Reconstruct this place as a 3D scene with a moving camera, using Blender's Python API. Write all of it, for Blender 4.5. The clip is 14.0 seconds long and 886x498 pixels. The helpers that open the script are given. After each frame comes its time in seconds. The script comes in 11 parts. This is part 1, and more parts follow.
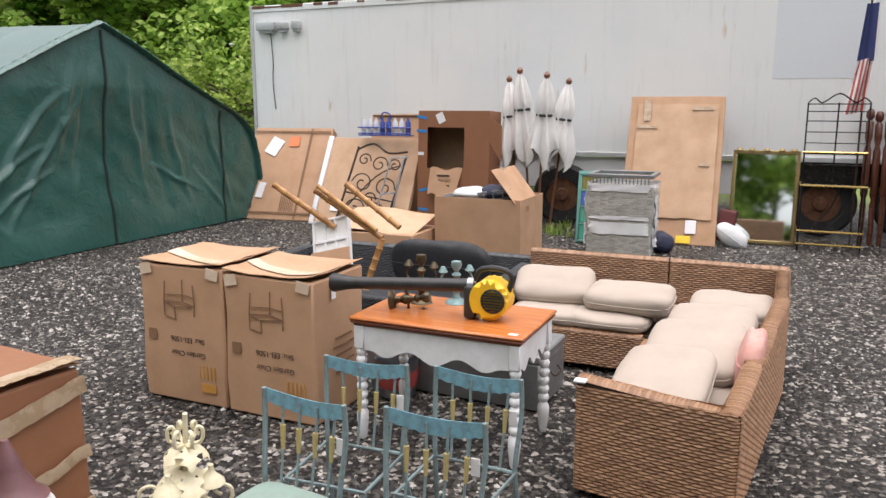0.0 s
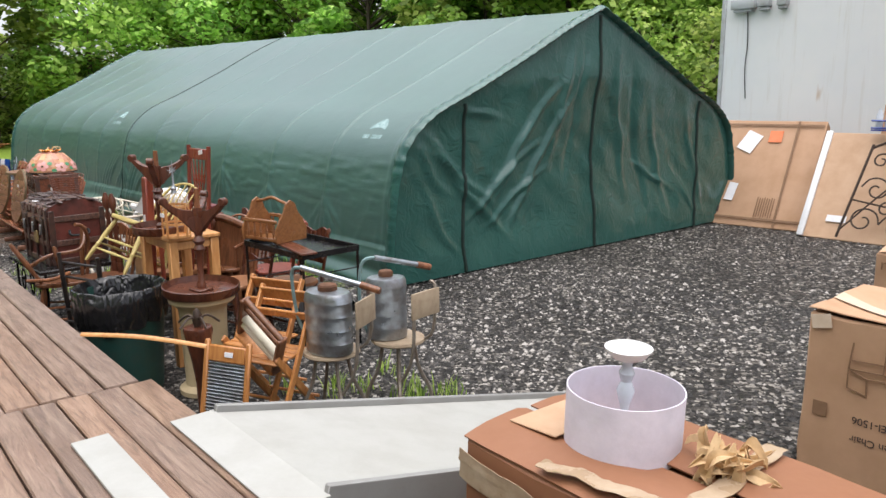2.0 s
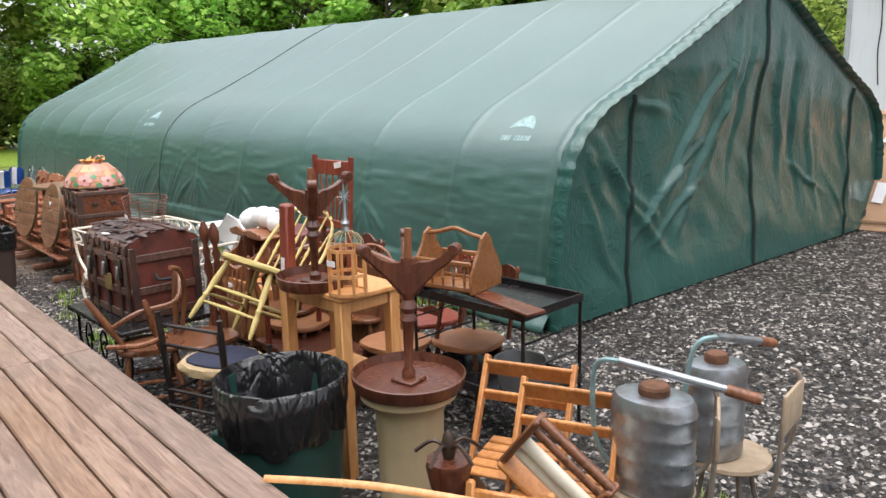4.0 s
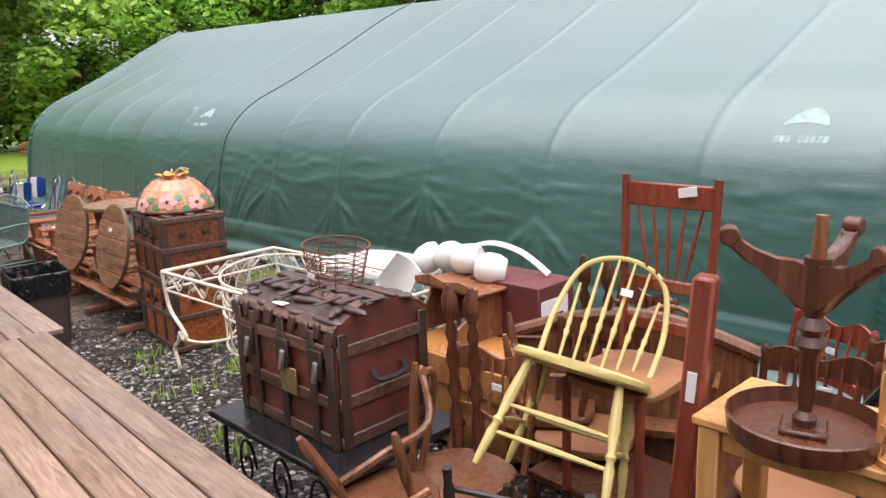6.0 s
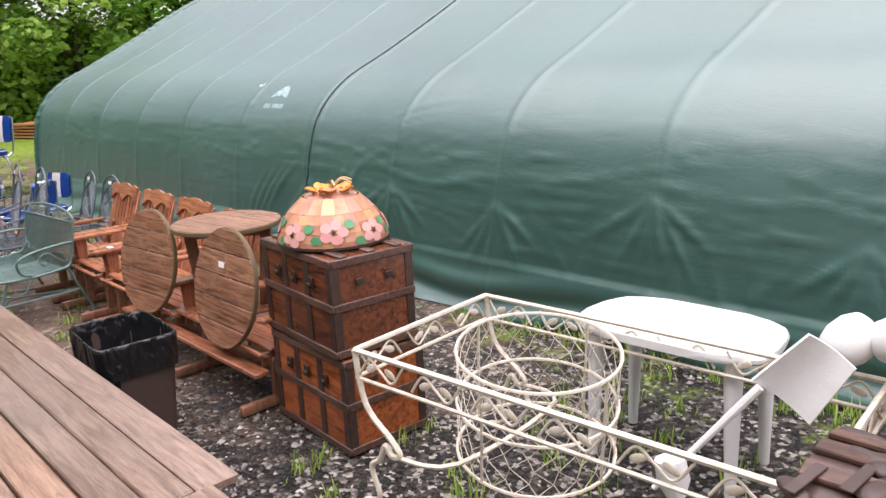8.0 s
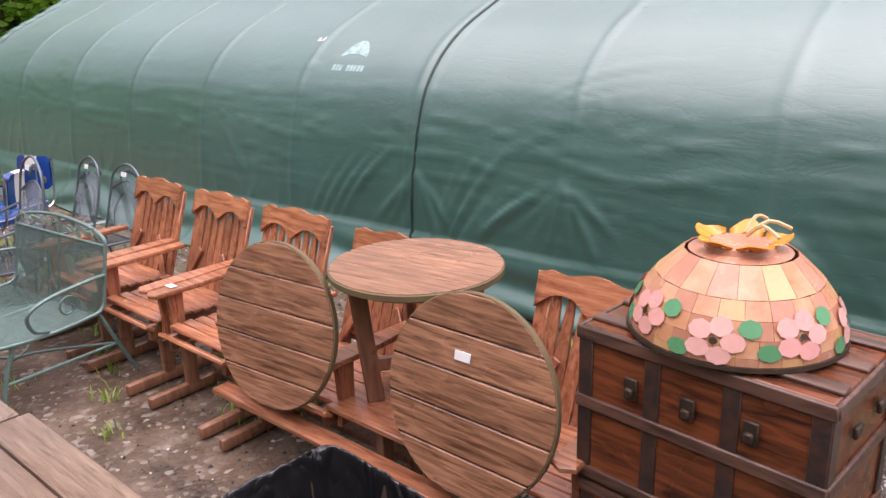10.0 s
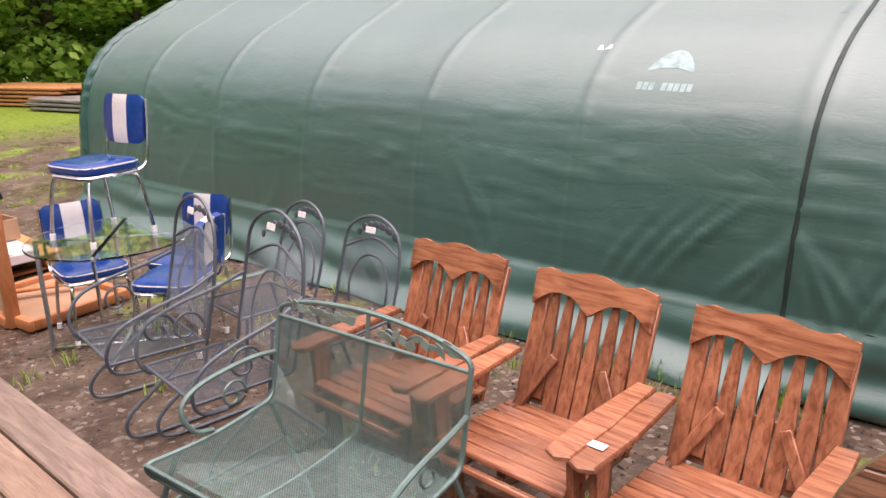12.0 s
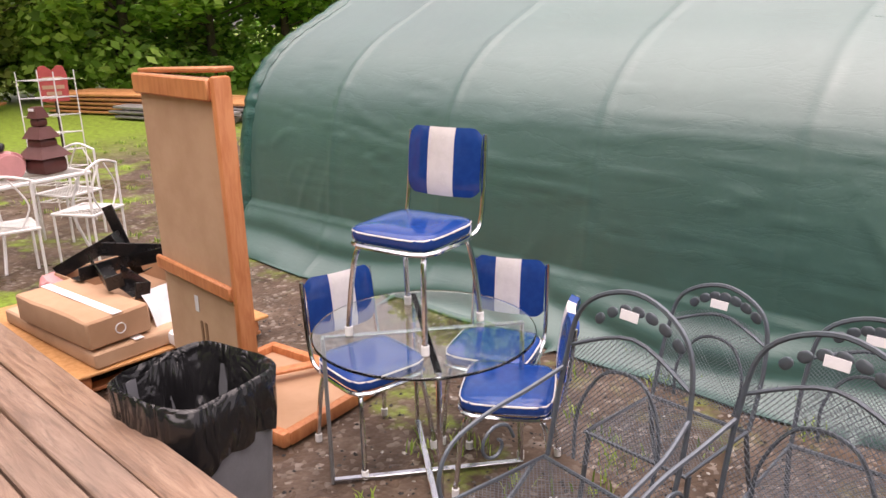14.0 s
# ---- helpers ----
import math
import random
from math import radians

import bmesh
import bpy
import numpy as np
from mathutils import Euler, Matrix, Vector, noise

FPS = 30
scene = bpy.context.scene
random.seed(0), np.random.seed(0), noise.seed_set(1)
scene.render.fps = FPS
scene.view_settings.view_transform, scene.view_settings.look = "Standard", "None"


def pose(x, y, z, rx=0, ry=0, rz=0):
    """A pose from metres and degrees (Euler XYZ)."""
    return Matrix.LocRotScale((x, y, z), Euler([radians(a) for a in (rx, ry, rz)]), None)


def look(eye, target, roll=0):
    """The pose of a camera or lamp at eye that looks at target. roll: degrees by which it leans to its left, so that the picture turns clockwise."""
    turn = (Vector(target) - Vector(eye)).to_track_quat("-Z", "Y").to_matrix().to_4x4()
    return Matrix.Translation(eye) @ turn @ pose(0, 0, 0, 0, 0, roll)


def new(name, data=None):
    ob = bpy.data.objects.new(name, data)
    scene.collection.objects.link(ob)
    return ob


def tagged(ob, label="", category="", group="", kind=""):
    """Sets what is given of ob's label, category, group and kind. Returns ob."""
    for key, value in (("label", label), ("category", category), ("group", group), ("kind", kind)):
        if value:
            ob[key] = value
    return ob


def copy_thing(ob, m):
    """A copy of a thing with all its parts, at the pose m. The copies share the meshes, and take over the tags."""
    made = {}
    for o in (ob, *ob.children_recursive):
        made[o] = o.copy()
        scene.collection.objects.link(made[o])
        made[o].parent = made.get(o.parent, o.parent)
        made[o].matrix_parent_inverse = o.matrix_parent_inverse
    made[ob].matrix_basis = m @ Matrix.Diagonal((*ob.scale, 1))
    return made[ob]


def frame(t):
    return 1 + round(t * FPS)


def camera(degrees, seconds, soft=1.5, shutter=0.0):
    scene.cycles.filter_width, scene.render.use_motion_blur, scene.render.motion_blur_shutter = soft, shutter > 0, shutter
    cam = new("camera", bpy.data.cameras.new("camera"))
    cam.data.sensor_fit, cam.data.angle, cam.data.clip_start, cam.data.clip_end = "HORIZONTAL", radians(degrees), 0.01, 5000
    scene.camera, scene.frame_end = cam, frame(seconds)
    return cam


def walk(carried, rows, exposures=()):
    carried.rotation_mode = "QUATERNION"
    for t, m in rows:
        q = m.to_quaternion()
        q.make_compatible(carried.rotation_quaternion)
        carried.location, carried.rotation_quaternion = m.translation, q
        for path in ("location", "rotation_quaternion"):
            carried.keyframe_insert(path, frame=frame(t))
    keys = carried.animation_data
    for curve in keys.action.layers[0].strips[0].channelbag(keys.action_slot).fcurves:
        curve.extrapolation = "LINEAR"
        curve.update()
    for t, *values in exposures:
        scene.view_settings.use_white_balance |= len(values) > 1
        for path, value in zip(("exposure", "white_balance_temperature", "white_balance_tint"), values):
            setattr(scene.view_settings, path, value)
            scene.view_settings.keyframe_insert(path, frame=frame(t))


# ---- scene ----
cam = camera(60.3, 14.0)
METRES, EYE, TILT, LEAN, TURN = 17.5, 1.95, -10.6, 0.0, 24.0
ROWS = [
    (0.0, 0.0, 0.0, 0.0, -0.0, 0.0, 0.0),
    (0.5, -0.0316, 0.0122, 0.002, 3.83, -1.0, -0.88),
    (1.0, -0.061, 0.0248, 0.0043, 14.92, -1.34, -2.73),
    (1.5, -0.0893, 0.0391, 0.0084, 23.8, -1.71, -3.93),
    (2.0, -0.1171, 0.0496, 0.0124, 25.86, -1.85, -4.06),
    (2.5, -0.1477, 0.0652, 0.0158, 27.54, -2.02, -4.22),
    (5.0, -0.3095, 0.1305, 0.0266, 23.45, -2.44, -2.34),
    (5.5, -0.345, 0.148, 0.0305, 23.55, -2.55, -2.21),
    (6.0, -0.3784, 0.1641, 0.0329, 23.78, -2.56, -2.18),
    (6.5, -0.4144, 0.1809, 0.0356, 23.87, -2.63, -2.06),
    (7.0, -0.4482, 0.1967, 0.0393, 23.9, -2.76, -2.03),
    (9.5, -0.6107, 0.2853, 0.058, 17.57, -7.49, -1.05),
    (10.0, -0.6453, 0.3031, 0.0596, 16.71, -7.4, -1.31),
    (10.5, -0.6805, 0.3182, 0.0619, 16.57, -7.3, -1.4),
    (11.0, -0.7124, 0.3327, 0.0633, 16.66, -7.14, -1.47),
    (11.5, -0.7469, 0.3442, 0.0667, 16.82, -7.0, -1.65),
    (12.0, -0.7802, 0.3589, 0.0697, 17.37, -6.92, -2.02),
    (12.5, -0.8143, 0.3697, 0.0729, 18.51, -6.75, -2.4),
    (13.0, -0.8467, 0.3819, 0.0743, 19.22, -6.7, -2.39),
    (13.5, -0.8761, 0.3921, 0.0775, 19.55, -6.76, -2.23),
    (14.0, -0.9071, 0.4058, 0.0801, 19.49, -6.87, -2.25),
]
walk(cam, [(t, pose(0, 0, EYE, TILT, LEAN, TURN) @ pose(METRES * x, METRES * y, METRES * z, 90 + pitch, roll, yaw)) for t, x, y, z, yaw, pitch, roll in ROWS],
     exposures=[(0.0, 0.71, 6550, 16), (2.5, 0.77, 6350, 13), (5.0, 0.95, 6400, 16), (7.0, 0.92, 6500, 22), (9.5, 0.98, 6400, 24), (11.0, 0.99, 6950, 32), (12.5, 0.92, 7050, 31), (14.0, 0.85, 7100, 29)])

# ---- sky and sun: bright overcast after rain ----
world = bpy.data.worlds.new("world")
scene.world = world
world.use_nodes = True
wt = world.node_tree
sky = wt.nodes.new("ShaderNodeTexSky")
sky.sky_type, sky.sun_disc = "NISHITA", False
sky.sun_elevation, sky.sun_rotation = radians(85), radians(118)
sky.dust_density, sky.air_density = 2.5, 1.0
soft_sky = wt.nodes.new("ShaderNodeHueSaturation")
soft_sky.inputs["Saturation"].default_value = 0.22
wt.links.new(sky.outputs[0], soft_sky.inputs["Color"])
wt.links.new(soft_sky.outputs[0], wt.nodes["Background"].inputs["Color"])
wt.nodes["Background"].inputs["Strength"].default_value = 0.15
sun = new("sun", bpy.data.lights.new("sun", "SUN"))
sun.data.energy, sun.data.angle, sun.data.color = 2.4, radians(95), (1.0, 0.97, 0.92)
sun.matrix_world = look((0, 0, 20), (-1.5, 0.8, 0))

# ---- materials ----
MATS = {}


def material(name, build, rough=0.6, metal=0.0, spec=0.5):
    m = bpy.data.materials.new(name)
    m.use_nodes = True
    nt = m.node_tree
    bsdf = nt.nodes["Principled BSDF"]
    bsdf.inputs["Roughness"].default_value = rough
    bsdf.inputs["Metallic"].default_value = metal
    bsdf.inputs["Specular IOR Level"].default_value = spec
    if build:
        build(nt, bsdf)
    MATS[name] = m
    return m


def nd(nt, kind, **sockets):
    n = nt.nodes.new(kind)
    for key, value in sockets.items():
        n.inputs[key.replace("_", " ")].default_value = value
    return n


def coords(nt, scale=(1, 1, 1), world_space=False, warp=0.0):
    if world_space:
        src = nt.nodes.new("ShaderNodeNewGeometry").outputs["Position"]
    else:
        src = nt.nodes.new("ShaderNodeTexCoord").outputs["Object"]
    mp = nd(nt, "ShaderNodeMapping", Scale=scale)
    nt.links.new(src, mp.inputs["Vector"])
    return mp.outputs[0]


def ramp(nt, fac, stops):
    r = nt.nodes.new("ShaderNodeValToRGB")
    el = r.color_ramp.elements
    while len(el) < len(stops):
        el.new(0.5)
    for e, (p, c) in zip(el, stops):
        e.position, e.color = p, (*c, 1) if len(c) == 3 else c
    nt.links.new(fac, r.inputs[0])
    return r.outputs[0]


def noise_tex(nt, vec, scale, detail=4.0, rough=0.55, distort=0.0):
    n = nd(nt, "ShaderNodeTexNoise", Scale=scale, Detail=detail, Roughness=rough, Distortion=distort)
    nt.links.new(vec, n.inputs["Vector"])
    return n.outputs[0]


def mix(nt, fac, a, b, mode="MIX"):
    m = nt.nodes.new("ShaderNodeMix")
    m.data_type, m.blend_type = "RGBA", mode
    for sock, v in ((m.inputs[0], fac), (m.inputs[6], a), (m.inputs[7], b)):
        if isinstance(v, (int, float)):
            sock.default_value = v
        elif isinstance(v, tuple):
            sock.default_value = (*v, 1)
        else:
            nt.links.new(v, sock)
    return m.outputs[2]


def maths(nt, op, a, b=0.0, clamp=False):
    m = nt.nodes.new("ShaderNodeMath")
    m.operation, m.use_clamp = op, clamp
    for sock, v in ((m.inputs[0], a), (m.inputs[1], b)):
        if isinstance(v, (int, float)):
            sock.default_value = v
        else:
            nt.links.new(v, sock)
    return m.outputs[0]


def bump(nt, bsdf, height, strength=0.3, dist=0.01, before=None):
    b = nd(nt, "ShaderNodeBump", Strength=strength, Distance=dist)
    nt.links.new(height, b.inputs["Height"])
    if before is not None:
        nt.links.new(before, b.inputs["Normal"])
    nt.links.new(b.outputs[0], bsdf.inputs["Normal"])
    return b.outputs[0]


def piece_random(nt):
    return nt.nodes.new("ShaderNodeObjectInfo").outputs["Random"]


def island_random(nt):
    return nt.nodes.new("ShaderNodeNewGeometry").outputs["Random Per Island"]


def wood(name, dark, light, rough=0.45, axis="x", grain=14.0, vary=0.25, gloss=None, by="object"):
    """Wood with long grain along an axis, blotches and fine relief."""
    def build(nt, bsdf):
        k = {"x": (1, grain, grain), "y": (grain, 1, grain), "z": (grain, grain, 1)}[axis]
        vec = coords(nt, k)
        g = noise_tex(nt, vec, 5.0, 6.0, 0.6, 0.6)
        big = noise_tex(nt, coords(nt), 2.3, 3.0)
        c = ramp(nt, g, [(0.32, dark), (0.62, light)])
        c = mix(nt, maths(nt, "MULTIPLY", big, 0.5), c, tuple(v * 0.5 for v in dark))
        r = piece_random(nt) if by == "object" else island_random(nt)
        v = maths(nt, "ADD", maths(nt, "MULTIPLY", r, vary * 2), 1.0 - vary)
        hs = nd(nt, "ShaderNodeHueSaturation")
        nt.links.new(c, hs.inputs["Color"])
        nt.links.new(v, hs.inputs["Value"])
        nt.links.new(hs.outputs[0], bsdf.inputs["Base Color"])
        nt.links.new(ramp(nt, big, [(0.3, (rough * 0.7,) * 3), (0.75, (min(1, rough * 1.35),) * 3)]), bsdf.inputs["Roughness"])
        bump(nt, bsdf, g, 0.25, 0.004)
    return material(name, build, rough)


def plain(name, col, rough=0.5, metal=0.0, dirt=None, amount=0.4, scale=9.0, relief=0.2, fine=60.0, vary=0.0, spec=0.5):
    """One colour with stains at two scales and a fine relief."""
    dirt = dirt or tuple(v * 0.55 for v in col)
    def build(nt, bsdf):
        vec = coords(nt)
        a, b = noise_tex(nt, vec, scale, 5.0, 0.6), noise_tex(nt, vec, fine, 3.0)
        f = ramp(nt, a, [(0.42, (0, 0, 0)), (0.75, (1, 1, 1))])
        c = mix(nt, maths(nt, "MULTIPLY", f, amount), col, dirt)
        c = mix(nt, maths(nt, "MULTIPLY", b, 0.22), c, tuple(v * 0.7 for v in col))
        if vary:
            hs = nd(nt, "ShaderNodeHueSaturation")
            nt.links.new(c, hs.inputs["Color"])
            nt.links.new(maths(nt, "ADD", maths(nt, "MULTIPLY", island_random(nt), vary * 2), 1 - vary), hs.inputs["Value"])
            c = hs.outputs[0]
        nt.links.new(c, bsdf.inputs["Base Color"])
        nt.links.new(ramp(nt, a, [(0.3, (rough * 0.8,) * 3), (0.8, (min(1, rough * 1.3),) * 3)]), bsdf.inputs["Roughness"])
        bump(nt, bsdf, b, relief, 0.004)
    return material(name, build, rough, metal, spec)


def glass_mat(name, tint=(0.85, 0.95, 0.92), rough=0.02):
    def build(nt, bsdf):
        bsdf.inputs["Base Color"].default_value = (*tint, 1)
        bsdf.inputs["Transmission Weight"].default_value = 1.0
        bsdf.inputs["IOR"].default_value = 1.45
    return material(name, build, rough)


def gravel_build(nt, bsdf):
    vec = coords(nt, world_space=True)
    vor = nd(nt, "ShaderNodeTexVoronoi", Scale=34.0)
    nt.links.new(vec, vor.inputs["Vector"])
    grey = nt.nodes.new("ShaderNodeSeparateColor")
    nt.links.new(vor.outputs["Color"], grey.inputs[0])
    stones = ramp(nt, grey.outputs[0], [(0.0, (0.009, 0.008, 0.007)), (0.5, (0.028, 0.025, 0.022)), (0.78, (0.09, 0.08, 0.07)), (0.93, (0.37, 0.34, 0.3))])
    big = noise_tex(nt, vec, 0.55, 5.0, 0.6)
    mid = noise_tex(nt, vec, 3.2, 5.0, 0.65)
    fine = noise_tex(nt, vec, 55.0, 3.0)
    damp = ramp(nt, big, [(0.4, (0.6, 0.6, 0.6)), (0.65, (1, 1, 1))])
    stones = mix(nt, 1.0, stones, damp, "MULTIPLY")
    # trodden brown earth, then turf, further along the yard
    sep = nt.nodes.new("ShaderNodeSeparateXYZ")
    nt.links.new(vec, sep.inputs[0])
    earth_col = ramp(nt, mid, [(0.3, (0.05, 0.031, 0.021)), (0.55, (0.135, 0.09, 0.062)), (0.75, (0.25, 0.185, 0.14))])
    earth_col = mix(nt, maths(nt, "MULTIPLY", fine, 0.45), earth_col, (0.06, 0.045, 0.036))
    pebble = ramp(nt, grey.outputs[0], [(0.8, (0, 0, 0)), (0.95, (0.5, 0.5, 0.5))])
    earth_col = mix(nt, pebble, earth_col, mix(nt, grey.outputs[1], (0.1, 0.075, 0.06), (0.42, 0.37, 0.32)))
    along = maths(nt, "MULTIPLY", maths(nt, "ADD", sep.outputs["X"], 12.8), -0.42)
    e = maths(nt, "ADD", along, maths(nt, "MULTIPLY", maths(nt, "SUBTRACT", mid, 0.5), 3.0), True)
    col = mix(nt, maths(nt, "MULTIPLY", e, 0.88), stones, earth_col)
    turf = ramp(nt, noise_tex(nt, vec, 9.0, 6.0, 0.7), [(0.35, (0.1, 0.12, 0.022)), (0.6, (0.2, 0.31, 0.035)), (0.8, (0.36, 0.48, 0.07))])
    g = maths(nt, "MULTIPLY", maths(nt, "ADD", sep.outputs["X"], 17.5), -0.035)
    g = maths(nt, "ADD", g, maths(nt, "MULTIPLY", maths(nt, "SUBTRACT", noise_tex(nt, vec, 0.9, 6.0, 0.65), 0.585), 11.0), True)
    g2 = maths(nt, "MULTIPLY", maths(nt, "SUBTRACT", -29.0, sep.outputs["X"]), 0.3, True)
    g3 = maths(nt, "MULTIPLY", maths(nt, "SUBTRACT", sep.outputs["Y"], 16.0), 0.3, True)
    g = maths(nt, "MAXIMUM", maths(nt, "MAXIMUM", maths(nt, "MULTIPLY", g, maths(nt, "LESS_THAN", sep.outputs["X"], -19.0)), g2), g3)
    # moss along the foot of the tent
    foot = maths(nt, "SUBTRACT", 1.0, maths(nt, "MULTIPLY", maths(nt, "ABSOLUTE", maths(nt, "SUBTRACT", sep.outputs["Y"], 4.1)), 1.1), True)
    foot = maths(nt, "MULTIPLY", foot, maths(nt, "LESS_THAN", sep.outputs["X"], -8.6))
    moss = maths(nt, "MULTIPLY", foot, ramp(nt, noise_tex(nt, vec, 2.4, 6.0, 0.7), [(0.54, (0, 0, 0)), (0.66, (0.8, 0.8, 0.8))]))
    g = maths(nt, "MAXIMUM", g, moss)
    col = mix(nt, g, col, turf)
    nt.links.new(col, bsdf.inputs["Base Color"])
    wet = ramp(nt, noise_tex(nt, vec, 1.3, 4.0, 0.6), [(0.38, (0.12, 0.12, 0.12)), (0.55, (0.62, 0.62, 0.62))])
    wetness = mix(nt, maths(nt, "MULTIPLY", e, maths(nt, "SUBTRACT", 1.0, g)), (0.55, 0.55, 0.55), wet)
    nt.links.new(wetness, bsdf.inputs["Roughness"])
    rel = maths(nt, "SUBTRACT", 1.0, vor.outputs["Distance"])
    flat = maths(nt, "SUBTRACT", 1.0, maths(nt, "MULTIPLY", e, 0.75))
    first = bump(nt, bsdf, maths(nt, "MULTIPLY", rel, flat), 0.9, 0.018)
    bump(nt, bsdf, mid, 0.35, 0.03, first)


GRAVEL = material("gravel_ground", gravel_build, 0.6, spec=0.2)


def stone_build(nt, bsdf):
    r = island_random(nt)
    c = ramp(nt, r, [(0.0, (0.012, 0.011, 0.01)), (0.55, (0.035, 0.032, 0.03)), (0.82, (0.12, 0.11, 0.1)), (0.93, (0.5, 0.47, 0.43))])
    n = noise_tex(nt, coords(nt), 90.0, 2.0)
    nt.links.new(mix(nt, maths(nt, "MULTIPLY", n, 0.4), c, (0.07, 0.07, 0.07)), bsdf.inputs["Base Color"])


STONE = material("loose_stone", stone_build, 0.5, spec=0.25)


def deck_build(nt, bsdf):
    r = piece_random(nt)
    vec = coords(nt, (1.0, 11.0, 11.0))
    off = nt.nodes.new("ShaderNodeVectorMath")
    off.operation = "ADD"
    cmb = nt.nodes.new("ShaderNodeCombineXYZ")
    nt.links.new(maths(nt, "MULTIPLY", r, 40.0), cmb.inputs[0])
    nt.links.new(maths(nt, "MULTIPLY", r, 73.0), cmb.inputs[1])
    nt.links.new(vec, off.inputs[0])
    nt.links.new(cmb.outputs[0], off.inputs[1])
    v = off.outputs[0]
    g = noise_tex(nt, v, 2.6, 8.0, 0.68, 1.1)
    streak = noise_tex(nt, v, 7.0, 4.0, 0.6, 0.3)
    pos = coords(nt, world_space=True)
    big = noise_tex(nt, pos, 0.8, 4.0, 0.6)
    c = ramp(nt, g, [(0.25, (0.11, 0.062, 0.042)), (0.45, (0.26, 0.163, 0.115)), (0.6, (0.37, 0.25, 0.182)), (0.8, (0.48, 0.355, 0.27))])
    c = mix(nt, ramp(nt, streak, [(0.55, (0, 0, 0)), (0.72, (0.7, 0.7, 0.7))]), c, (0.1, 0.065, 0.045))
    c = mix(nt, maths(nt, "MULTIPLY", ramp(nt, big, [(0.45, (0, 0, 0)), (0.7, (1, 1, 1))]), 0.55), c, (0.2, 0.16, 0.13))
    hs = nd(nt, "ShaderNodeHueSaturation")
    nt.links.new(c, hs.inputs["Color"])
    nt.links.new(maths(nt, "ADD", maths(nt, "MULTIPLY", r, 0.24), 0.68), hs.inputs["Value"])
    nt.links.new(maths(nt, "ADD", maths(nt, "MULTIPLY", r, 0.24), 0.9), hs.inputs["Saturation"])
    nt.links.new(hs.outputs[0], bsdf.inputs["Base Color"])
    nt.links.new(ramp(nt, big, [(0.35, (0.28, 0.28, 0.28)), (0.65, (0.6, 0.6, 0.6))]), bsdf.inputs["Roughness"])
    bump(nt, bsdf, maths(nt, "ADD", g, maths(nt, "MULTIPLY", streak, 0.6)), 0.55, 0.008)


DECK = material("weathered_deck_board", deck_build, 0.5)


def tarp_build(nt, bsdf):
    pos = coords(nt)
    big = noise_tex(nt, pos, 0.7, 5.0, 0.6)
    fine = noise_tex(nt, pos, 34.0, 4.0, 0.6)
    ws = noise_tex(nt, coords(nt, (6, 6, 0.7)), 1.5, 5.0, 0.65)
    c = ramp(nt, big, [(0.3, (0.021, 0.084, 0.07)), (0.7, (0.032, 0.112, 0.095))])
    c = mix(nt, maths(nt, "MULTIPLY", ramp(nt, ws, [(0.5, (0, 0, 0)), (0.8, (1, 1, 1))]), 0.2), c, (0.075, 0.17, 0.14))
    nt.links.new(c, bsdf.inputs["Base Color"])
    nt.links.new(ramp(nt, big, [(0.3, (0.32, 0.32, 0.32)), (0.75, (0.46, 0.46, 0.46))]), bsdf.inputs["Roughness"])
    bsdf.inputs["Coat Weight"].default_value = 1.0
    bsdf.inputs["Coat Roughness"].default_value = 0.46
    bsdf.inputs["Coat IOR"].default_value = 1.58
    bsdf.inputs["Sheen Weight"].default_value = 0.0
    bsdf.inputs["Sheen Roughness"].default_value = 0.4
    bsdf.inputs["Sheen Tint"].default_value = (0.8, 0.95, 0.9, 1)
    weave = nd(nt, "ShaderNodeTexChecker", Scale=260.0)
    nt.links.new(pos, weave.inputs["Vector"])
    first = bump(nt, bsdf, weave.outputs["Fac"], 0.04, 0.001)
    crease = noise_tex(nt, coords(nt, (0.5, 1, 2.6)), 3.0, 4.0, 0.6, 0.6)
    thin = maths(nt, "MINIMUM", maths(nt, "ABSOLUTE", maths(nt, "SUBTRACT", crease, 0.5)), 0.03)
    second = bump(nt, bsdf, thin, 0.1, 0.25, first)
    bump(nt, bsdf, noise_tex(nt, pos, 5.0, 4.0, 0.55), 0.16, 0.03, second)


def curtain_build(nt, bsdf):
    tarp_build(nt, bsdf)
    bsdf.inputs["Coat Roughness"].default_value = 0.15
    bsdf.inputs["Coat IOR"].default_value = 1.45
    bsdf.inputs["Specular IOR Level"].default_value = 0.12
    pos = coords(nt)
    crinkle = nd(nt, "ShaderNodeTexNoise", Scale=4.5, Detail=5.0, Roughness=0.6, Distortion=1.0)
    nt.links.new(pos, crinkle.inputs["Vector"])
    sharp = maths(nt, "ABSOLUTE", maths(nt, "SUBTRACT", crinkle.outputs[0], 0.5))
    bump(nt, bsdf, sharp, 0.42, 0.13)


TARP = material("green_tarpaulin", tarp_build, 0.3, spec=0.6)
CURTAIN = material("glossy_green_tarpaulin", curtain_build, 0.25, spec=0.6)
TARP_DARK = plain("dark_green_webbing", (0.008, 0.025, 0.02), 0.6)
WORN_TARP = plain("rubbed_pale_tarpaulin", (0.2, 0.27, 0.25), 0.5, 0, (0.06, 0.14, 0.12), 0.7, 16)
PLASTIC_WHITE = plain("white_plastic", (0.8, 0.8, 0.79), 0.35, 0, (0.6, 0.58, 0.55), 0.3)
LOGO = plain("pale_print", (0.3, 0.43, 0.43), 0.5, 0, (0.08, 0.18, 0.16), 0.9, 18)


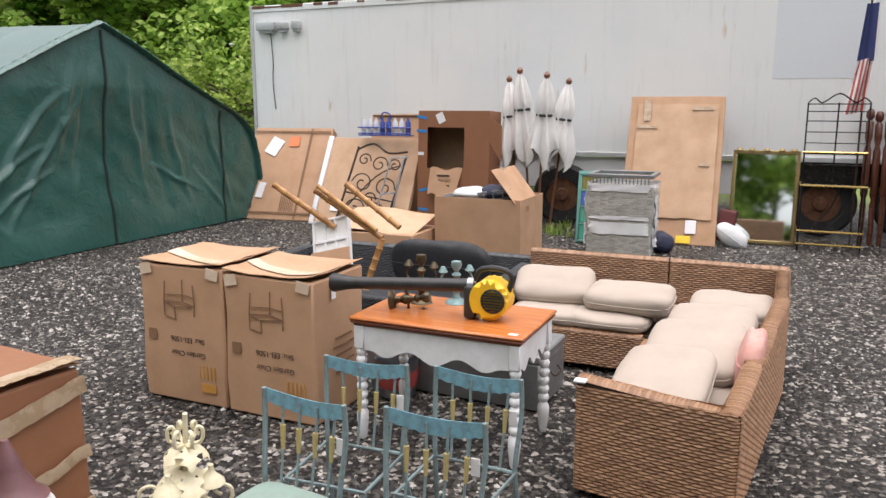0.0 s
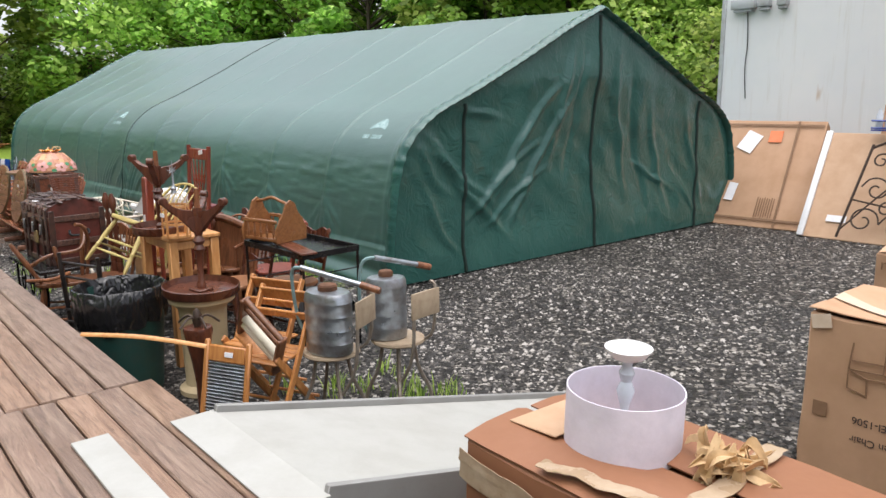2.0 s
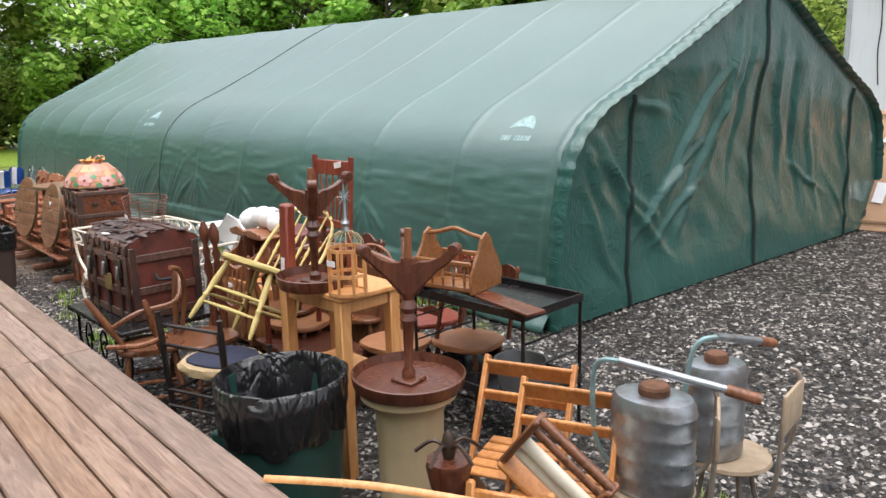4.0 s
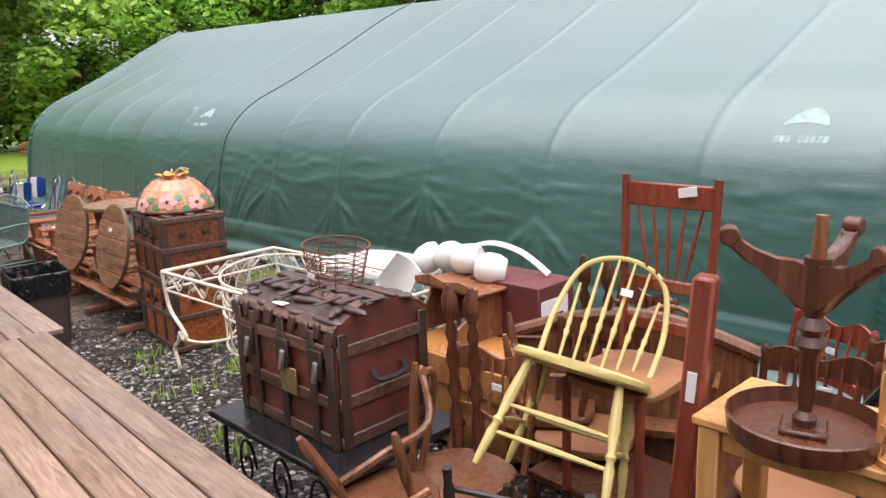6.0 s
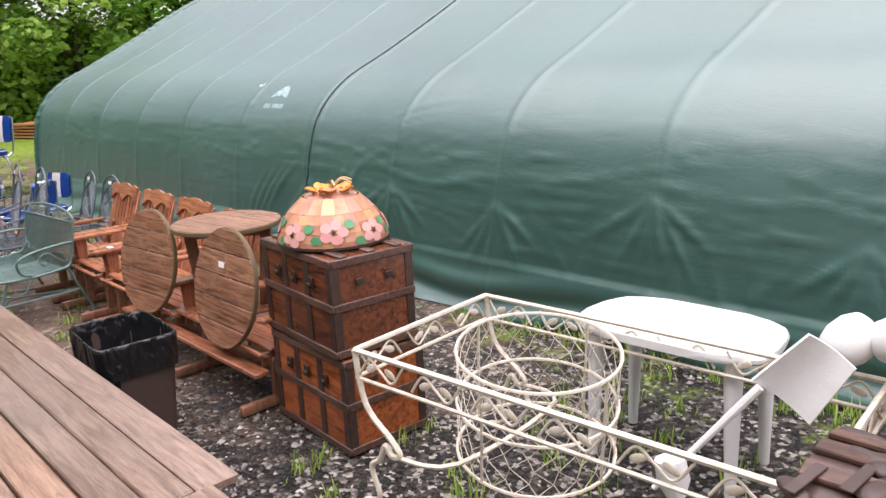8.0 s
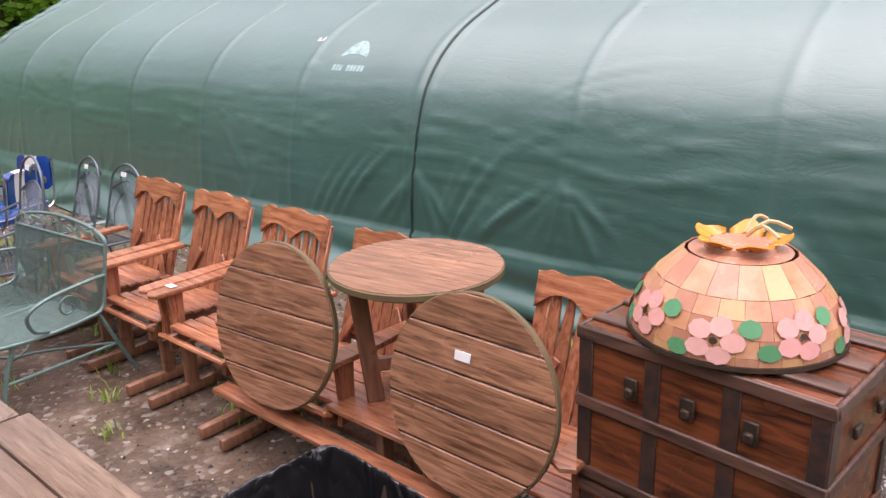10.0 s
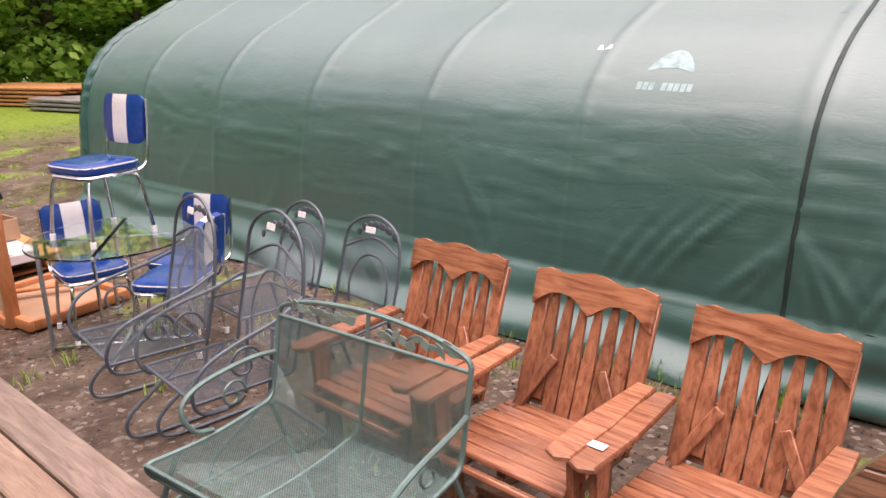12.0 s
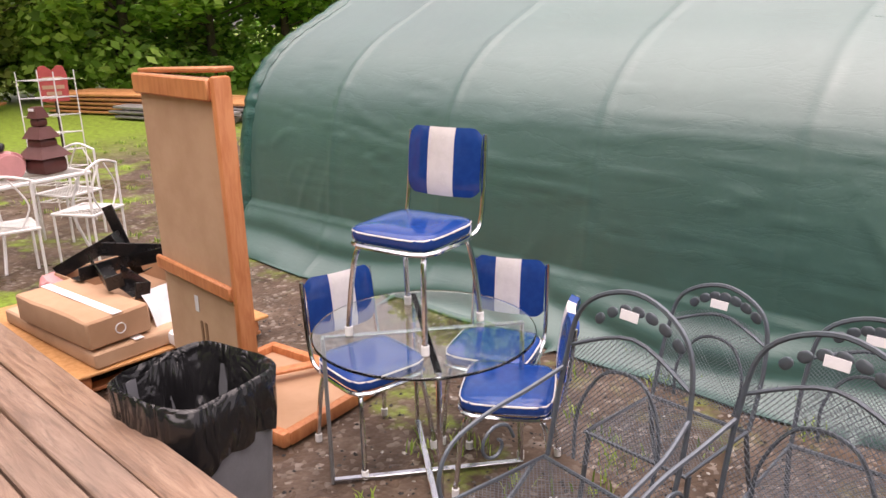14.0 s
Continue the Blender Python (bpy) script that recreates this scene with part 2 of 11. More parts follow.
def trailer_build(nt, bsdf):
    pos = coords(nt)
    a, b = noise_tex(nt, pos, 0.45, 5.0, 0.6), noise_tex(nt, coords(nt, (5, 5, 0.35)), 1.6, 6.0, 0.65)
    c = mix(nt, ramp(nt, a, [(0.4, (0, 0, 0)), (0.7, (0.8, 0.8, 0.8))]), (0.78, 0.79, 0.78), (0.68, 0.72, 0.74))
    c = mix(nt, ramp(nt, b, [(0.56, (0, 0, 0)), (0.8, (0.55, 0.55, 0.55))]), c, (0.55, 0.5, 0.42))
    spots = noise_tex(nt, coords(nt, (1, 1, 0.25)), 3.3, 3.0, 0.5)
    c = mix(nt, ramp(nt, spots, [(0.69, (0, 0, 0)), (0.77, (0.6, 0.6, 0.6))]), c, (0.45, 0.27, 0.12))
    nt.links.new(c, bsdf.inputs["Base Color"])
    bump(nt, bsdf, noise_tex(nt, pos, 1.5, 4.0), 0.12, 0.04)


TRAILER = material("white_trailer_paint", trailer_build, 0.38)
RUST = plain("rusted_steel", (0.16, 0.07, 0.035), 0.8, 0.2, (0.05, 0.03, 0.02), 0.8, 14.0, 0.4)
RAIL = plain("grey_rail_paint", (0.5, 0.53, 0.54), 0.45, 0.2, (0.25, 0.18, 0.12), 0.5, 5.0)
RUBBER = plain("black_rubber", (0.018, 0.018, 0.019), 0.75)
BLACK = plain("black_gloss_steel", (0.012, 0.012, 0.013), 0.25, 0.2, (0.05, 0.04, 0.035), 0.3)


def leaf_build(nt, bsdf):
    r = island_random(nt)
    o = piece_random(nt)
    c = ramp(nt, r, [(0.0, (0.09, 0.17, 0.03)), (0.4, (0.24, 0.4, 0.07)), (0.8, (0.42, 0.6, 0.12)), (1.0, (0.62, 0.75, 0.24))])
    hs = nd(nt, "ShaderNodeHueSaturation")
    nt.links.new(c, hs.inputs["Color"])
    nt.links.new(maths(nt, "ADD", maths(nt, "MULTIPLY", o, 0.6), 0.8), hs.inputs["Value"])
    nt.links.new(maths(nt, "ADD", maths(nt, "MULTIPLY", o, 0.04), 0.48), hs.inputs["Hue"])
    nt.links.new(hs.outputs[0], bsdf.inputs["Base Color"])
    thin = nt.nodes.new("ShaderNodeBsdfTranslucent")
    nt.links.new(hs.outputs[0], thin.inputs["Color"])
    both = nt.nodes.new("ShaderNodeMixShader")
    both.inputs[0].default_value = 0.55
    nt.links.new(bsdf.outputs[0], both.inputs[1])
    nt.links.new(thin.outputs[0], both.inputs[2])
    nt.links.new(both.outputs[0], nt.nodes["Material Output"].inputs["Surface"])


LEAF = material("leaf_green", leaf_build, 0.5, spec=0.35)
BARK = plain("bark", (0.1, 0.075, 0.055), 0.9, 0, (0.04, 0.03, 0.025), 0.7, 12, 0.6)
GRASS = material("grass_blade", leaf_build, 0.55, spec=0.3)

# ---- mesh helpers ----
I4 = Matrix.Identity(4)


def B():
    return bmesh.new()


def finish(me, smooth):
    me.polygons.foreach_set("use_smooth", [True] * len(me.polygons))
    me.set_sharp_from_angle(angle=radians(smooth))


def part(name, bm, mat, parent=None, label="", smooth=38, kind=""):
    """Links a bmesh as one mesh object under a thing or a part."""
    me = bpy.data.meshes.new(name)
    bm.to_mesh(me)
    bm.free()
    me.materials.append(mat)
    finish(me, smooth)
    ob = new(name, me)
    if parent is not None:
        ob.parent = parent
    return tagged(ob, label=label, kind=kind)


def thing(name, label, category, m=I4, group="", kind=""):
    ob = new(name)
    ob.empty_display_size = 0.1
    ob.matrix_basis = m
    return tagged(ob, label, category, group, kind)


def box(bm, cx, cy, cz, sx, sy, sz, m=I4, bev=0.006, rot=(0, 0, 0)):
    mm = m @ pose(cx, cy, cz, *rot) @ Matrix.Diagonal((sx, sy, sz, 1))
    r = bmesh.ops.create_cube(bm, size=1.0, matrix=mm)
    if bev:
        edges = list({e for v in r["verts"] for e in v.link_edges})
        bmesh.ops.bevel(bm, geom=edges, offset=min(bev, 0.45 * min(sx, sy, sz)), segments=2 if bev > 0.012 else 1, affect="EDGES", profile=0.5)
    return bm


def ring_faces(bm, rings, closed_u=True, cap=True):
    n = len(rings[0])
    for a, b in zip(rings, rings[1:]):
        for i in range(n if closed_u else n - 1):
            j = (i + 1) % n
            bm.faces.new((a[i], a[j], b[j], b[i]))
    if cap:
        bm.faces.new(rings[0][::-1])
        bm.faces.new(rings[-1])


def rod(bm, p, q, r, r2=None, n=8, prof=None, m=I4):
    """A round bar from p to q; prof holds (share of the length, radius) for turned work."""
    p, q = Vector(p), Vector(q)
    z = (q - p).normalized()
    x = z.orthogonal().normalized()
    y = z.cross(x)
    prof = prof or [(0, r), (1, r if r2 is None else r2)]
    rings = []
    for s, rad in prof:
        c = p.lerp(q, s)
        rings.append([bm.verts.new(m @ (c + (x * math.cos(a) + y * math.sin(a)) * rad)) for a in [math.tau * i / n for i in range(n)]])
    ring_faces(bm, rings)
    return bm


def smooth_line(pts, k=6, closed=False):
    pts = [Vector(p) for p in pts]
    out, n = [], len(pts)
    for i in range(n if closed else n - 1):
        p1, p2 = pts[i], pts[(i + 1) % n]
        p0 = pts[i - 1] if (i or closed) else p1
        p3 = pts[(i + 2) % n] if (closed or i + 2 < n) else p2
        for j in range(k):
            t = j / k
            out.append(0.5 * (2 * p1 + (p2 - p0) * t + (2 * p0 - 5 * p1 + 4 * p2 - p3) * t * t + (3 * p1 - p0 - 3 * p2 + p3) * t ** 3))
    if not closed:
        out.append(pts[-1])
    return out


def tube(bm, pts, r, n=6, closed=False, k=0, m=I4, flat=1.0):
    """A bar bent along points; k > 0 smooths the line."""
    pts = smooth_line(pts, k, closed) if k else [Vector(p) for p in pts]
    rings, side = [], None
    cnt = len(pts)
    for i, p in enumerate(pts):
        a = pts[i - 1] if (i or closed) else p
        b = pts[(i + 1) % cnt] if (closed or i + 1 < cnt) else p
        z = (b - a).normalized()
        if side is None:
            side = z.orthogonal().normalized()
        side = (side - z * side.dot(z)).normalized()
        y = z.cross(side)
        rings.append([bm.verts.new(m @ (p + side * math.cos(t) * r + y * math.sin(t) * r * flat)) for t in [math.tau * j / n for j in range(n)]])
    if closed:
        rings.append(rings[0])
    ring_faces(bm, rings, cap=not closed)
    return bm


def lathe(bm, prof, n=24, m=I4, cap=True, wave=None):
    """Turns (radius, height) points round the z axis."""
    rings = []
    for r, z in prof:
        rings.append([bm.verts.new(m @ Vector((r * math.cos(a) * (wave(a, z) if wave else 1), r * math.sin(a) * (wave(a, z) if wave else 1), z))) for a in [math.tau * i / n for i in range(n)]])
    ring_faces(bm, rings, cap=cap)
    return bm


def plate(bm, outline, thick, m=I4, bev=0.0):
    """A flat board: an outline in x, y pushed up by its thickness."""
    lo = [bm.verts.new(m @ Vector((x, y, 0))) for x, y in outline]
    hi = [bm.verts.new(m @ Vector((x, y, thick))) for x, y in outline]
    f1, f2 = bm.faces.new(lo[::-1]), bm.faces.new(hi)
    n = len(outline)
    for i in range(n):
        bm.faces.new((lo[i], lo[(i + 1) % n], hi[(i + 1) % n], hi[i]))
    if bev:
        bmesh.ops.bevel(bm, geom=list(f1.edges) + list(f2.edges), offset=bev, segments=1, affect="EDGES")
    return bm


def sheet(bm, fn, nu, nv, thick=0.0):
    """A skin over u, v in 0..1 from fn(u, v)."""
    rows = [[bm.verts.new(fn(i / nu, j / nv)) for i in range(nu + 1)] for j in range(nv + 1)]
    for j in range(nv):
        for i in range(nu):
            bm.faces.new((rows[j][i], rows[j][i + 1], rows[j + 1][i + 1], rows[j + 1][i]))
    if thick:
        bm.normal_update()
        bmesh.ops.solidify(bm, geom=bm.faces[:], thickness=thick)
    return rows


def cushion(bm, sx, sy, sz, m=I4, power=4.5, cuts=7, rough=0.015, seed=0.0, pinch=0.3):
    """A stuffed, rounded pad."""
    r = bmesh.ops.create_cube(bm, size=2.0)
    verts = r["verts"]
    e = list({x for v in verts for x in v.link_edges})
    bmesh.ops.subdivide_edges(bm, edges=e, cuts=cuts, use_grid_fill=True)
    for v in [v for v in bm.verts if max(abs(c) for c in v.co) <= 1.0001 and v.tag is False]:
        x, y, z = v.co
        q = (abs(x) ** power + abs(y) ** power + abs(z) ** power) ** (1 / power)
        x, y, z = x / q, y / q, z / q
        z *= 1 - pinch * max(abs(x), abs(y)) ** 5
        d = noise.noise(Vector((x * 1.7 + seed, y * 1.7, z + seed))) * rough * 6
        v.co = m @ Vector((x * sx / 2 * (1 + d * 0.1), y * sy / 2 * (1 + d * 0.1), z * sz / 2 + d * sz))
        v.tag = True
    return bm


def text(name, words, size, mat, parent, m, label=""):
    c = bpy.data.curves.new(name, "FONT")
    c.body, c.size, c.align_x, c.align_y, c.extrude = words, size, "CENTER", "CENTER", 0.0006
    tmp = new(name, c)
    me = bpy.data.meshes.new_from_object(tmp.evaluated_get(bpy.context.evaluated_depsgraph_get()))
    bpy.data.objects.remove(tmp)
    me.transform(m)
    me.materials.clear()
    me.materials.append(mat)
    ob = new(name, me)
    ob.parent = parent
    return tagged(ob, label=label)


def weave(bm, org, u, v, width, height, pitch=0.062, row=0.016, lift=0.008):
    """Woven strands: rows of small barrel-shaped bumps over a flat panel."""
    org, u, v = Vector(org), Vector(u).normalized(), Vector(v).normalized()
    n = u.cross(v)
    rows, cols = max(1, int(height / row)), max(1, int(width / pitch))
    pu, pv = width / cols, height / rows
    for j in range(rows):
        shift = 0.5 * (j % 2)
        for i in range(cols + (1 if shift else 0)):
            a, b = max(0, i - shift) * pu, min(cols, i + 1 - shift) * pu
            if b - a < 0.01:
                continue
            z0, jit = (j + 0.5) * pv, random.uniform(-0.0012, 0.0012)
            lines = []
            for s, h in ((0.0, -0.2), (0.3, 0.85), (0.7, 0.85), (1.0, -0.2)):
                c = org + u * (a + (b - a) * s) + v * (z0 + jit)
                lines.append([bm.verts.new(c - v * pv * 0.52 + n * lift * h * 0.35), bm.verts.new(c + n * lift * (h + 0.25)), bm.verts.new(c + v * pv * 0.52 + n * lift * h * 0.35)])
            for p, q in zip(lines, lines[1:]):
                bm.faces.new((p[0], q[0], q[1], p[1]))
                bm.faces.new((p[1], q[1], q[2], p[2]))
    return bm

# ---- the yard ----
def ground():
    bm = B()
    xs = [-260, -120, -70, -48] + [-40 + i * 0.5 for i in range(105)] + [16, 24, 50, 120, 260]
    ys = [-260, -100, -40, -15, -8] + [-4 + i * 0.5 for i in range(45)] + [22, 30, 50, 100, 260]
    rows = []
    for y in ys:
        row = []
        for x in xs:
            near = -40 < x < 12 and -4 < y < 18
            z = (noise.noise(Vector((x * 0.35, y * 0.35, 0))) - 0.6) * 0.012 if near else -0.01
            row.append(bm.verts.new((x, y, z)))
        rows.append(row)
    for a, b in zip(rows, rows[1:]):
        for i in range(len(xs) - 1):
            bm.faces.new((a[i], a[i + 1], b[i + 1], b[i]))
    g = part("ground", bm, GRAVEL)
    tagged(g, "wet dark gravel yard turning to earth and turf", "ground", kind="structure")


def many(name, verts, faces, mat, label, category):
    me = bpy.data.meshes.new(name)
    me.from_pydata(verts, [], faces)
    me.materials.append(mat)
    return tagged(new(name, me), label, category, kind="stuff")


def loose_stones():
    rng = np.random.default_rng(7)
    def scatter(count, x0, x1, y0, y1, lo, hi):
        x, y = rng.uniform(x0, x1, count), rng.uniform(y0, y1, count)
        return np.stack([x, y, np.full(count, -0.006), rng.uniform(lo, hi, count) * (0.6 + 0.8 * rng.random(count) ** 2)], 1)
    pts = np.concatenate([scatter(34000, -9, 3.0, 2.2, 7, 0.012, 0.024), scatter(24000, -12, 3.5, 5, 12.4, 0.013, 0.026), scatter(20000, -14.5, -5, 1.1, 4.7, 0.010, 0.020),
                          scatter(7000, -22, -13, 1.1, 4.6, 0.006, 0.013), scatter(5000, -6, 2, 1.2, 2.6, 0.008, 0.016)])
    octa = np.array([[1, 0, 0], [0.3, 0.95, 0], [-0.8, 0.6, 0], [-0.9, -0.5, 0], [0.2, -1, 0], [0.1, 0.1, 0.75]], float)
    tri = np.array([[0, 1, 5], [1, 2, 5], [2, 3, 5], [3, 4, 5], [4, 0, 5]])
    a = rng.uniform(0, 6.283, len(pts))
    ca, sa = np.cos(a), np.sin(a)
    jit = octa[None] * (1 + rng.uniform(-0.3, 0.3, (len(pts), 6, 3)))
    v = np.empty_like(jit)
    s = pts[:, 3][:, None]
    v[:, :, 0] = pts[:, 0][:, None] + (jit[:, :, 0] * ca[:, None] - jit[:, :, 1] * sa[:, None] * 0.75) * s
    v[:, :, 1] = pts[:, 1][:, None] + (jit[:, :, 0] * sa[:, None] + jit[:, :, 1] * ca[:, None] * 0.75) * s
    v[:, :, 2] = pts[:, 2][:, None] + jit[:, :, 2] * s * 0.9
    f = (np.arange(len(pts))[:, None, None] * 6 + tri[None]).reshape(-1, 3)
    many("gravel_stones", v.reshape(-1, 3).tolist(), f.tolist(), STONE, "loose grey and white crushed stones on the yard", "gravel")


def weeds():
    rng = np.random.default_rng(11)
    clumps = [(rng.uniform(-24, -16), rng.uniform(4.0, 4.6), 0.13, 26) for _ in range(90)]
    clumps += [(rng.uniform(-20, -14), rng.uniform(1.3, 4.2), 0.075, 16) for _ in range(75)]
    clumps += [(rng.uniform(-13, -10.8), rng.uniform(1.35, 4.3), 0.09, 18) for _ in range(45)]
    clumps += [(rng.uniform(-14, -9.5), rng.uniform(4.1, 4.5), 0.10, 20) for _ in range(40)]
    clumps += [(rng.uniform(-6.8, -5.6), rng.uniform(2.0, 3.2), 0.12, 20) for _ in range(16)]
    clumps += [(rng.uniform(-32, -24), rng.uniform(2.6, 9), 0.05, 20) for _ in range(150)]
    clumps += [(rng.uniform(-3.8, -2.2), rng.uniform(11.2, 12.2), 0.16, 24) for _ in range(12)]
    clumps += [(rng.uniform(-4.2, -3.4), rng.uniform(1.25, 1.6), 0.12, 18) for _ in range(7)]
    verts, faces = [], []
    for cx, cy, h, n in clumps:
        for _ in range(int(n)):
            a, lean = rng.uniform(0, 6.283), rng.uniform(0.1, 0.8)
            hh, w = h * rng.uniform(0.4, 1.2), rng.uniform(0.002, 0.006)
            bx, by = cx + rng.normal(0, 0.045), cy + rng.normal(0, 0.045)
            dx, dy = math.cos(a), math.sin(a)
            k = len(verts)
            verts += [(bx - dy * w, by + dx * w, -0.005), (bx + dy * w, by - dx * w, -0.005), (bx + dx * hh * lean * 0.4 + dy * w, by + dy * hh * lean * 0.4 - dx * w, hh * 0.6),
                      (bx + dx * hh * lean * 0.4 - dy * w, by + dy * hh * lean * 0.4 + dx * w, hh * 0.6), (bx + dx * hh * lean, by + dy * hh * lean, hh)]
            faces += [(k, k + 1, k + 2, k + 3), (k + 3, k + 2, k + 4)]
    many("weeds", verts, faces, GRASS, "small green weeds and grass tufts in the gravel", "grass")


# ---- the deck ----
DECK_Z, DECK_Y = 0.60, 1.19
EDGE = [0.0, 0.01, 0.0, -0.07, -0.07, 0.03, 0.005, -0.01, -0.01]
JOINTS = [3.2, 0.1, -3.0, -6.05, -9.1, -12.2, -15.4, -18.62, -21.7, -24.8]


def deck():
    root = thing("deck", "weathered brown wooden deck of long wet boards", "deck", kind="structure")
    rng = random.Random(3)
    bm = B()
    for j in JOINTS[:-1]:
        for y in (-1.5, -0.2, 1.02):
            box(bm, j - 0.15, y, 0.28, 0.09, 0.09, 0.575)
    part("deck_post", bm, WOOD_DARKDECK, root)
    bm = B()
    for y in (-1.65, 1.12):
        box(bm, -10.8, y, 0.49, 27.8, 0.038, 0.13)
    for j in range(46):
        box(bm, 2.9 - j * 0.6, -0.26, 0.49, 0.038, 2.7, 0.13, bev=0)
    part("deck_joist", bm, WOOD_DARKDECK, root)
    widths = 0.1475
    for a, b in zip(JOINTS, JOINTS[1:]):
        shift = EDGE[JOINTS.index(a)] + rng.uniform(-0.01, 0.01)
        for row in range(20):
            y1 = DECK_Y + shift - row * widths
            wd = widths - rng.uniform(0.006, 0.012)
            ln = (a - b) - rng.uniform(0.006, 0.022)
            wd += 0.02 if row == 0 else 0
            bm = B()
            box(bm, 0, 0, 0, ln, wd, 0.038, bev=0.007)
            for v in bm.verts:
                if abs(abs(v.co.x) - ln / 2) < 0.02:
                    v.co.x += rng.uniform(-0.006, 0.004)
            ob = part("board", bm, DECK, root)
            ob.matrix_basis = pose((a + b) / 2 + rng.uniform(-0.004, 0.004), y1 - widths / 2 + (0.01 if row == 0 else 0), DECK_Z - 0.019 + rng.uniform(-0.003, 0.002), rng.uniform(-0.5, 0.5), 0, rng.uniform(-0.08, 0.08))


def wheel_ramp():
    root = thing("loading_ramp", "pale grey metal ramp from the deck to the gravel", "ramp")
    x0, x1 = -5.40, -4.44
    bm = B()
    plate(bm, [(x0 - 0.02, 1.06), (x1 + 0.03, 1.06), (x1 + 0.03, 1.26), (x0 - 0.02, 1.26)], 0.006, pose(0, 0, DECK_Z + 0.006))
    part("lip", bm, PALE_METAL, root)
    run, drop = 2.42, 0.585
    tilt = math.degrees(math.atan2(drop, run))
    m = pose(0, 1.255, DECK_Z + 0.006, -tilt, 0, 0)
    ln = math.hypot(run, drop)
    bm = B()
    box(bm, (x0 + x1) / 2, ln / 2, -0.006, x1 - x0, ln, 0.02, m, 0.002)
    part("ramp_plate", bm, PALE_METAL, root)
    for x in (x0, x1):
        bm = B()
        box(bm, x, ln / 2, -0.035, 0.03, ln, 0.145, m, 0.004)
        part("side_rail", bm, PALE_METAL2, root)
    p = thing("floor_patch", "pale board patch lying on the deck", "board", pose(-4.9, 0.74, DECK_Z + 0.004))
    bm = B()
    box(bm, -0.02, 0, 0.006, 1.1, 0.15, 0.012, bev=0.002)
    part("patch", bm, PALE_METAL, p)


# ---- storage tents ----
TENT_MID = 7.9
HALF = [(3.30, 0.0), (3.32, 0.35), (3.29, 0.75), (3.22, 1.15), (3.08, 1.5), (2.74, 1.79), (2.15, 2.05), (1.35, 2.42), (0.6, 2.79), (0.0, 3.05)]


def half_profile(k=8):
    pts = smooth_line([(y, z, 0) for y, z in HALF], k)
    return [(p.x, p.y) for p in pts]


def profile_at(s):
    pts = PROFILE
    f = s * (len(pts) - 1)
    i = min(int(f), len(pts) - 2)
    a = f - i
    return (pts[i][0] * (1 - a) + pts[i + 1][0] * a, pts[i][1] * (1 - a) + pts[i + 1][1] * a)


hp = half_profile()
lengths = [0.0]
for a, b in zip(hp, hp[1:]):
    lengths.append(lengths[-1] + math.hypot(b[0] - a[0], b[1] - a[1]))
even = []
for i in range(91):
    t = lengths[-1] * i / 90
    j = max(0, min(len(hp) - 2, next((k for k in range(len(lengths) - 1) if lengths[k + 1] >= t), len(hp) - 2)))
    a = (t - lengths[j]) / (lengths[j + 1] - lengths[j])
    even.append((hp[j][0] * (1 - a) + hp[j + 1][0] * a, hp[j][1] * (1 - a) + hp[j + 1][1] * a))
PROFILE = [(-y, z) for y, z in even] + [(y, z) for y, z in even[::-1][1:]]


def wall_folds():
    """Tension folds that run down from the ribs, and short creases along the wall."""
    rng = random.Random(31)
    out = []
    for r in (-9.88, -11.17, -12.47, -13.8, -15.0, -16.2):
        top = rng.uniform(0.85, 1.05)
        for k in range(6):
            a = -90 + (k - 2.5) * rng.uniform(17, 23)
            ln = rng.uniform(0.22, 0.36)
            out.append((r + ln * 0.9 * math.cos(radians(a)), top + ln * 0.9 * math.sin(radians(a)), a, rng.uniform(0.018, 0.03), rng.uniform(0.012, 0.024), ln))
    for k in range(64):
        out.append((rng.uniform(-16.1, -8.9), rng.choice((rng.uniform(0.95, 1.5), rng.uniform(0.7, 1.3), rng.uniform(0.2, 0.6))), rng.uniform(-7, 7), rng.uniform(0.009, 0.016), rng.uniform(0.005, 0.011), rng.uniform(0.12, 0.5)))
    for k in range(7):
        out.append((-15.98 + k * 0.085 + rng.uniform(-0.03, 0.03), 0.55 + rng.uniform(-0.05, 0.12), 74 - k * 6, rng.uniform(0.02, 0.034), rng.uniform(0.014, 0.026), rng.uniform(0.3, 0.6)))
    for k in range(4):
        out.append((-16.75 - k * 0.16, 0.75 - k * 0.06, 48 + k * 4, 0.026, 0.022 - 0.003 * k, 0.5))
        out.append((-18.35 + k * 0.06, 0.85 - k * 0.05, -58 - k * 4, 0.018, 0.01, 0.28))
    for k in range(26):
        out.append((rng.uniform(-23.3, -16.6), rng.choice((rng.uniform(1.2, 1.7), rng.uniform(0.7, 1.5))), rng.uniform(-5, 5), rng.uniform(0.009, 0.014), rng.uniform(0.004, 0.008), rng.uniform(0.12, 0.35)))
    for k in range(5):
        out.append((-15.2 + k * 0.1, 1.2 + k * 0.1, 24 - k * 3, 0.02, 0.009, 0.6))
    return [(x, z, math.cos(radians(a)), math.sin(radians(a)), w, amp, ln) for x, z, a, w, amp, ln in out]


WALL_FOLDS = wall_folds()
LOGO_X = -9.17
LOGO_S = next(i / 1000 for i in range(500) if profile_at(i / 1000)[1] > 1.63)


def axis_y(x):
    """The tents stand slightly askew to the deck."""
    return TENT_MID + 0.043 * (x + 8.65)


def lift(x, z):
    """The roof climbs a little towards the far end."""
    return z + 0.013 * (-8.65 - x) * max(0.0, z - 1.5) / 1.55


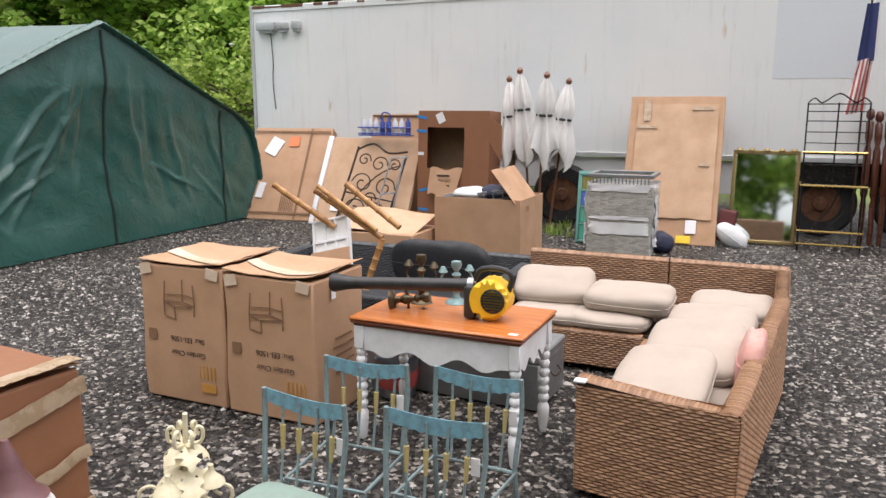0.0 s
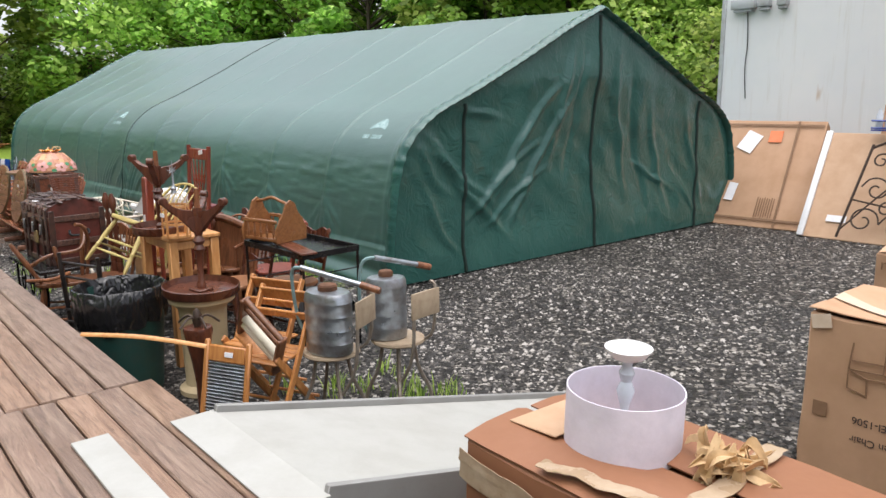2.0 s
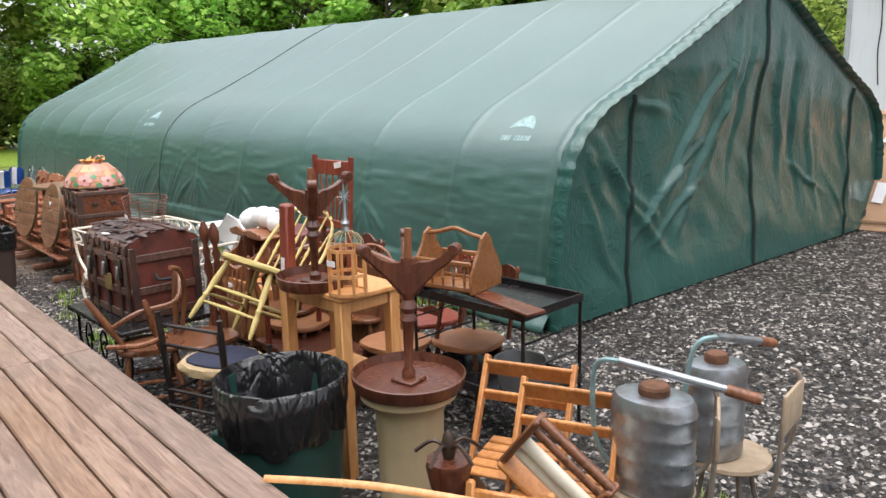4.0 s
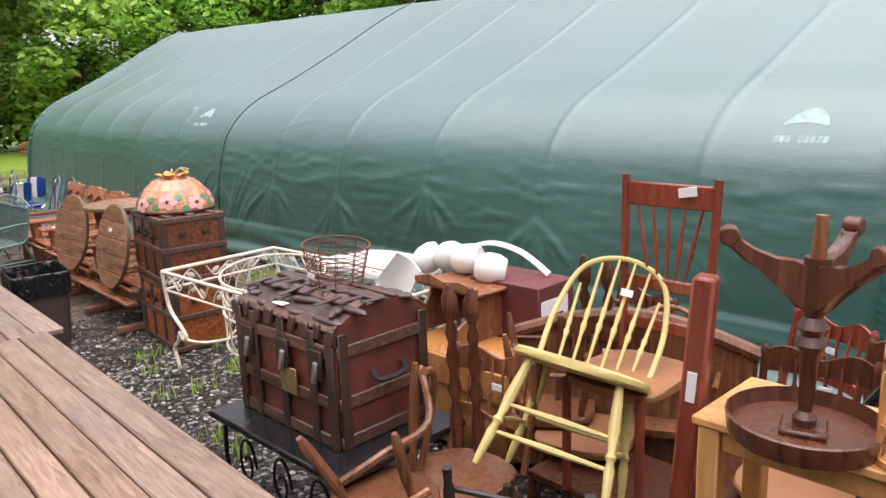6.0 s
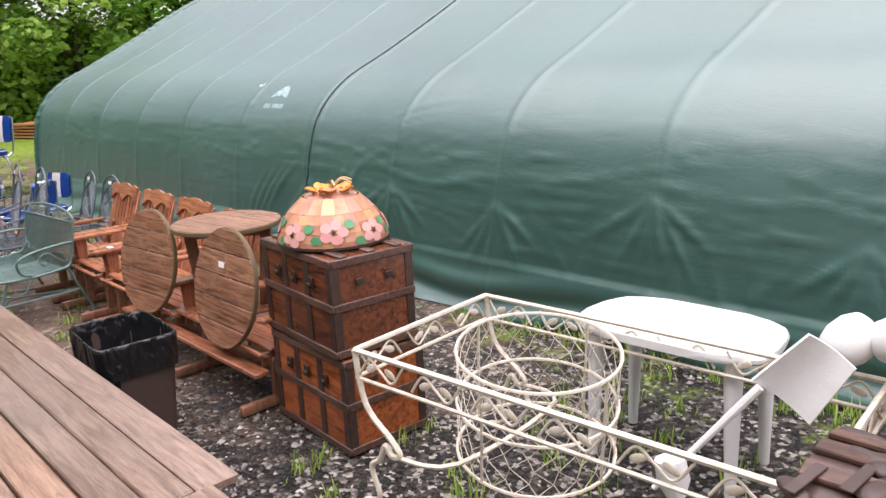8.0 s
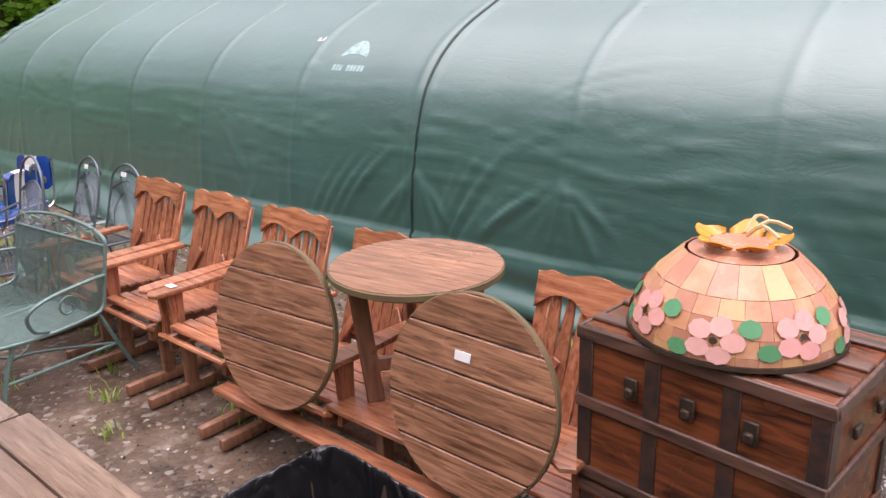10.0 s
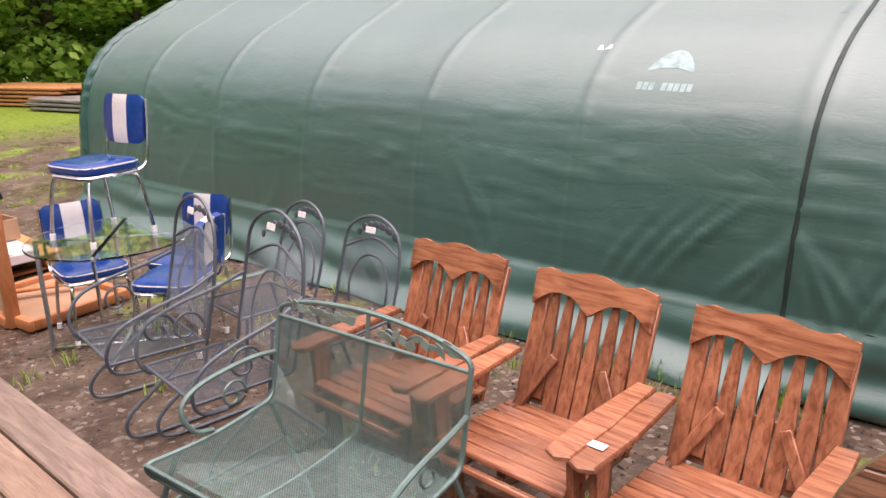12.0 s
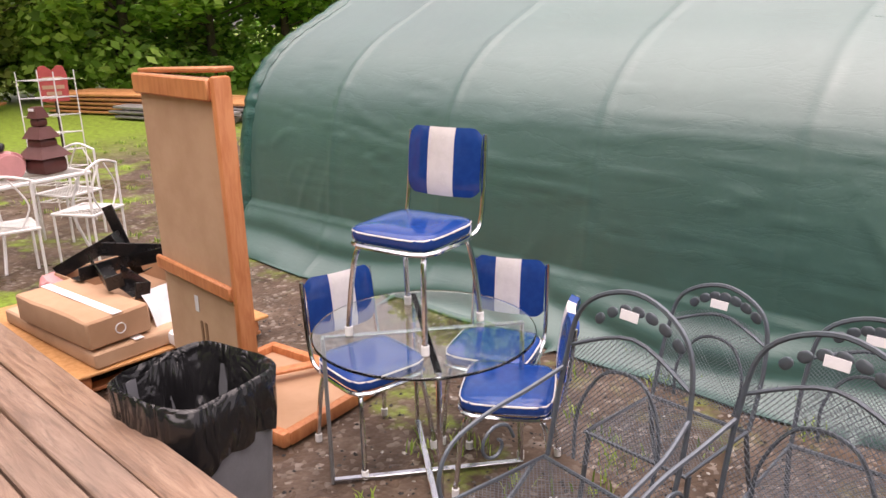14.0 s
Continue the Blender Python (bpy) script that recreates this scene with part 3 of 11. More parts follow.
def skin_point(x, s, ribs, skirt=0.0, loose=1.0):
    y, z = profile_at(s)
    y0, z0 = profile_at(max(0, s - 0.01))
    y1, z1 = profile_at(min(1, s + 0.01))
    ny, nz = z0 - z1, y1 - y0
    ln = math.hypot(ny, nz)
    ny, nz = ny / ln, nz / ln
    near = min(abs(x - r) for r in ribs)
    gap = 0.65
    bend = math.exp(-((z - 1.45) / 0.5) ** 2)
    d = -(0.006 + 0.006 * bend) * (1 - math.exp(-near * 4.5)) * (1 - 0.3 * math.cos(min(1, near / gap) * math.pi))
    d += 0.008 * math.exp(-(near / 0.035) ** 2)
    d += 0.010 * noise.noise(Vector((x * 0.6, s * 5, 3)))
    low = max(0.0, 1 - z / 1.05)
    # slack folds that fan out below the ribs, and a few sagging creases
    r = min(ribs, key=lambda q: abs(x - q))
    fan = math.sin((x - r) / (0.12 + 0.38 * (1.15 - min(z, 1.15))) * 3.1 + noise.noise(Vector((x * 0.8, 5, z))) * 4.5)
    fan = (1 - abs(fan)) ** 2.2 * 1.6 - 0.5
    if skirt > 0.05:
        fan *= 0.3 if z > 0.42 else 0.1
    d += loose * 0.03 * fan * min(1, low * 1.8) * min(1.0, 0.12 + 1.3 * abs(noise.noise(Vector((x * 0.9, 9, z * 1.5)))))
    crease = noise.noise(Vector((x * 0.75, z * 8.5 + 0.3 * math.sin(x * 1.7), 1.7)))
    d += loose * 0.008 * (1 - min(1, abs(crease) * 9)) * max(0, 1 - abs(z - 1.0) / 0.7)
    if y < 0 and z < 1.85:
        for fx, fz, ca, sa, fw, amp, ln in WALL_FOLDS:
            if abs(x - fx) > ln:
                continue
            du = (x - fx) * ca + (z - fz) * sa
            dv = (z - fz) * ca - (x - fx) * sa + 0.25 * du * du
            if abs(du) < ln and abs(dv) < fw * 3:
                d += amp * math.exp(-(dv / fw) ** 2) * (1 - abs(du / ln))
    if z < 0.42 and skirt > 0.05:
        d += 0.022
    if z < 0.45:
        d += skirt * ((0.45 - z) / 0.45) ** 1.7 * (0.85 + 0.3 * noise.noise(Vector((x * 0.5, 2, 0)))) + 0.1 * math.sin(z * 24 + noise.noise(Vector((x * 0.6, 0, 0))) * 5) * (0.45 - z)
    return Vector((x, axis_y(x) + y + ny * d, max(0.004, lift(x, z) + nz * d)))


def tent(name, label, x0, x1, ribs, skirt, logos, panel, edges):
    root = thing(name, label, "tent")
    bm = B()
    nx = int(abs(x1 - x0) / 0.024)
    sheet(bm, lambda u, v: skin_point(x0 + (x1 - x0) * u, v * (0.5 + 0.5 * v), ribs, skirt), nx, 220, 0.006)
    part("cover", bm, TARP, root, smooth=80)
    for lx, s in logos:
        bm = B()
        def arc(u, v, lx=lx, s=s):
            p = skin_point(lx - 0.28 * u, s, ribs, skirt)
            h = (0.03 + 0.15 * math.sin(math.pi * u) ** 0.8 * (0.75 + 0.25 * v)) if v else 0.012 + 0.03 * math.sin(math.pi * u)
            q = skin_point(lx - 0.28 * u, s + h / 9.3, ribs, skirt)
            return q + Vector((0, -0.006, 0.005))
        sheet(bm, arc, 14, 3)
        part("printed_mark", bm, LOGO, root, "pale printed arc mark")
        bm = B()
        for i in range(9):
            def bar(u, v, i=i):
                q = skin_point(lx + 0.03 - (i + u * 0.8) * 0.038, s - 0.012 + v * 0.0055, ribs, skirt)
                return q + Vector((0, -0.006, 0.004))
            if i != 5:
                sheet(bm, bar, 2, 1)
        part("printed_lettering", bm, LOGO, root, "faded pale lettering, unreadable", kind="stuff")
    def at_height(zz):
        return next(i / 1000 for i in range(500) if profile_at(i / 1000)[1] > zz)
    n = int(abs(x1 - x0) / 0.08)
    for zz, r, mat, name in ((1.93, 0.004, TARP, "welded_seam"), (0.43, 0.004, TARP_DARK, "skirt_seam")):
        s = at_height(zz)
        bm = B()
        tube(bm, [skin_point(x0 + (x1 - x0) * i / n, s, ribs, skirt) + Vector((0, -0.002, 0.001)) for i in range(n + 1)], r, 4)
        part(name, bm, mat, root)
    for k, r in enumerate(ribs[1:-1]):
        lo, hi = at_height(2.1 + 0.05 * (k % 3)), at_height(2.3 + 0.06 * (k % 2))
        bm = B()
        def worn(u, v, r=r, lo=lo, hi=hi, k=k):
            w = (0.02 + 0.05 * math.sin(math.pi * v)) * (0.7 + 0.6 * abs(noise.noise(Vector((v * 4, k, u * 2)))))
            return skin_point(r + (u - 0.5) * w, lo + (hi - lo) * v, ribs, skirt) + Vector((0, -0.003, 0.004))
        sheet(bm, worn, 3, 12)
        part("worn_spot", bm, WORN_TARP, root, "pale rubbed spot over a rib")
    if skirt > 0.2:
        s = at_height(1.74)
        bm = B()
        sheet(bm, lambda u, v: skin_point(-17.56 - 0.1 * u, s + 0.0025 * v * (1 + math.sin(u * 9)), ribs, skirt) + Vector((0, -0.006, 0.004)), 8, 2)
        part("repair_patch", bm, PLASTIC_WHITE, root, "small white repair patch")
    for end, sgn in panel:
        end_panel(root, end, sgn)
    for xs in edges:
        bm = B()
        tube(bm, [skin_point(xs, i / 150, ribs, skirt) + Vector((0, 0, 0.004)) for i in range(151)], 0.016, 5)
        part("hem_rope", bm, TARP_DARK, root, "dark rope hem")
    return root


def end_depth(y, z):
    """How far the end curtain is sucked in or blown out."""
    def fold(px, pz, ang, w, amp, ln):
        a = radians(ang)
        du = (y - px) * math.cos(a) + (z - pz) * math.sin(a)
        dv = -(y - px) * math.sin(a) + (z - pz) * math.cos(a)
        dv += 0.12 * noise.noise(Vector((du * 1.8, px, 0))) + 0.1 * du * du * 0.4
        return amp * math.exp(-(dv / (0.65 * w)) ** 2) * max(0.0, 1 - abs(du / ln)) ** 0.7
    d = 0.10 * math.sin((y - 4.6) / 6.6 * math.pi) * math.sin(min(1, z / 2.2) * math.pi) * -1
    for f in FOLDS:
        d += fold(*f) * 0.9
    d += 0.035 * noise.noise(Vector((y * 1.3, z * 1.1, 4.2))) + 0.02 * noise.noise(Vector((y * 3.5 + z * 2, z * 2.8, 1.1)))
    return d


FOLDS = [(5.5, 1.25, -38, 0.06, 0.07, 0.9), (5.7, 0.95, -42, 0.07, 0.06, 1.0), (5.2, 0.75, -58, 0.06, 0.05, 0.9), (5.05, 1.35, -50, 0.05, 0.05, 0.6),
         (6.6, 1.45, 48, 0.07, 0.08, 1.0), (6.9, 1.25, 55, 0.06, 0.07, 1.1), (6.3, 1.05, 30, 0.06, 0.07, 0.8), (6.5, 0.8, 24, 0.05, 0.05, 0.7),
         (7.25, 2.0, 80, 0.07, 0.05, 1.0), (7.5, 1.9, 84, 0.05, -0.05, 1.0), (8.4, 1.7, 98, 0.07, 0.05, 1.2), (8.8, 1.4, 103, 0.08, -0.05, 1.1),
         (9.3, 1.1, 108, 0.09, 0.06, 0.9), (9.2, 0.85, -25, 0.05, 0.05, 0.6), (10.2, 1.0, 112, 0.08, 0.05, 0.9), (10.0, 0.55, -50, 0.06, 0.05, 0.6), (5.8, 1.85, -12, 0.05, 0.05, 0.5)]


def end_panel(root, x, sgn):
    bm = B()
    # columns across the width, each from the ground to the roof line
    def by_width(u, v):
        yy = -3.27 + 6.54 * u
        top = top_at(yy)
        zz = 0.015 + (top - 0.03) * v
        edge = min(1.0, (1 - v) * 7) * min(1.0, v * 4 + 0.3) * min(1.0, u * 14 + 0.1) * min(1.0, (1 - u) * 14 + 0.1)
        return Vector((x + sgn * (0.03 + end_depth(TENT_MID + yy, zz) * edge), axis_y(x) + yy, lift(x, zz)))
    sheet(bm, by_width, 170, 90, 0.005)
    part("end_curtain", bm, CURTAIN, root, smooth=80)
    for yy in (-2.28, 0.0, 2.35):
        bm = B()
        pts = []
        for i in range(31):
            z = 0.02 + (top_at(yy) - 0.1) * i / 30
            wob = 0.05 * noise.noise(Vector((z * 1.4, yy, 0))) * (1 if yy else 0.4)
            p = by_width((yy + wob + 3.27) / 6.54, (z - 0.015) / (top_at(yy + wob) - 0.03))
            pts.append(p + Vector((sgn * 0.012, 0, 0)))
        tube(bm, pts, 0.022, 5, flat=0.5)
        part("zip_flap", bm, TARP_DARK, root, "dark zip flap")
    # gathered roof edge: a lumpy hem round the opening
    bm = B()
    rings = []
    n = 420
    for i in range(n + 1):
        s = i / n
        y, z = profile_at(s)
        ga = 0.5 + 0.5 * math.sin(i * 0.8 + 5 * noise.noise(Vector((i * 0.09, 0, 0))))
        slack = 1.0 if z > 0.95 else 0.45
        r = 0.032 + 0.012 * ga * slack + 0.003 * noise.noise(Vector((i * 0.3, 7, 0)))
        rad = Vector((0, y, z - 1.1)).normalized()
        c = Vector((x + sgn * 0.03, axis_y(x) + y * 1.004, lift(x, z) + 0.012))
        rings.append([bm.verts.new(c + Vector((sgn, 0, 0)) * math.cos(t) * (r + 0.035) * 1.2 + rad * math.sin(t) * r) for t in [math.tau * j / 8 for j in range(8)]])
    ring_faces(bm, rings)
    part("gathered_hem", bm, CURTAIN, root, smooth=60)


def top_at(yy):
    a = abs(yy)
    pts = even
    for (y0, z0), (y1, z1) in zip(pts, pts[1:]):
        if z0 >= 1.0 and y1 <= a <= y0:
            return z0 + (z1 - z0) * (y0 - a) / max(1e-6, y0 - y1)
    return 1.15 if a > 3 else 3.05


# ---- trailer ----
def trailer():
    root = thing("semi_trailer", "long white box trailer with a rust-edged roof rail", "trailer")
    x0, x1, y, z0, z1 = -9.72, 7.5, 12.6, 1.14, 3.86
    bm = B()
    box(bm, (x0 + x1) / 2, y + 1.25, (z0 + z1) / 2, x1 - x0, 2.5, z1 - z0, bev=0.01)
    part("body", bm, TRAILER, root)
    bm = B()
    box(bm, (x0 + x1) / 2, y - 0.012, z0 + 0.03, x1 - x0, 0.05, 0.075, bev=0.006)
    part("bottom_rail", bm, RAIL, root)
    rng = random.Random(5)
    xx = x0
    while xx < x1 - 0.2:
        w = rng.uniform(0.1, 0.5)
        bm = B()
        box(bm, xx + w / 2, y - 0.014, z1 - 0.02 - rng.uniform(0, 0.02), w, 0.03, rng.uniform(0.03, 0.06), bev=0.004)
        part("roof_rail_piece", bm, RUST, root, "flaking rusty roof rail piece")
        xx += w + (rng.uniform(0.02, 0.5) if rng.random() < 0.4 else 0)
    bm = B()
    box(bm, (x0 + x1) / 2, y - 0.006, z1 - 0.07, x1 - x0, 0.03, 0.1, bev=0.004)
    part("top_rail", bm, TRAILER, root)
    bm = B()
    box(bm, x0 + 0.03, y - 0.01, (z0 + z1) / 2, 0.07, 0.04, z1 - z0, bev=0.006)
    part("corner_post", bm, RAIL, root)
    bm = B()
    for i in range(40):
        for xs in (-7.2, -4.7, -2.2, 0.3, 2.8):
            lathe(bm, [(0.006, 0), (0.003, 0.004)], 6, pose(xs, y - 0.002, z0 + 0.15 + i * 0.062, 90, 0, 0))
    part("rivet_row", bm, TRAILER, root, kind="stuff")
    for px, pz, pw, ph in ((0.35, 3.0, 1.2, 1.3),):
        bm = B()
        box(bm, px, y - 0.0005, pz, pw, 0.005, ph, bev=0.001)
        part("paint_patch", bm, PATCH_PAINT, root, "bluish touched-up paint patch")
    bm = B()
    box(bm, -5.2, y + 0.06, 0.86, 9.0, 0.03, 0.52, bev=0.004)
    part("side_skirt", bm, TRAILER, root)
    for cx in (-3.35, 0.55, 1.75):
        w = new("wheel")
        w.parent = root
        w.matrix_basis = pose(cx, y + 0.32 if cx > 0 else y - 0.06, 0.5, 90, 0, 0)
        bm = B()
        lathe(bm, [(0.28, -0.12), (0.46, -0.13), (0.5, -0.09), (0.5, 0.09), (0.46, 0.13), (0.28, 0.12)], 36, cap=False)
        part("tyre", bm, RUBBER, w)
        bm = B()
        lathe(bm, [(0.28, 0.1), (0.2, 0.05), (0.12, 0.08), (0.1, 0.14), (0.04, 0.15)], 24)
        part("rim", bm, RUST, w)
    bm = B()
    box(bm, 1.1, y + 1.2, 0.95, 3.0, 2.2, 0.35, bev=0.01)
    part("axle_frame", bm, BLACK, root)
    for i, (px, sx, sz) in enumerate(((-9.3, 0.42, 0.16), (-8.93, 0.2, 0.13), (-8.62, 0.16, 0.15))):
        bm = B()
        box(bm, px, y - 0.07, 3.46, sx, 0.14, sz, bev=0.02)
        box(bm, px, y - 0.06, 3.36, sx * 0.8, 0.1, 0.05, bev=0.01)
        part("junction_box", bm, RAIL, root, "weathered grey lamp housing")
    bm = B()
    tube(bm, [(-9.25, y - 0.02, 3.36), (-9.22, y - 0.015, 2.8), (-9.24, y - 0.015, 2.4), (-9.2, y - 0.01, 1.9)], 0.008, 5, k=5)
    part("cable", bm, RUBBER, root)


# ---- trees ----
def tree_mesh(seed, height, spread, leaves, size, low):
    rng = np.random.default_rng(seed)
    bm = B()
    rod(bm, (0, 0, -0.05), (0, 0, height * 0.55), 0.16, 0.07, 9, [(0, 0.2), (0.1, 0.15), (0.5, 0.11), (1, 0.06)])
    centers = []
    for i in range(26):
        a = rng.uniform(0, 6.283)
        z = height * rng.uniform(low, 0.97)
        k = spread * (0.35 + 0.75 * math.sin(min(1, (z / height)) * 2.6)) * rng.uniform(0.4, 1.0)
        c = np.array([math.cos(a) * k, math.sin(a) * k, z])
        centers.append((c, rng.uniform(0.45, 0.95) * spread * 0.42))
        z0 = min(z * 0.75, height * 0.52)
        tube(bm, [(0, 0, z0), (c[0] * 0.5, c[1] * 0.5, (z0 + z) / 2 + 0.1), tuple(c)], 0.028, 5, k=3)
    trunk = bm
    verts, faces = [], []
    per = leaves // len(centers)
    for c, r in centers:
        d = rng.normal(0, 1, (per, 3))
        d /= np.linalg.norm(d, axis=1)[:, None]
        rad = r * (0.5 + 0.58 * rng.random(per) ** 0.4)
        p = c + d * rad[:, None] * np.array([1.15, 1.15, 0.8])
        for q, n in zip(p, d):
            yaw, s = rng.uniform(0, 6.283), size * rng.uniform(0.6, 1.35)
            u = np.array([math.cos(yaw), math.sin(yaw), rng.uniform(-0.7, 0.2)])
            u /= np.linalg.norm(u)
            w = np.cross(u, n + rng.normal(0, 0.35, 3))
            w /= np.linalg.norm(w) + 1e-6
            up = np.cross(w, u)
            k = len(verts)
            verts += [tuple(q), tuple(q + u * s * 0.45 + w * s * 0.3 - up * s * 0.05), tuple(q + u * s - up * s * 0.18), tuple(q + u * s * 0.45 - w * s * 0.3 - up * s * 0.05)]
            faces += [(k, k + 1, k + 2), (k, k + 2, k + 3)]
    return trunk, verts, faces


def make_tree(name, label, seed, height, spread, leaves, size, low):
    root = thing(name, label, "tree", group="trees round the yard")
    tr, v, f = tree_mesh(seed, height, spread, leaves, size, low)
    part("trunk", tr, BARK, root)
    me = bpy.data.meshes.new("crown")
    me.from_pydata(v, [], f)
    me.materials.append(LEAF)
    new("crown", me).parent = root
    return root


def trees():
    kinds = [make_tree("tree", "tall leafy green tree behind the tent", 1, 9.5, 3.0, 9000, 0.30, 0.12),
             make_tree("tree", "broad leafy green tree at the yard edge", 2, 8.0, 3.3, 9000, 0.28, 0.05),
             make_tree("shrub", "bushy light-green shrub at the yard edge", 3, 4.2, 2.2, 8000, 0.17, 0.02),
             make_tree("tree", "slender leafy green tree behind the trailer", 4, 11.0, 2.7, 8500, 0.32, 0.15)]
    rng = random.Random(9)
    spots = []
    for i in range(15):
        spots.append((-47 + i * 0.6 + rng.uniform(-1, 1), -22 + i * 3.2 + rng.uniform(-0.8, 0.8), rng.choice((0, 1, 3, 1)), 1.15))
    for i in range(12):
        spots.append((-43.5 + rng.uniform(-1.2, 1.2), -16 + i * 2.9, 2, 1.1))
    for i in range(14):
        spots.append((-38 + i * 2.7 + rng.uniform(-0.6, 0.6), 19.5 + rng.uniform(-1.0, 1.5), rng.choice((0, 1, 3)), 1.0))
    for i in range(12):
        spots.append((-36 + i * 3.2, 24 + rng.uniform(-1, 1), rng.choice((0, 3)), 1.25))
    for i in range(10):
        spots.append((-32 + i * 2.3 + rng.uniform(-0.5, 0.5), 15.2 + rng.uniform(-0.5, 0.8), 2, 0.85))
    for i in range(22):
        spots.append((-34 + i * 2.6, -12 + rng.uniform(-2, 2), rng.choice((0, 1, 3)), 1.0))
    used = set()
    for x, y, k, s in spots:
        m = pose(x, y, -0.02, 0, 0, rng.uniform(0, 360)) @ Matrix.Diagonal((s, s, s * rng.uniform(0.85, 1.15), 1))
        if k not in used:
            kinds[k].matrix_basis = m
            used.add(k)
        else:
            o = copy_thing(kinds[k], m)
            o.matrix_basis = m


PATCH_PAINT = plain("bluish_white_paint", (0.69, 0.73, 0.76), 0.4, 0, (0.68, 0.71, 0.73), 0.6, 1.5)
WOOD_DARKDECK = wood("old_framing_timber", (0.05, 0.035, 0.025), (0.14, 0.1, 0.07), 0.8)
PALE_METAL = plain("pale_painted_plate", (0.4, 0.4, 0.375), 0.45, 0.0, (0.28, 0.265, 0.235), 0.5, 3.0)
PALE_METAL2 = plain("grey_painted_rail", (0.27, 0.27, 0.26), 0.5, 0.0, (0.18, 0.165, 0.15), 0.5, 5.0)

ground()
loose_stones()
weeds()
deck()
wheel_ramp()
tent("storage_tent", "long green tarpaulin storage tent with a closed end curtain", -8.65, -16.25, [-8.75, -9.88, -11.17, -12.47, -13.8, -15.0, -16.2], 0.08, [(LOGO_X, LOGO_S)], [(-8.65, 1)], [-16.23])
tent("storage_tent", "green tarpaulin storage tent joined behind the first", -16.23, -23.6, [-16.3, -17.55, -18.8, -20.0, -21.22, -22.45, -23.55], 0.34, [(-16.97, LOGO_S)], [(-23.6, -1)], [])
trailer()
trees()

# ---- materials of the things ----
CARD = plain("kraft_cardboard", (0.47, 0.285, 0.17), 0.75, 0, (0.33, 0.19, 0.10), 0.55, 3.0, 0.1, 40)
CARD_RED = plain("red_brown_cardboard", (0.27, 0.115, 0.055), 0.6, 0, (0.22, 0.10, 0.05), 0.5, 2.5, 0.1, 40)
CARD_PALE = plain("pale_cardboard", (0.52, 0.34, 0.215), 0.75, 0, (0.33, 0.19, 0.1), 0.5, 3.0, 0.1, 40)
CARD_INSIDE = plain("box_interior", (0.30, 0.19, 0.11), 0.85)
TAPE = plain("packing_tape", (0.36, 0.255, 0.16), 0.28, 0, (0.6, 0.5, 0.38), 0.6, 7.0)
PAPER = plain("white_paper", (0.78, 0.77, 0.78), 0.6, 0, (0.6, 0.6, 0.66), 0.4, 20)
ORANGE = plain("orange_sticker", (0.72, 0.2, 0.07), 0.6)
INK = plain("black_print", (0.05, 0.035, 0.03), 0.7)
INK_SOFT = plain("faded_brown_print", (0.23, 0.13, 0.07), 0.75)
INK_ORANGE = plain("faded_orange_print", (0.5, 0.25, 0.05), 0.75)
BLUE_TAPE = plain("blue_tape", (0.03, 0.22, 0.55), 0.5)
YELLOW_STICK = plain("yellow_sticker", (0.85, 0.62, 0.03), 0.5)
FILM = plain("milky_wrap_film", (0.72, 0.73, 0.74), 0.18, 0, (0.85, 0.85, 0.86), 0.5)
SHADE = plain("white_lamp_fabric", (0.72, 0.69, 0.79), 0.7)
CLOTH_WHITE = plain("white_canvas", (0.78, 0.77, 0.75), 0.85, 0, (0.55, 0.54, 0.52), 0.35, 6)
CUSHION = plain("beige_cushion_cloth", (0.42, 0.355, 0.3), 0.9, 0, (0.32, 0.27, 0.225), 0.3, 5, 0.25, 180)
PINK = plain("pink_plush", (0.58, 0.29, 0.25), 0.85, 0, (0.72, 0.5, 0.45), 0.6, 12, 0.4)


def strands(name, lo, mid, hi, rough=0.45):
    def build(nt, bsdf):
        r = island_random(nt)
        c = ramp(nt, r, [(0.0, lo), (0.5, mid), (1.0, hi)])
        n = noise_tex(nt, coords(nt, (1, 1, 9)), 30.0, 3.0)
        nt.links.new(mix(nt, maths(nt, "MULTIPLY", n, 0.45), c, lo), bsdf.inputs["Base Color"])
        bump(nt, bsdf, n, 0.3, 0.003)
    return material(name, build, rough)


WICKER = strands("brown_wicker", (0.19, 0.095, 0.046), (0.29, 0.152, 0.076), (0.38, 0.215, 0.118))
WICKER_BASE = plain("dark_wicker_ground", (0.05, 0.025, 0.014), 0.7)
WICKER_GREY = strands("grey_wicker", (0.3, 0.29, 0.26), (0.43, 0.42, 0.38), (0.55, 0.53, 0.49))
WICKER_DARK = strands("charcoal_wicker", (0.02, 0.022, 0.025), (0.04, 0.044, 0.05), (0.075, 0.08, 0.09))
CHARCOAL = plain("charcoal_base", (0.022, 0.024, 0.028), 0.7)
WHITE_WORN = plain("worn_white_paint", (0.76, 0.77, 0.79), 0.45, 0, (0.45, 0.44, 0.42), 0.45, 9)
ORANGE_TOP = wood("orange_varnished_top", (0.42, 0.12, 0.03), (0.62, 0.22, 0.065), 0.2, "x", 9, 0.05)
TOP_EDGE = wood("dark_red_moulding", (0.16, 0.04, 0.02), (0.28, 0.085, 0.04), 0.35, "x", 9, 0.1)
YELLOW = plain("yellow_plastic", (0.82, 0.5, 0.02), 0.32, 0, (0.5, 0.28, 0.02), 0.4, 14)
BLACK_PLASTIC = plain("black_plastic", (0.02, 0.02, 0.022), 0.42, 0, (0.06, 0.058, 0.055), 0.5, 12)
BRONZE = plain("old_bronze", (0.10, 0.065, 0.035), 0.38, 0.7, (0.12, 0.17, 0.13), 0.6, 22)
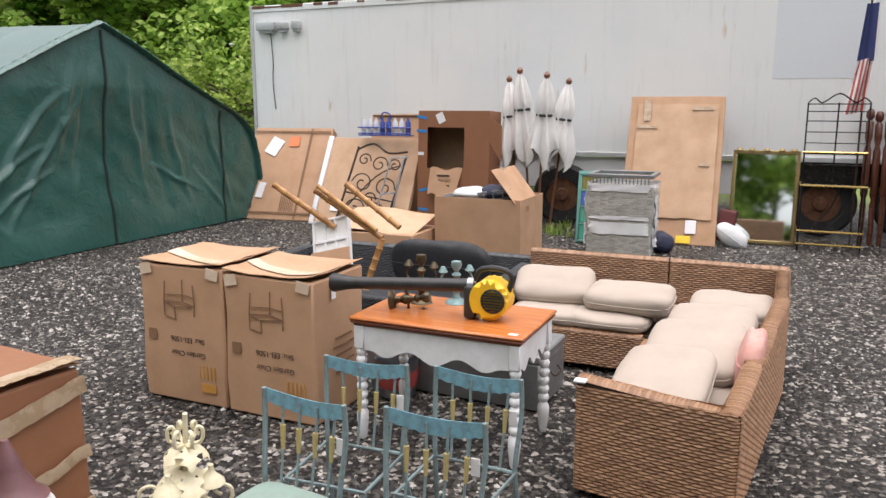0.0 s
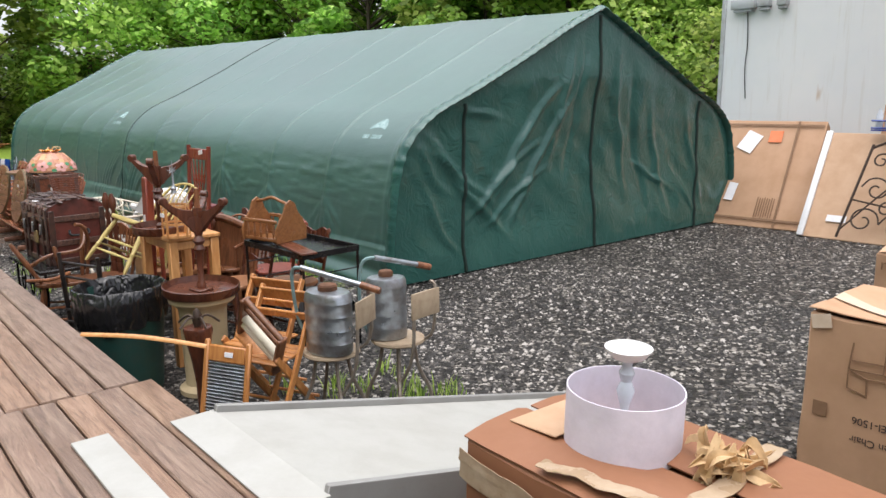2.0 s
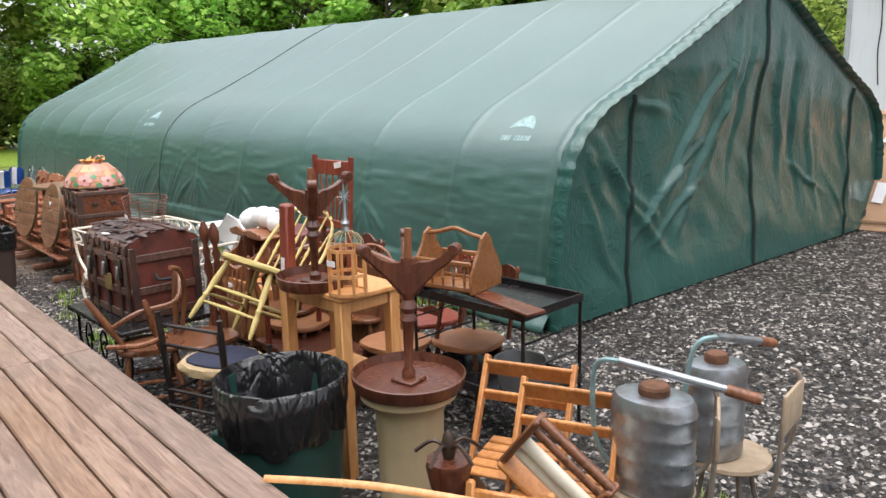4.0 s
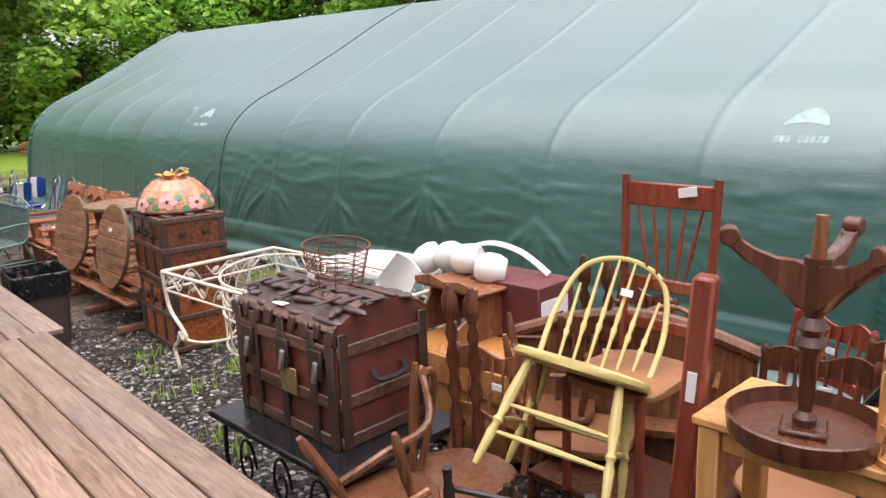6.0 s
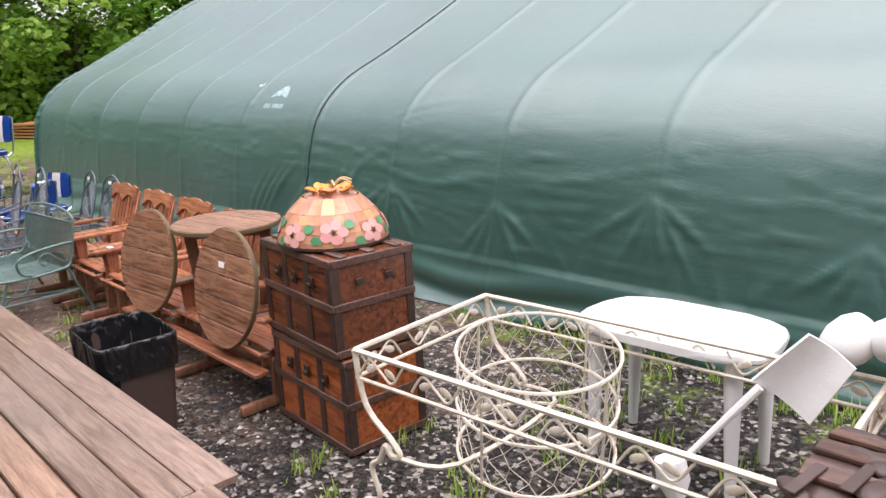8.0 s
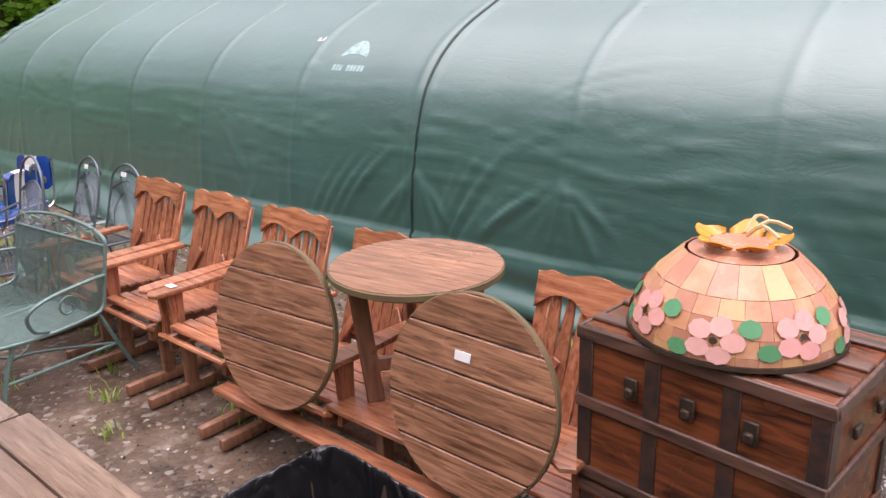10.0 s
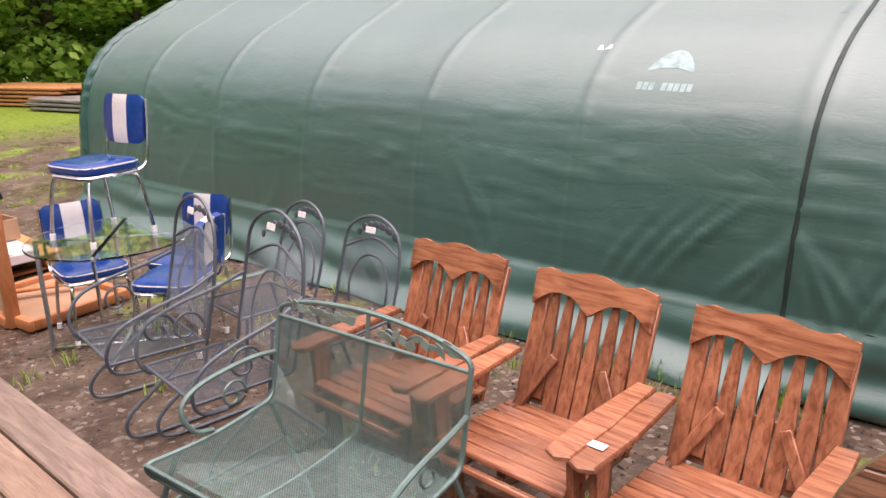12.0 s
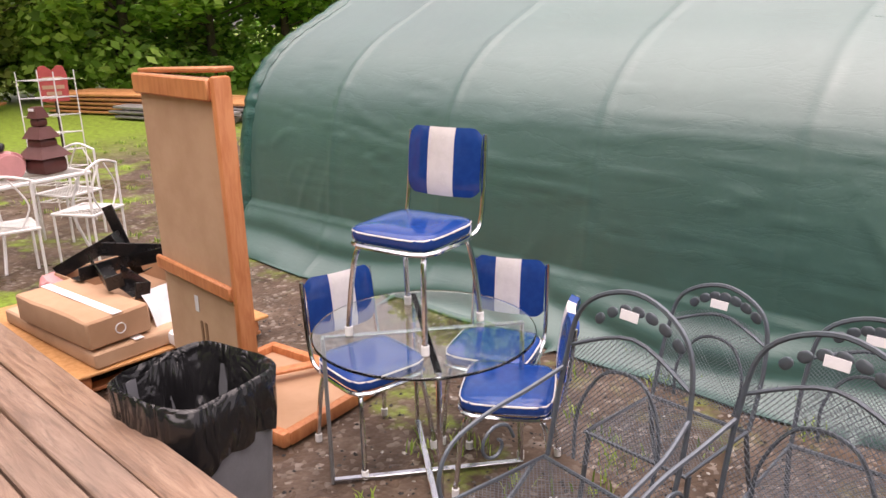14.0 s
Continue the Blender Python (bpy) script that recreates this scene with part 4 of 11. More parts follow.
PATINA = plain("blue_green_patina", (0.22, 0.35, 0.36), 0.6, 0.2, (0.12, 0.1, 0.07), 0.5, 20)
GALV = plain("galvanised_steel", (0.4, 0.44, 0.48), 0.32, 0.8, (0.15, 0.1, 0.07), 0.85, 9, 0.4, 30)
GALV_DARK = plain("dull_grey_steel", (0.26, 0.27, 0.28), 0.45, 0.5, (0.12, 0.1, 0.09), 0.4, 6)
BLUE_IRON = plain("chipped_pale_blue_paint", (0.17, 0.37, 0.46), 0.5, 0, (0.1, 0.09, 0.085), 0.65, 26)
BLUE_GREY = plain("weathered_blue_grey_iron", (0.19, 0.27, 0.28), 0.55, 0.1, (0.12, 0.08, 0.06), 0.6, 30)
TAN = plain("tan_paint", (0.42, 0.34, 0.14), 0.6)
CREAM = plain("cream_enamel", (0.76, 0.70, 0.5), 0.45, 0, (0.5, 0.42, 0.24), 0.5, 25)
PLUM = plain("plum_glaze", (0.16, 0.075, 0.08), 0.4, 0, (0.1, 0.05, 0.05), 0.4)
BAMBOO = wood("honey_bamboo", (0.28, 0.12, 0.035), (0.52, 0.28, 0.1), 0.35, "x", 5, 0.15)
IRON = plain("brown_black_iron", (0.045, 0.03, 0.022), 0.5, 0.4, (0.11, 0.06, 0.035), 0.5, 30)
BLUE_GLASS = plain("blue_bottle", (0.05, 0.09, 0.35), 0.12)
CLEAR_BOTTLE = plain("pale_bottle", (0.62, 0.66, 0.72), 0.1)
NAVY = plain("navy_cloth", (0.02, 0.025, 0.055), 0.7)
MAROON = plain("maroon_board", (0.13, 0.03, 0.03), 0.6)
GOLD = plain("antique_gold_frame", (0.3, 0.22, 0.09), 0.42, 0.5, (0.1, 0.07, 0.04), 0.6, 30)
BRASS = plain("brass_rail", (0.6, 0.42, 0.16), 0.25, 0.9)
MIRROR = material("mirror_glass", None, 0.04, 1.0)
MIRROR.node_tree.nodes["Principled BSDF"].inputs["Base Color"].default_value = (0.8, 0.85, 0.83, 1)
TEAL = plain("teal_paint", (0.12, 0.34, 0.3), 0.5, 0, (0.2, 0.15, 0.1), 0.4, 14)
OLIVE = plain("olive_pane", (0.22, 0.2, 0.05), 0.3)
BLUE_PANE = plain("blue_pane", (0.07, 0.14, 0.5), 0.3)
GREEN_PANE = plain("green_pane", (0.08, 0.4, 0.28), 0.3)
FLAG_RED = plain("faded_red_cloth", (0.5, 0.09, 0.08), 0.8)
FLAG_BLUE = plain("navy_star_field", (0.035, 0.05, 0.16), 0.8)
DRY_LEAF = plain("dry_tan_paper", (0.6, 0.42, 0.23), 0.8, 0, (0.35, 0.22, 0.1), 0.6, 30)
CLEAR = glass_mat("clear_glass")

MAHOG = wood("dark_mahogany", (0.06, 0.018, 0.01), (0.15, 0.05, 0.026), 0.3, "z", 8, 0.25)
BROWN = wood("brown_varnished_wood", (0.12, 0.045, 0.02), (0.31, 0.125, 0.058), 0.32, "z", 8, 0.3)
RED_WOOD = wood("red_stained_wood", (0.17, 0.03, 0.018), (0.29, 0.065, 0.035), 0.32, "z", 8, 0.15)
OAK = wood("orange_oak", (0.4, 0.15, 0.04), (0.62, 0.28, 0.09), 0.35, "z", 8, 0.12)
PINE = wood("pale_pine", (0.55, 0.24, 0.075), (0.72, 0.38, 0.15), 0.35, "z", 6, 0.08)
CANE_YELLOW = plain("pale_yellow_green_paint", (0.56, 0.45, 0.17), 0.4, 0, (0.36, 0.26, 0.08), 0.45, 16)
CANE = plain("woven_cane", (0.3, 0.13, 0.055), 0.5)
RUSH = plain("rush_weave", (0.48, 0.36, 0.2), 0.8, 0, (0.25, 0.17, 0.08), 0.6, 40, 0.5)
BLACK_WOOD = plain("black_painted_wood", (0.014, 0.012, 0.012), 0.35, 0, (0.06, 0.035, 0.02), 0.4, 20)
def bag_build(nt, bsdf):
    bsdf.inputs["Base Color"].default_value = (0.013, 0.013, 0.014, 1)
    n = noise_tex(nt, coords(nt, (1.6, 1.6, 0.7)), 4.0, 2.0, 0.45, 1.4)
    sharp = maths(nt, "ABSOLUTE", maths(nt, "SUBTRACT", n, 0.5))
    nt.links.new(ramp(nt, n, [(0.3, (0.1, 0.1, 0.1)), (0.7, (0.22, 0.22, 0.22))]), bsdf.inputs["Roughness"])
    bump(nt, bsdf, sharp, 0.6, 0.13)


BAG = material("black_bin_bag", bag_build, 0.2)
GREEN_PAINT = plain("dark_green_paint", (0.015, 0.055, 0.045), 0.4, 0, (0.05, 0.05, 0.04), 0.4, 10)
POT_CREAM = plain("cream_stone", (0.5, 0.4, 0.24), 0.6, 0, (0.4, 0.3, 0.17), 0.5, 8)
SOAP = plain("ivory_roller", (0.72, 0.66, 0.53), 0.5)
LEATHER = plain("cracked_dark_leather", (0.075, 0.045, 0.04), 0.42, 0, (0.03, 0.02, 0.018), 0.8, 7, 0.6, 26)
LEATHER_RED = plain("oxblood_trunk_skin", (0.15, 0.042, 0.032), 0.38, 0, (0.035, 0.018, 0.015), 0.95, 7, 0.5, 24)
SLAT_DARK = wood("blackened_trunk_slat", (0.04, 0.022, 0.018), (0.17, 0.085, 0.06), 0.4, "x", 9, 0.2)
TRUNK_ORANGE = wood("orange_red_trunk_board", (0.16, 0.04, 0.014), (0.5, 0.14, 0.04), 0.26, "x", 7, 0.2)
TRUNK_DARK = plain("dark_trunk_tin", (0.05, 0.034, 0.03), 0.34, 0.2, (0.16, 0.06, 0.035), 0.7, 16, 0.4)
WHITE_IRON = plain("chipped_white_iron", (0.72, 0.66, 0.55), 0.5, 0, (0.4, 0.25, 0.14), 0.5, 28)
RUST_WIRE = plain("rusted_wire", (0.2, 0.07, 0.045), 0.6, 0.3)
CEDAR = wood("wet_red_cedar", (0.2, 0.06, 0.03), (0.5, 0.2, 0.105), 0.3, "z", 10, 0.2)
CEDAR_X = wood("wet_red_cedar_seat", (0.22, 0.07, 0.036), (0.52, 0.22, 0.115), 0.22, "x", 10, 0.2)
CEDAR_DARK = wood("dark_wet_cedar", (0.16, 0.07, 0.04), (0.33, 0.155, 0.09), 0.35, "z", 7, 0.2)
DISC_WOOD = wood("weathered_table_board", (0.11, 0.045, 0.025), (0.46, 0.225, 0.13), 0.3, "x", 14, 0.12)
DISC_EDGE = plain("mossy_board_edge", (0.13, 0.09, 0.045), 0.7, 0, (0.15, 0.14, 0.05), 0.6, 12)
MESH_GREEN = plain("green_grey_iron", (0.14, 0.23, 0.21), 0.42, 0.3, (0.1, 0.07, 0.05), 0.4, 26)
MESH_DARK = plain("slate_iron", (0.11, 0.135, 0.16), 0.4, 0.3, (0.07, 0.055, 0.05), 0.4, 26)
CHROME = plain("chrome_tube", (0.75, 0.77, 0.8), 0.14, 1.0, (0.5, 0.5, 0.52), 0.3)
BLUE_VINYL = plain("blue_glitter_vinyl", (0.008, 0.045, 0.22), 0.12, 0, (0.02, 0.09, 0.33), 0.4, 30, 0.1)
WHITE_VINYL = plain("white_vinyl", (0.74, 0.71, 0.7), 0.25)
CRATE = wood("fresh_orange_crate_wood", (0.52, 0.17, 0.055), (0.7, 0.29, 0.12), 0.5, "z", 6, 0.1)
BIN_GREY = plain("grey_bin_plastic", (0.17, 0.175, 0.19), 0.4)
BIN_BROWN = plain("brown_bin_plastic", (0.085, 0.055, 0.045), 0.4)
OSB = plain("strand_board", (0.55, 0.28, 0.1), 0.6, 0, (0.35, 0.15, 0.05), 0.7, 30, 0.3)
TOY_PINK = plain("pink_toy_paint", (0.62, 0.28, 0.28), 0.5)
HOUSE_BROWN = plain("dark_brown_birdhouse", (0.11, 0.035, 0.03), 0.5)
GLASS_PEACH = plain("peach_art_glass", (0.5, 0.22, 0.11), 0.3, 0, (0.75, 0.48, 0.32), 0.6, 9)
GLASS_PINK = plain("pink_art_glass", (0.74, 0.36, 0.33), 0.25)
GLASS_GREEN = plain("green_art_glass", (0.09, 0.3, 0.14), 0.3)
TRUNK_OLD = wood("blackened_red_trunk_board", (0.05, 0.018, 0.012), (0.29, 0.085, 0.033), 0.26, "x", 7, 0.2)
GLASS_AMBER = plain("amber_art_glass", (0.72, 0.26, 0.02), 0.16)
LUMBER = wood("stacked_orange_lumber", (0.42, 0.17, 0.06), (0.6, 0.28, 0.11), 0.6, "x", 5, 0.2)

# ---- corner by the trailer ----
def strip(parent, name, x, y, z, sx, sy, sz, mat, label="", rot=(0, 0, 0), m=I4):
    bm = B()
    box(bm, x, y, z, sx, sy, sz, m, bev=min(sx, sy, sz) * 0.3, rot=rot)
    return part(name, bm, mat, parent, label)


def dented_box(bm, sx, sy, sz, m=I4, seed=0.0, amp=0.012, bev=0.012):
    """A soft cardboard case standing on z = 0."""
    r = bmesh.ops.create_cube(bm, size=1.0, matrix=Matrix.Diagonal((sx, sy, sz, 1)))
    e = list({x for v in r["verts"] for x in v.link_edges})
    bmesh.ops.bevel(bm, geom=e, offset=bev, segments=1, affect="EDGES")
    bmesh.ops.subdivide_edges(bm, edges=bm.edges[:], cuts=3, use_grid_fill=True)
    for v in bm.verts:
        c = v.co
        d = noise.noise(Vector((c.x * 3.1 + seed, c.y * 3.1, c.z * 2.6 + seed))) * amp
        bulge = 0.012 * (1 - (2 * c.x / sx) ** 2) * (1 - (2 * c.z / sz) ** 2)
        c.y += math.copysign(bulge, c.y) if abs(c.y) > sy * 0.45 else 0
        if c.z > -sz * 0.45:
            c.x += d
            c.y += d * 0.8
        if c.z > sz * 0.4:
            c.z += d * 1.2
        v.co = m @ (c + Vector((0, 0, sz / 2)))
    return bm


# Clear tape: the whitish reflection on it is put into the base colour.
TAPE_SHEEN = plain("sheen_tinted_tape", (0.66, 0.54, 0.42), 0.18, 0, (0.5, 0.34, 0.22), 0.6, 6.0)


def garden_chair_carton(x0, x1, y0, y1, h, seed):
    sx, sy = x1 - x0, y1 - y0
    root = thing("shipping_carton", "tall brown cardboard chair carton standing upside down", "box", pose((x0 + x1) / 2, (y0 + y1) / 2, 0, 0, 0, 0), "garden chair cartons")
    bm = B()
    dented_box(bm, sx, sy, h - 0.075, seed=seed)
    lid = max(v.co.z for v in bm.verts)
    for v in bm.verts:
        if v.co.z > lid - 0.04:
            v.co.z += 0.05 if max(abs(2 * v.co.x / sx), abs(2 * v.co.y / sy)) > 0.93 else -0.03
    part("carton_body", bm, CARD, root)
    def slump(x, y):
        """Wet flaps sink between the corners of the rim."""
        ex, ey = 1 - abs(2 * x / sx) ** 2, 1 - abs(2 * y / sy) ** 1.6
        return h - 0.012 + 0.03 * (abs(2 * x / sx) ** 3) * (0.6 + 0.4 * math.sin(seed + x * 5)) - 0.055 * ex * ey + 0.008 * noise.noise(Vector((x * 6, y * 6, seed)))
    for s in (-1, 1):
        bm = B()
        def flap(u, v, s=s):
            x, y = -sx / 2 + sx * u, s * (sy / 2 + 0.006 - v * sy * 0.505)
            return Vector((x, y, slump(x, y) + 0.004 * (1 - v)))
        sheet(bm, flap, 12, 8, 0.005)
        part("top_flap", bm, CARD, root)
    bm = B()
    sheet(bm, lambda u, v: Vector((-sx * 0.49 + sx * 0.98 * u, (v - 0.5) * 0.11, slump(-sx * 0.49 + sx * 0.98 * u, (v - 0.5) * 0.11) + 0.011)), 14, 3, 0.002)
    part("tape", bm, TAPE_SHEEN, root, "clear packing tape coloured pale for its sheen")
    for s in (-1, 1):
        strip(root, "corner_tape", s * sx * 0.4, -sy / 2 - 0.0145, h - 0.06, sx * 0.14, 0.002, 0.07, TAPE_SHEEN, "packing tape with its pale sheen in the colour", rot=(0, s * 12, 0))
    f = -sy / 2 - 0.0135
    # printed chair outline, upside down
    k = 0.13
    for a, b in (((-1, 0.0), (-0.9, 1.3)), ((0.2, 0.1), (0.25, 1.5)), ((0.95, -0.15), (0.9, 1.2)), ((-1, 0), (0.2, 0.1)), ((0.2, 0.1), (0.95, -0.15)), ((-1, 0), (-0.35, -0.3)), ((-0.35, -0.3), (0.95, -0.15)),
                 ((-1, 0), (-1, -0.9)), ((-0.35, -0.3), (-0.3, -1.1)), ((0.95, -0.15), (0.9, -0.8)), ((-1, -0.9), (-0.3, -1.1)), ((-0.9, 0.45), (0.25, 0.55)), ((0.25, 0.55), (0.9, 0.4))):
        p, q = Vector((a[0] * k, 0, a[1] * k * 0.8)), Vector((b[0] * k, 0, b[1] * k * 0.8))
        bm = B()
        tube(bm, [p + Vector((0, f - 0.003, h * 0.72)), q + Vector((0, f - 0.003, h * 0.72))], 0.004, 4)
        part("printed_line", bm, INK_SOFT, root, "line of a printed chair outline")
    text("printed_words", "Garden Chair", 0.052, INK, root, pose(0.05, f - 0.003, h * 0.36, 90, 180, 0), "printed words, upside down")
    text("printed_words", "Sku: EEI-1506", 0.052, INK, root, pose(0.05, f - 0.003, h * 0.46, 90, 180, 0), "printed words, upside down")
    strip(root, "printed_code", -sx * 0.36, f, h * 0.47, 0.07, 0.004, 0.075, INK_SOFT)
    strip(root, "printed_stamp", sx * 0.3, f, h * 0.13, 0.12, 0.004, 0.06, INK_ORANGE, "faded orange warning stamp")
    for i in range(5):
        strip(root, "printed_mark", sx * 0.2 + i * 0.03, f, h * 0.24, 0.012, 0.004, 0.09, INK_ORANGE)
    g = sx / 2 + 0.012
    strip(root, "label", g, -sy * 0.15, h * 0.88, 0.003, 0.05, 0.11, PAPER, "white barcode label")
    for i in range(5):
        strip(root, "printed_line", g, 0.02, h * (0.3 + 0.06 * i), 0.003, 0.2 + 0.05 * (i % 2), 0.016, INK_SOFT)
    return root


def taped_carton():
    root = thing("shipping_carton", "large battered red-brown carton wrapped in peeling tape", "box", pose(-3.42, 1.94, 0, 0, 0, -1.5))
    bm = B()
    sx, sy, h = 1.34, 0.68, 0.83
    dented_box(bm, sx, sy, h, seed=4.2, amp=0.02)
    part("carton_body", bm, CARD_RED, root)
    bm = B()
    sheet(bm, lambda u, v: Vector((-sx / 2 + sx * u, -sy / 2 + sy * 0.45 * v, h + 0.012 + 0.03 * math.sin(v * 2.5) + 0.012 * noise.noise(Vector((u * 4, v * 3, 1))))), 12, 6, 0.006)
    part("top_flap", bm, CARD_RED, root)
    bm = B()
    sheet(bm, lambda u, v: Vector((-sx / 2 + sx * u, sy / 2 - sy * 0.52 * v, h + 0.014 + 0.02 * math.sin(v * 2.2) + 0.012 * noise.noise(Vector((u * 4, v * 3, 7))))), 12, 6, 0.006)
    part("top_flap", bm, CARD_RED, root)
    strip(root, "inner_flap", -0.5, 0.05, h + 0.05, 0.22, 0.46, 0.006, CARD_PALE, rot=(0, -4, 0))

    def band(p0, p1, w, nrm, seed):
        bm = B()
        p0, p1, nrm = Vector(p0), Vector(p1), Vector(nrm)
        d = (p1 - p0).normalized()
        side = nrm.cross(d)
        def fn(u, v):
            wob = noise.noise(Vector((u * 5 + seed, seed, 0))) * 0.018
            fray = noise.noise(Vector((u * 17, v * 3, seed))) * 0.006
            return p0 + (p1 - p0) * u + side * ((v - 0.5) * w + wob + fray) + nrm * (0.012 + 0.008 * abs(noise.noise(Vector((u * 9, v * 6, seed)))))
        sheet(bm, fn, 26, 4, 0.002)
        part("tape", bm, TAPE, root, "crumpled peeling packing tape")

    y0, y1, x0, x1 = -sy / 2, sy / 2, -sx / 2, sx / 2
    band((x0, y0 - 0.008, h - 0.1), (x1, y0 - 0.008, h - 0.2), 0.07, (0, -1, 0), 1)
    band((x0, y0 - 0.01, h - 0.05), (x1, y0 - 0.01, h - 0.16), 0.05, (0, -1, 0), 2)
    band((x0, y0 - 0.008, h - 0.33), (x1, y0 - 0.008, h - 0.42), 0.09, (0, -1, 0), 3)
    band((x1 + 0.008, y0, h - 0.18), (x1 + 0.008, y1, h - 0.07), 0.08, (1, 0, 0), 4)
    band((x1 + 0.008, y0, h - 0.5), (x1 + 0.008, y1, h - 0.38), 0.06, (1, 0, 0), 5)
    band((x1 + 0.008, y0, h - 0.68), (x1 + 0.008, y1, h - 0.62), 0.05, (1, 0, 0), 8)
    band((x1 - 0.03, y0, h + 0.03), (x1 - 0.03, y1, h + 0.03), 0.1, (0, 0, 1), 6)
    band((0.16, y0, h + 0.03), (0.1, y1, h + 0.035), 0.07, (0, 0, 1), 7)
    band((x0 + 0.35, y0 + 0.02, h + 0.03), (x0 + 0.8, y0 + 0.1, h + 0.04), 0.06, (0, 0, 1), 9)
    strip(root, "label", 0.3, y0 + 0.08, h + 0.045, 0.09, 0.035, 0.002, PAPER)
    strip(root, "bare_patch", x1 + 0.012, y0 + 0.09, h - 0.42, 0.003, 0.1, 0.4, CARD, "paler bare cardboard patch")
    strip(root, "water_stain", x1 + 0.013, y0 + 0.2, h - 0.3, 0.003, 0.05, 0.26, CARD_RED, "dark water stain")

    lamp = thing("table_lamp", "white drum-shade table lamp standing upside down on a carton", "lamp", pose(-3.68, 1.95, 0.85, 0, 2, 10))
    bm = B()
    lathe(bm, [(0.192, 0.0), (0.192, 0.21), (0.188, 0.21), (0.188, 0.003)], 48, cap=False)
    part("shade", bm, SHADE, lamp)
    bm = B()
    lathe(bm, [(0.192, 0.004), (0.192, 0.006), (0.01, 0.008), (0.001, 0.006)], 30)
    part("shade_lining", bm, SHADE, lamp)
    bm = B()
    lathe(bm, [(0.02, 0.02), (0.03, 0.06), (0.02, 0.1), (0.012, 0.13), (0.02, 0.16), (0.03, 0.2), (0.017, 0.23), (0.026, 0.26), (0.015, 0.285), (0.02, 0.305)], 18)
    part("baluster", bm, CLEAR_BOTTLE, lamp, "clear glass baluster stem")
    bm = B()
    lathe(bm, [(0.02, 0.3), (0.055, 0.315), (0.074, 0.337), (0.078, 0.347), (0.064, 0.349), (0.054, 0.333), (0.001, 0.331)], 28)
    part("base", bm, PLASTIC_WHITE, lamp)
    bm = B()
    lathe(bm, [(0.001, 0.02), (0.03, 0.035), (0.034, 0.06), (0.02, 0.09), (0.014, 0.1)], 16, pose(0.05, -0.03, 0.0, 10, 0, 0))
    part("bulb", bm, PLASTIC_WHITE, lamp)

    litter = thing("dried_leaves", "crumpled tan dried corn husks on a carton", "leaves", pose(-3.33, 2.0, 0.87))
    rng = random.Random(4)
    for i in range(26):
        bm = B()
        a, ln, w = rng.uniform(0, 360), rng.uniform(0.07, 0.15), rng.uniform(0.025, 0.05)
        m = pose(rng.uniform(-0.09, 0.09), rng.uniform(-0.08, 0.08), rng.uniform(0.0, 0.07), rng.uniform(-50, 50), rng.uniform(-40, 20), a)
        sheet(bm, lambda u, v: m @ Vector((ln * (u - 0.3), w * (v - 0.5) * math.sin(0.3 + u * 2.6), 0.035 * math.sin(u * 4 + i) + 0.015 * math.cos(v * 5))), 6, 3, 0.002)
        part("husk", bm, DRY_LEAF, litter)


SPIRAL = [(0, 0.9)] + [(0.02 + 0.03 * i + d, r) for i in range(24) for d, r in ((0.0, 0.62), (0.015, 1.0))][:28]


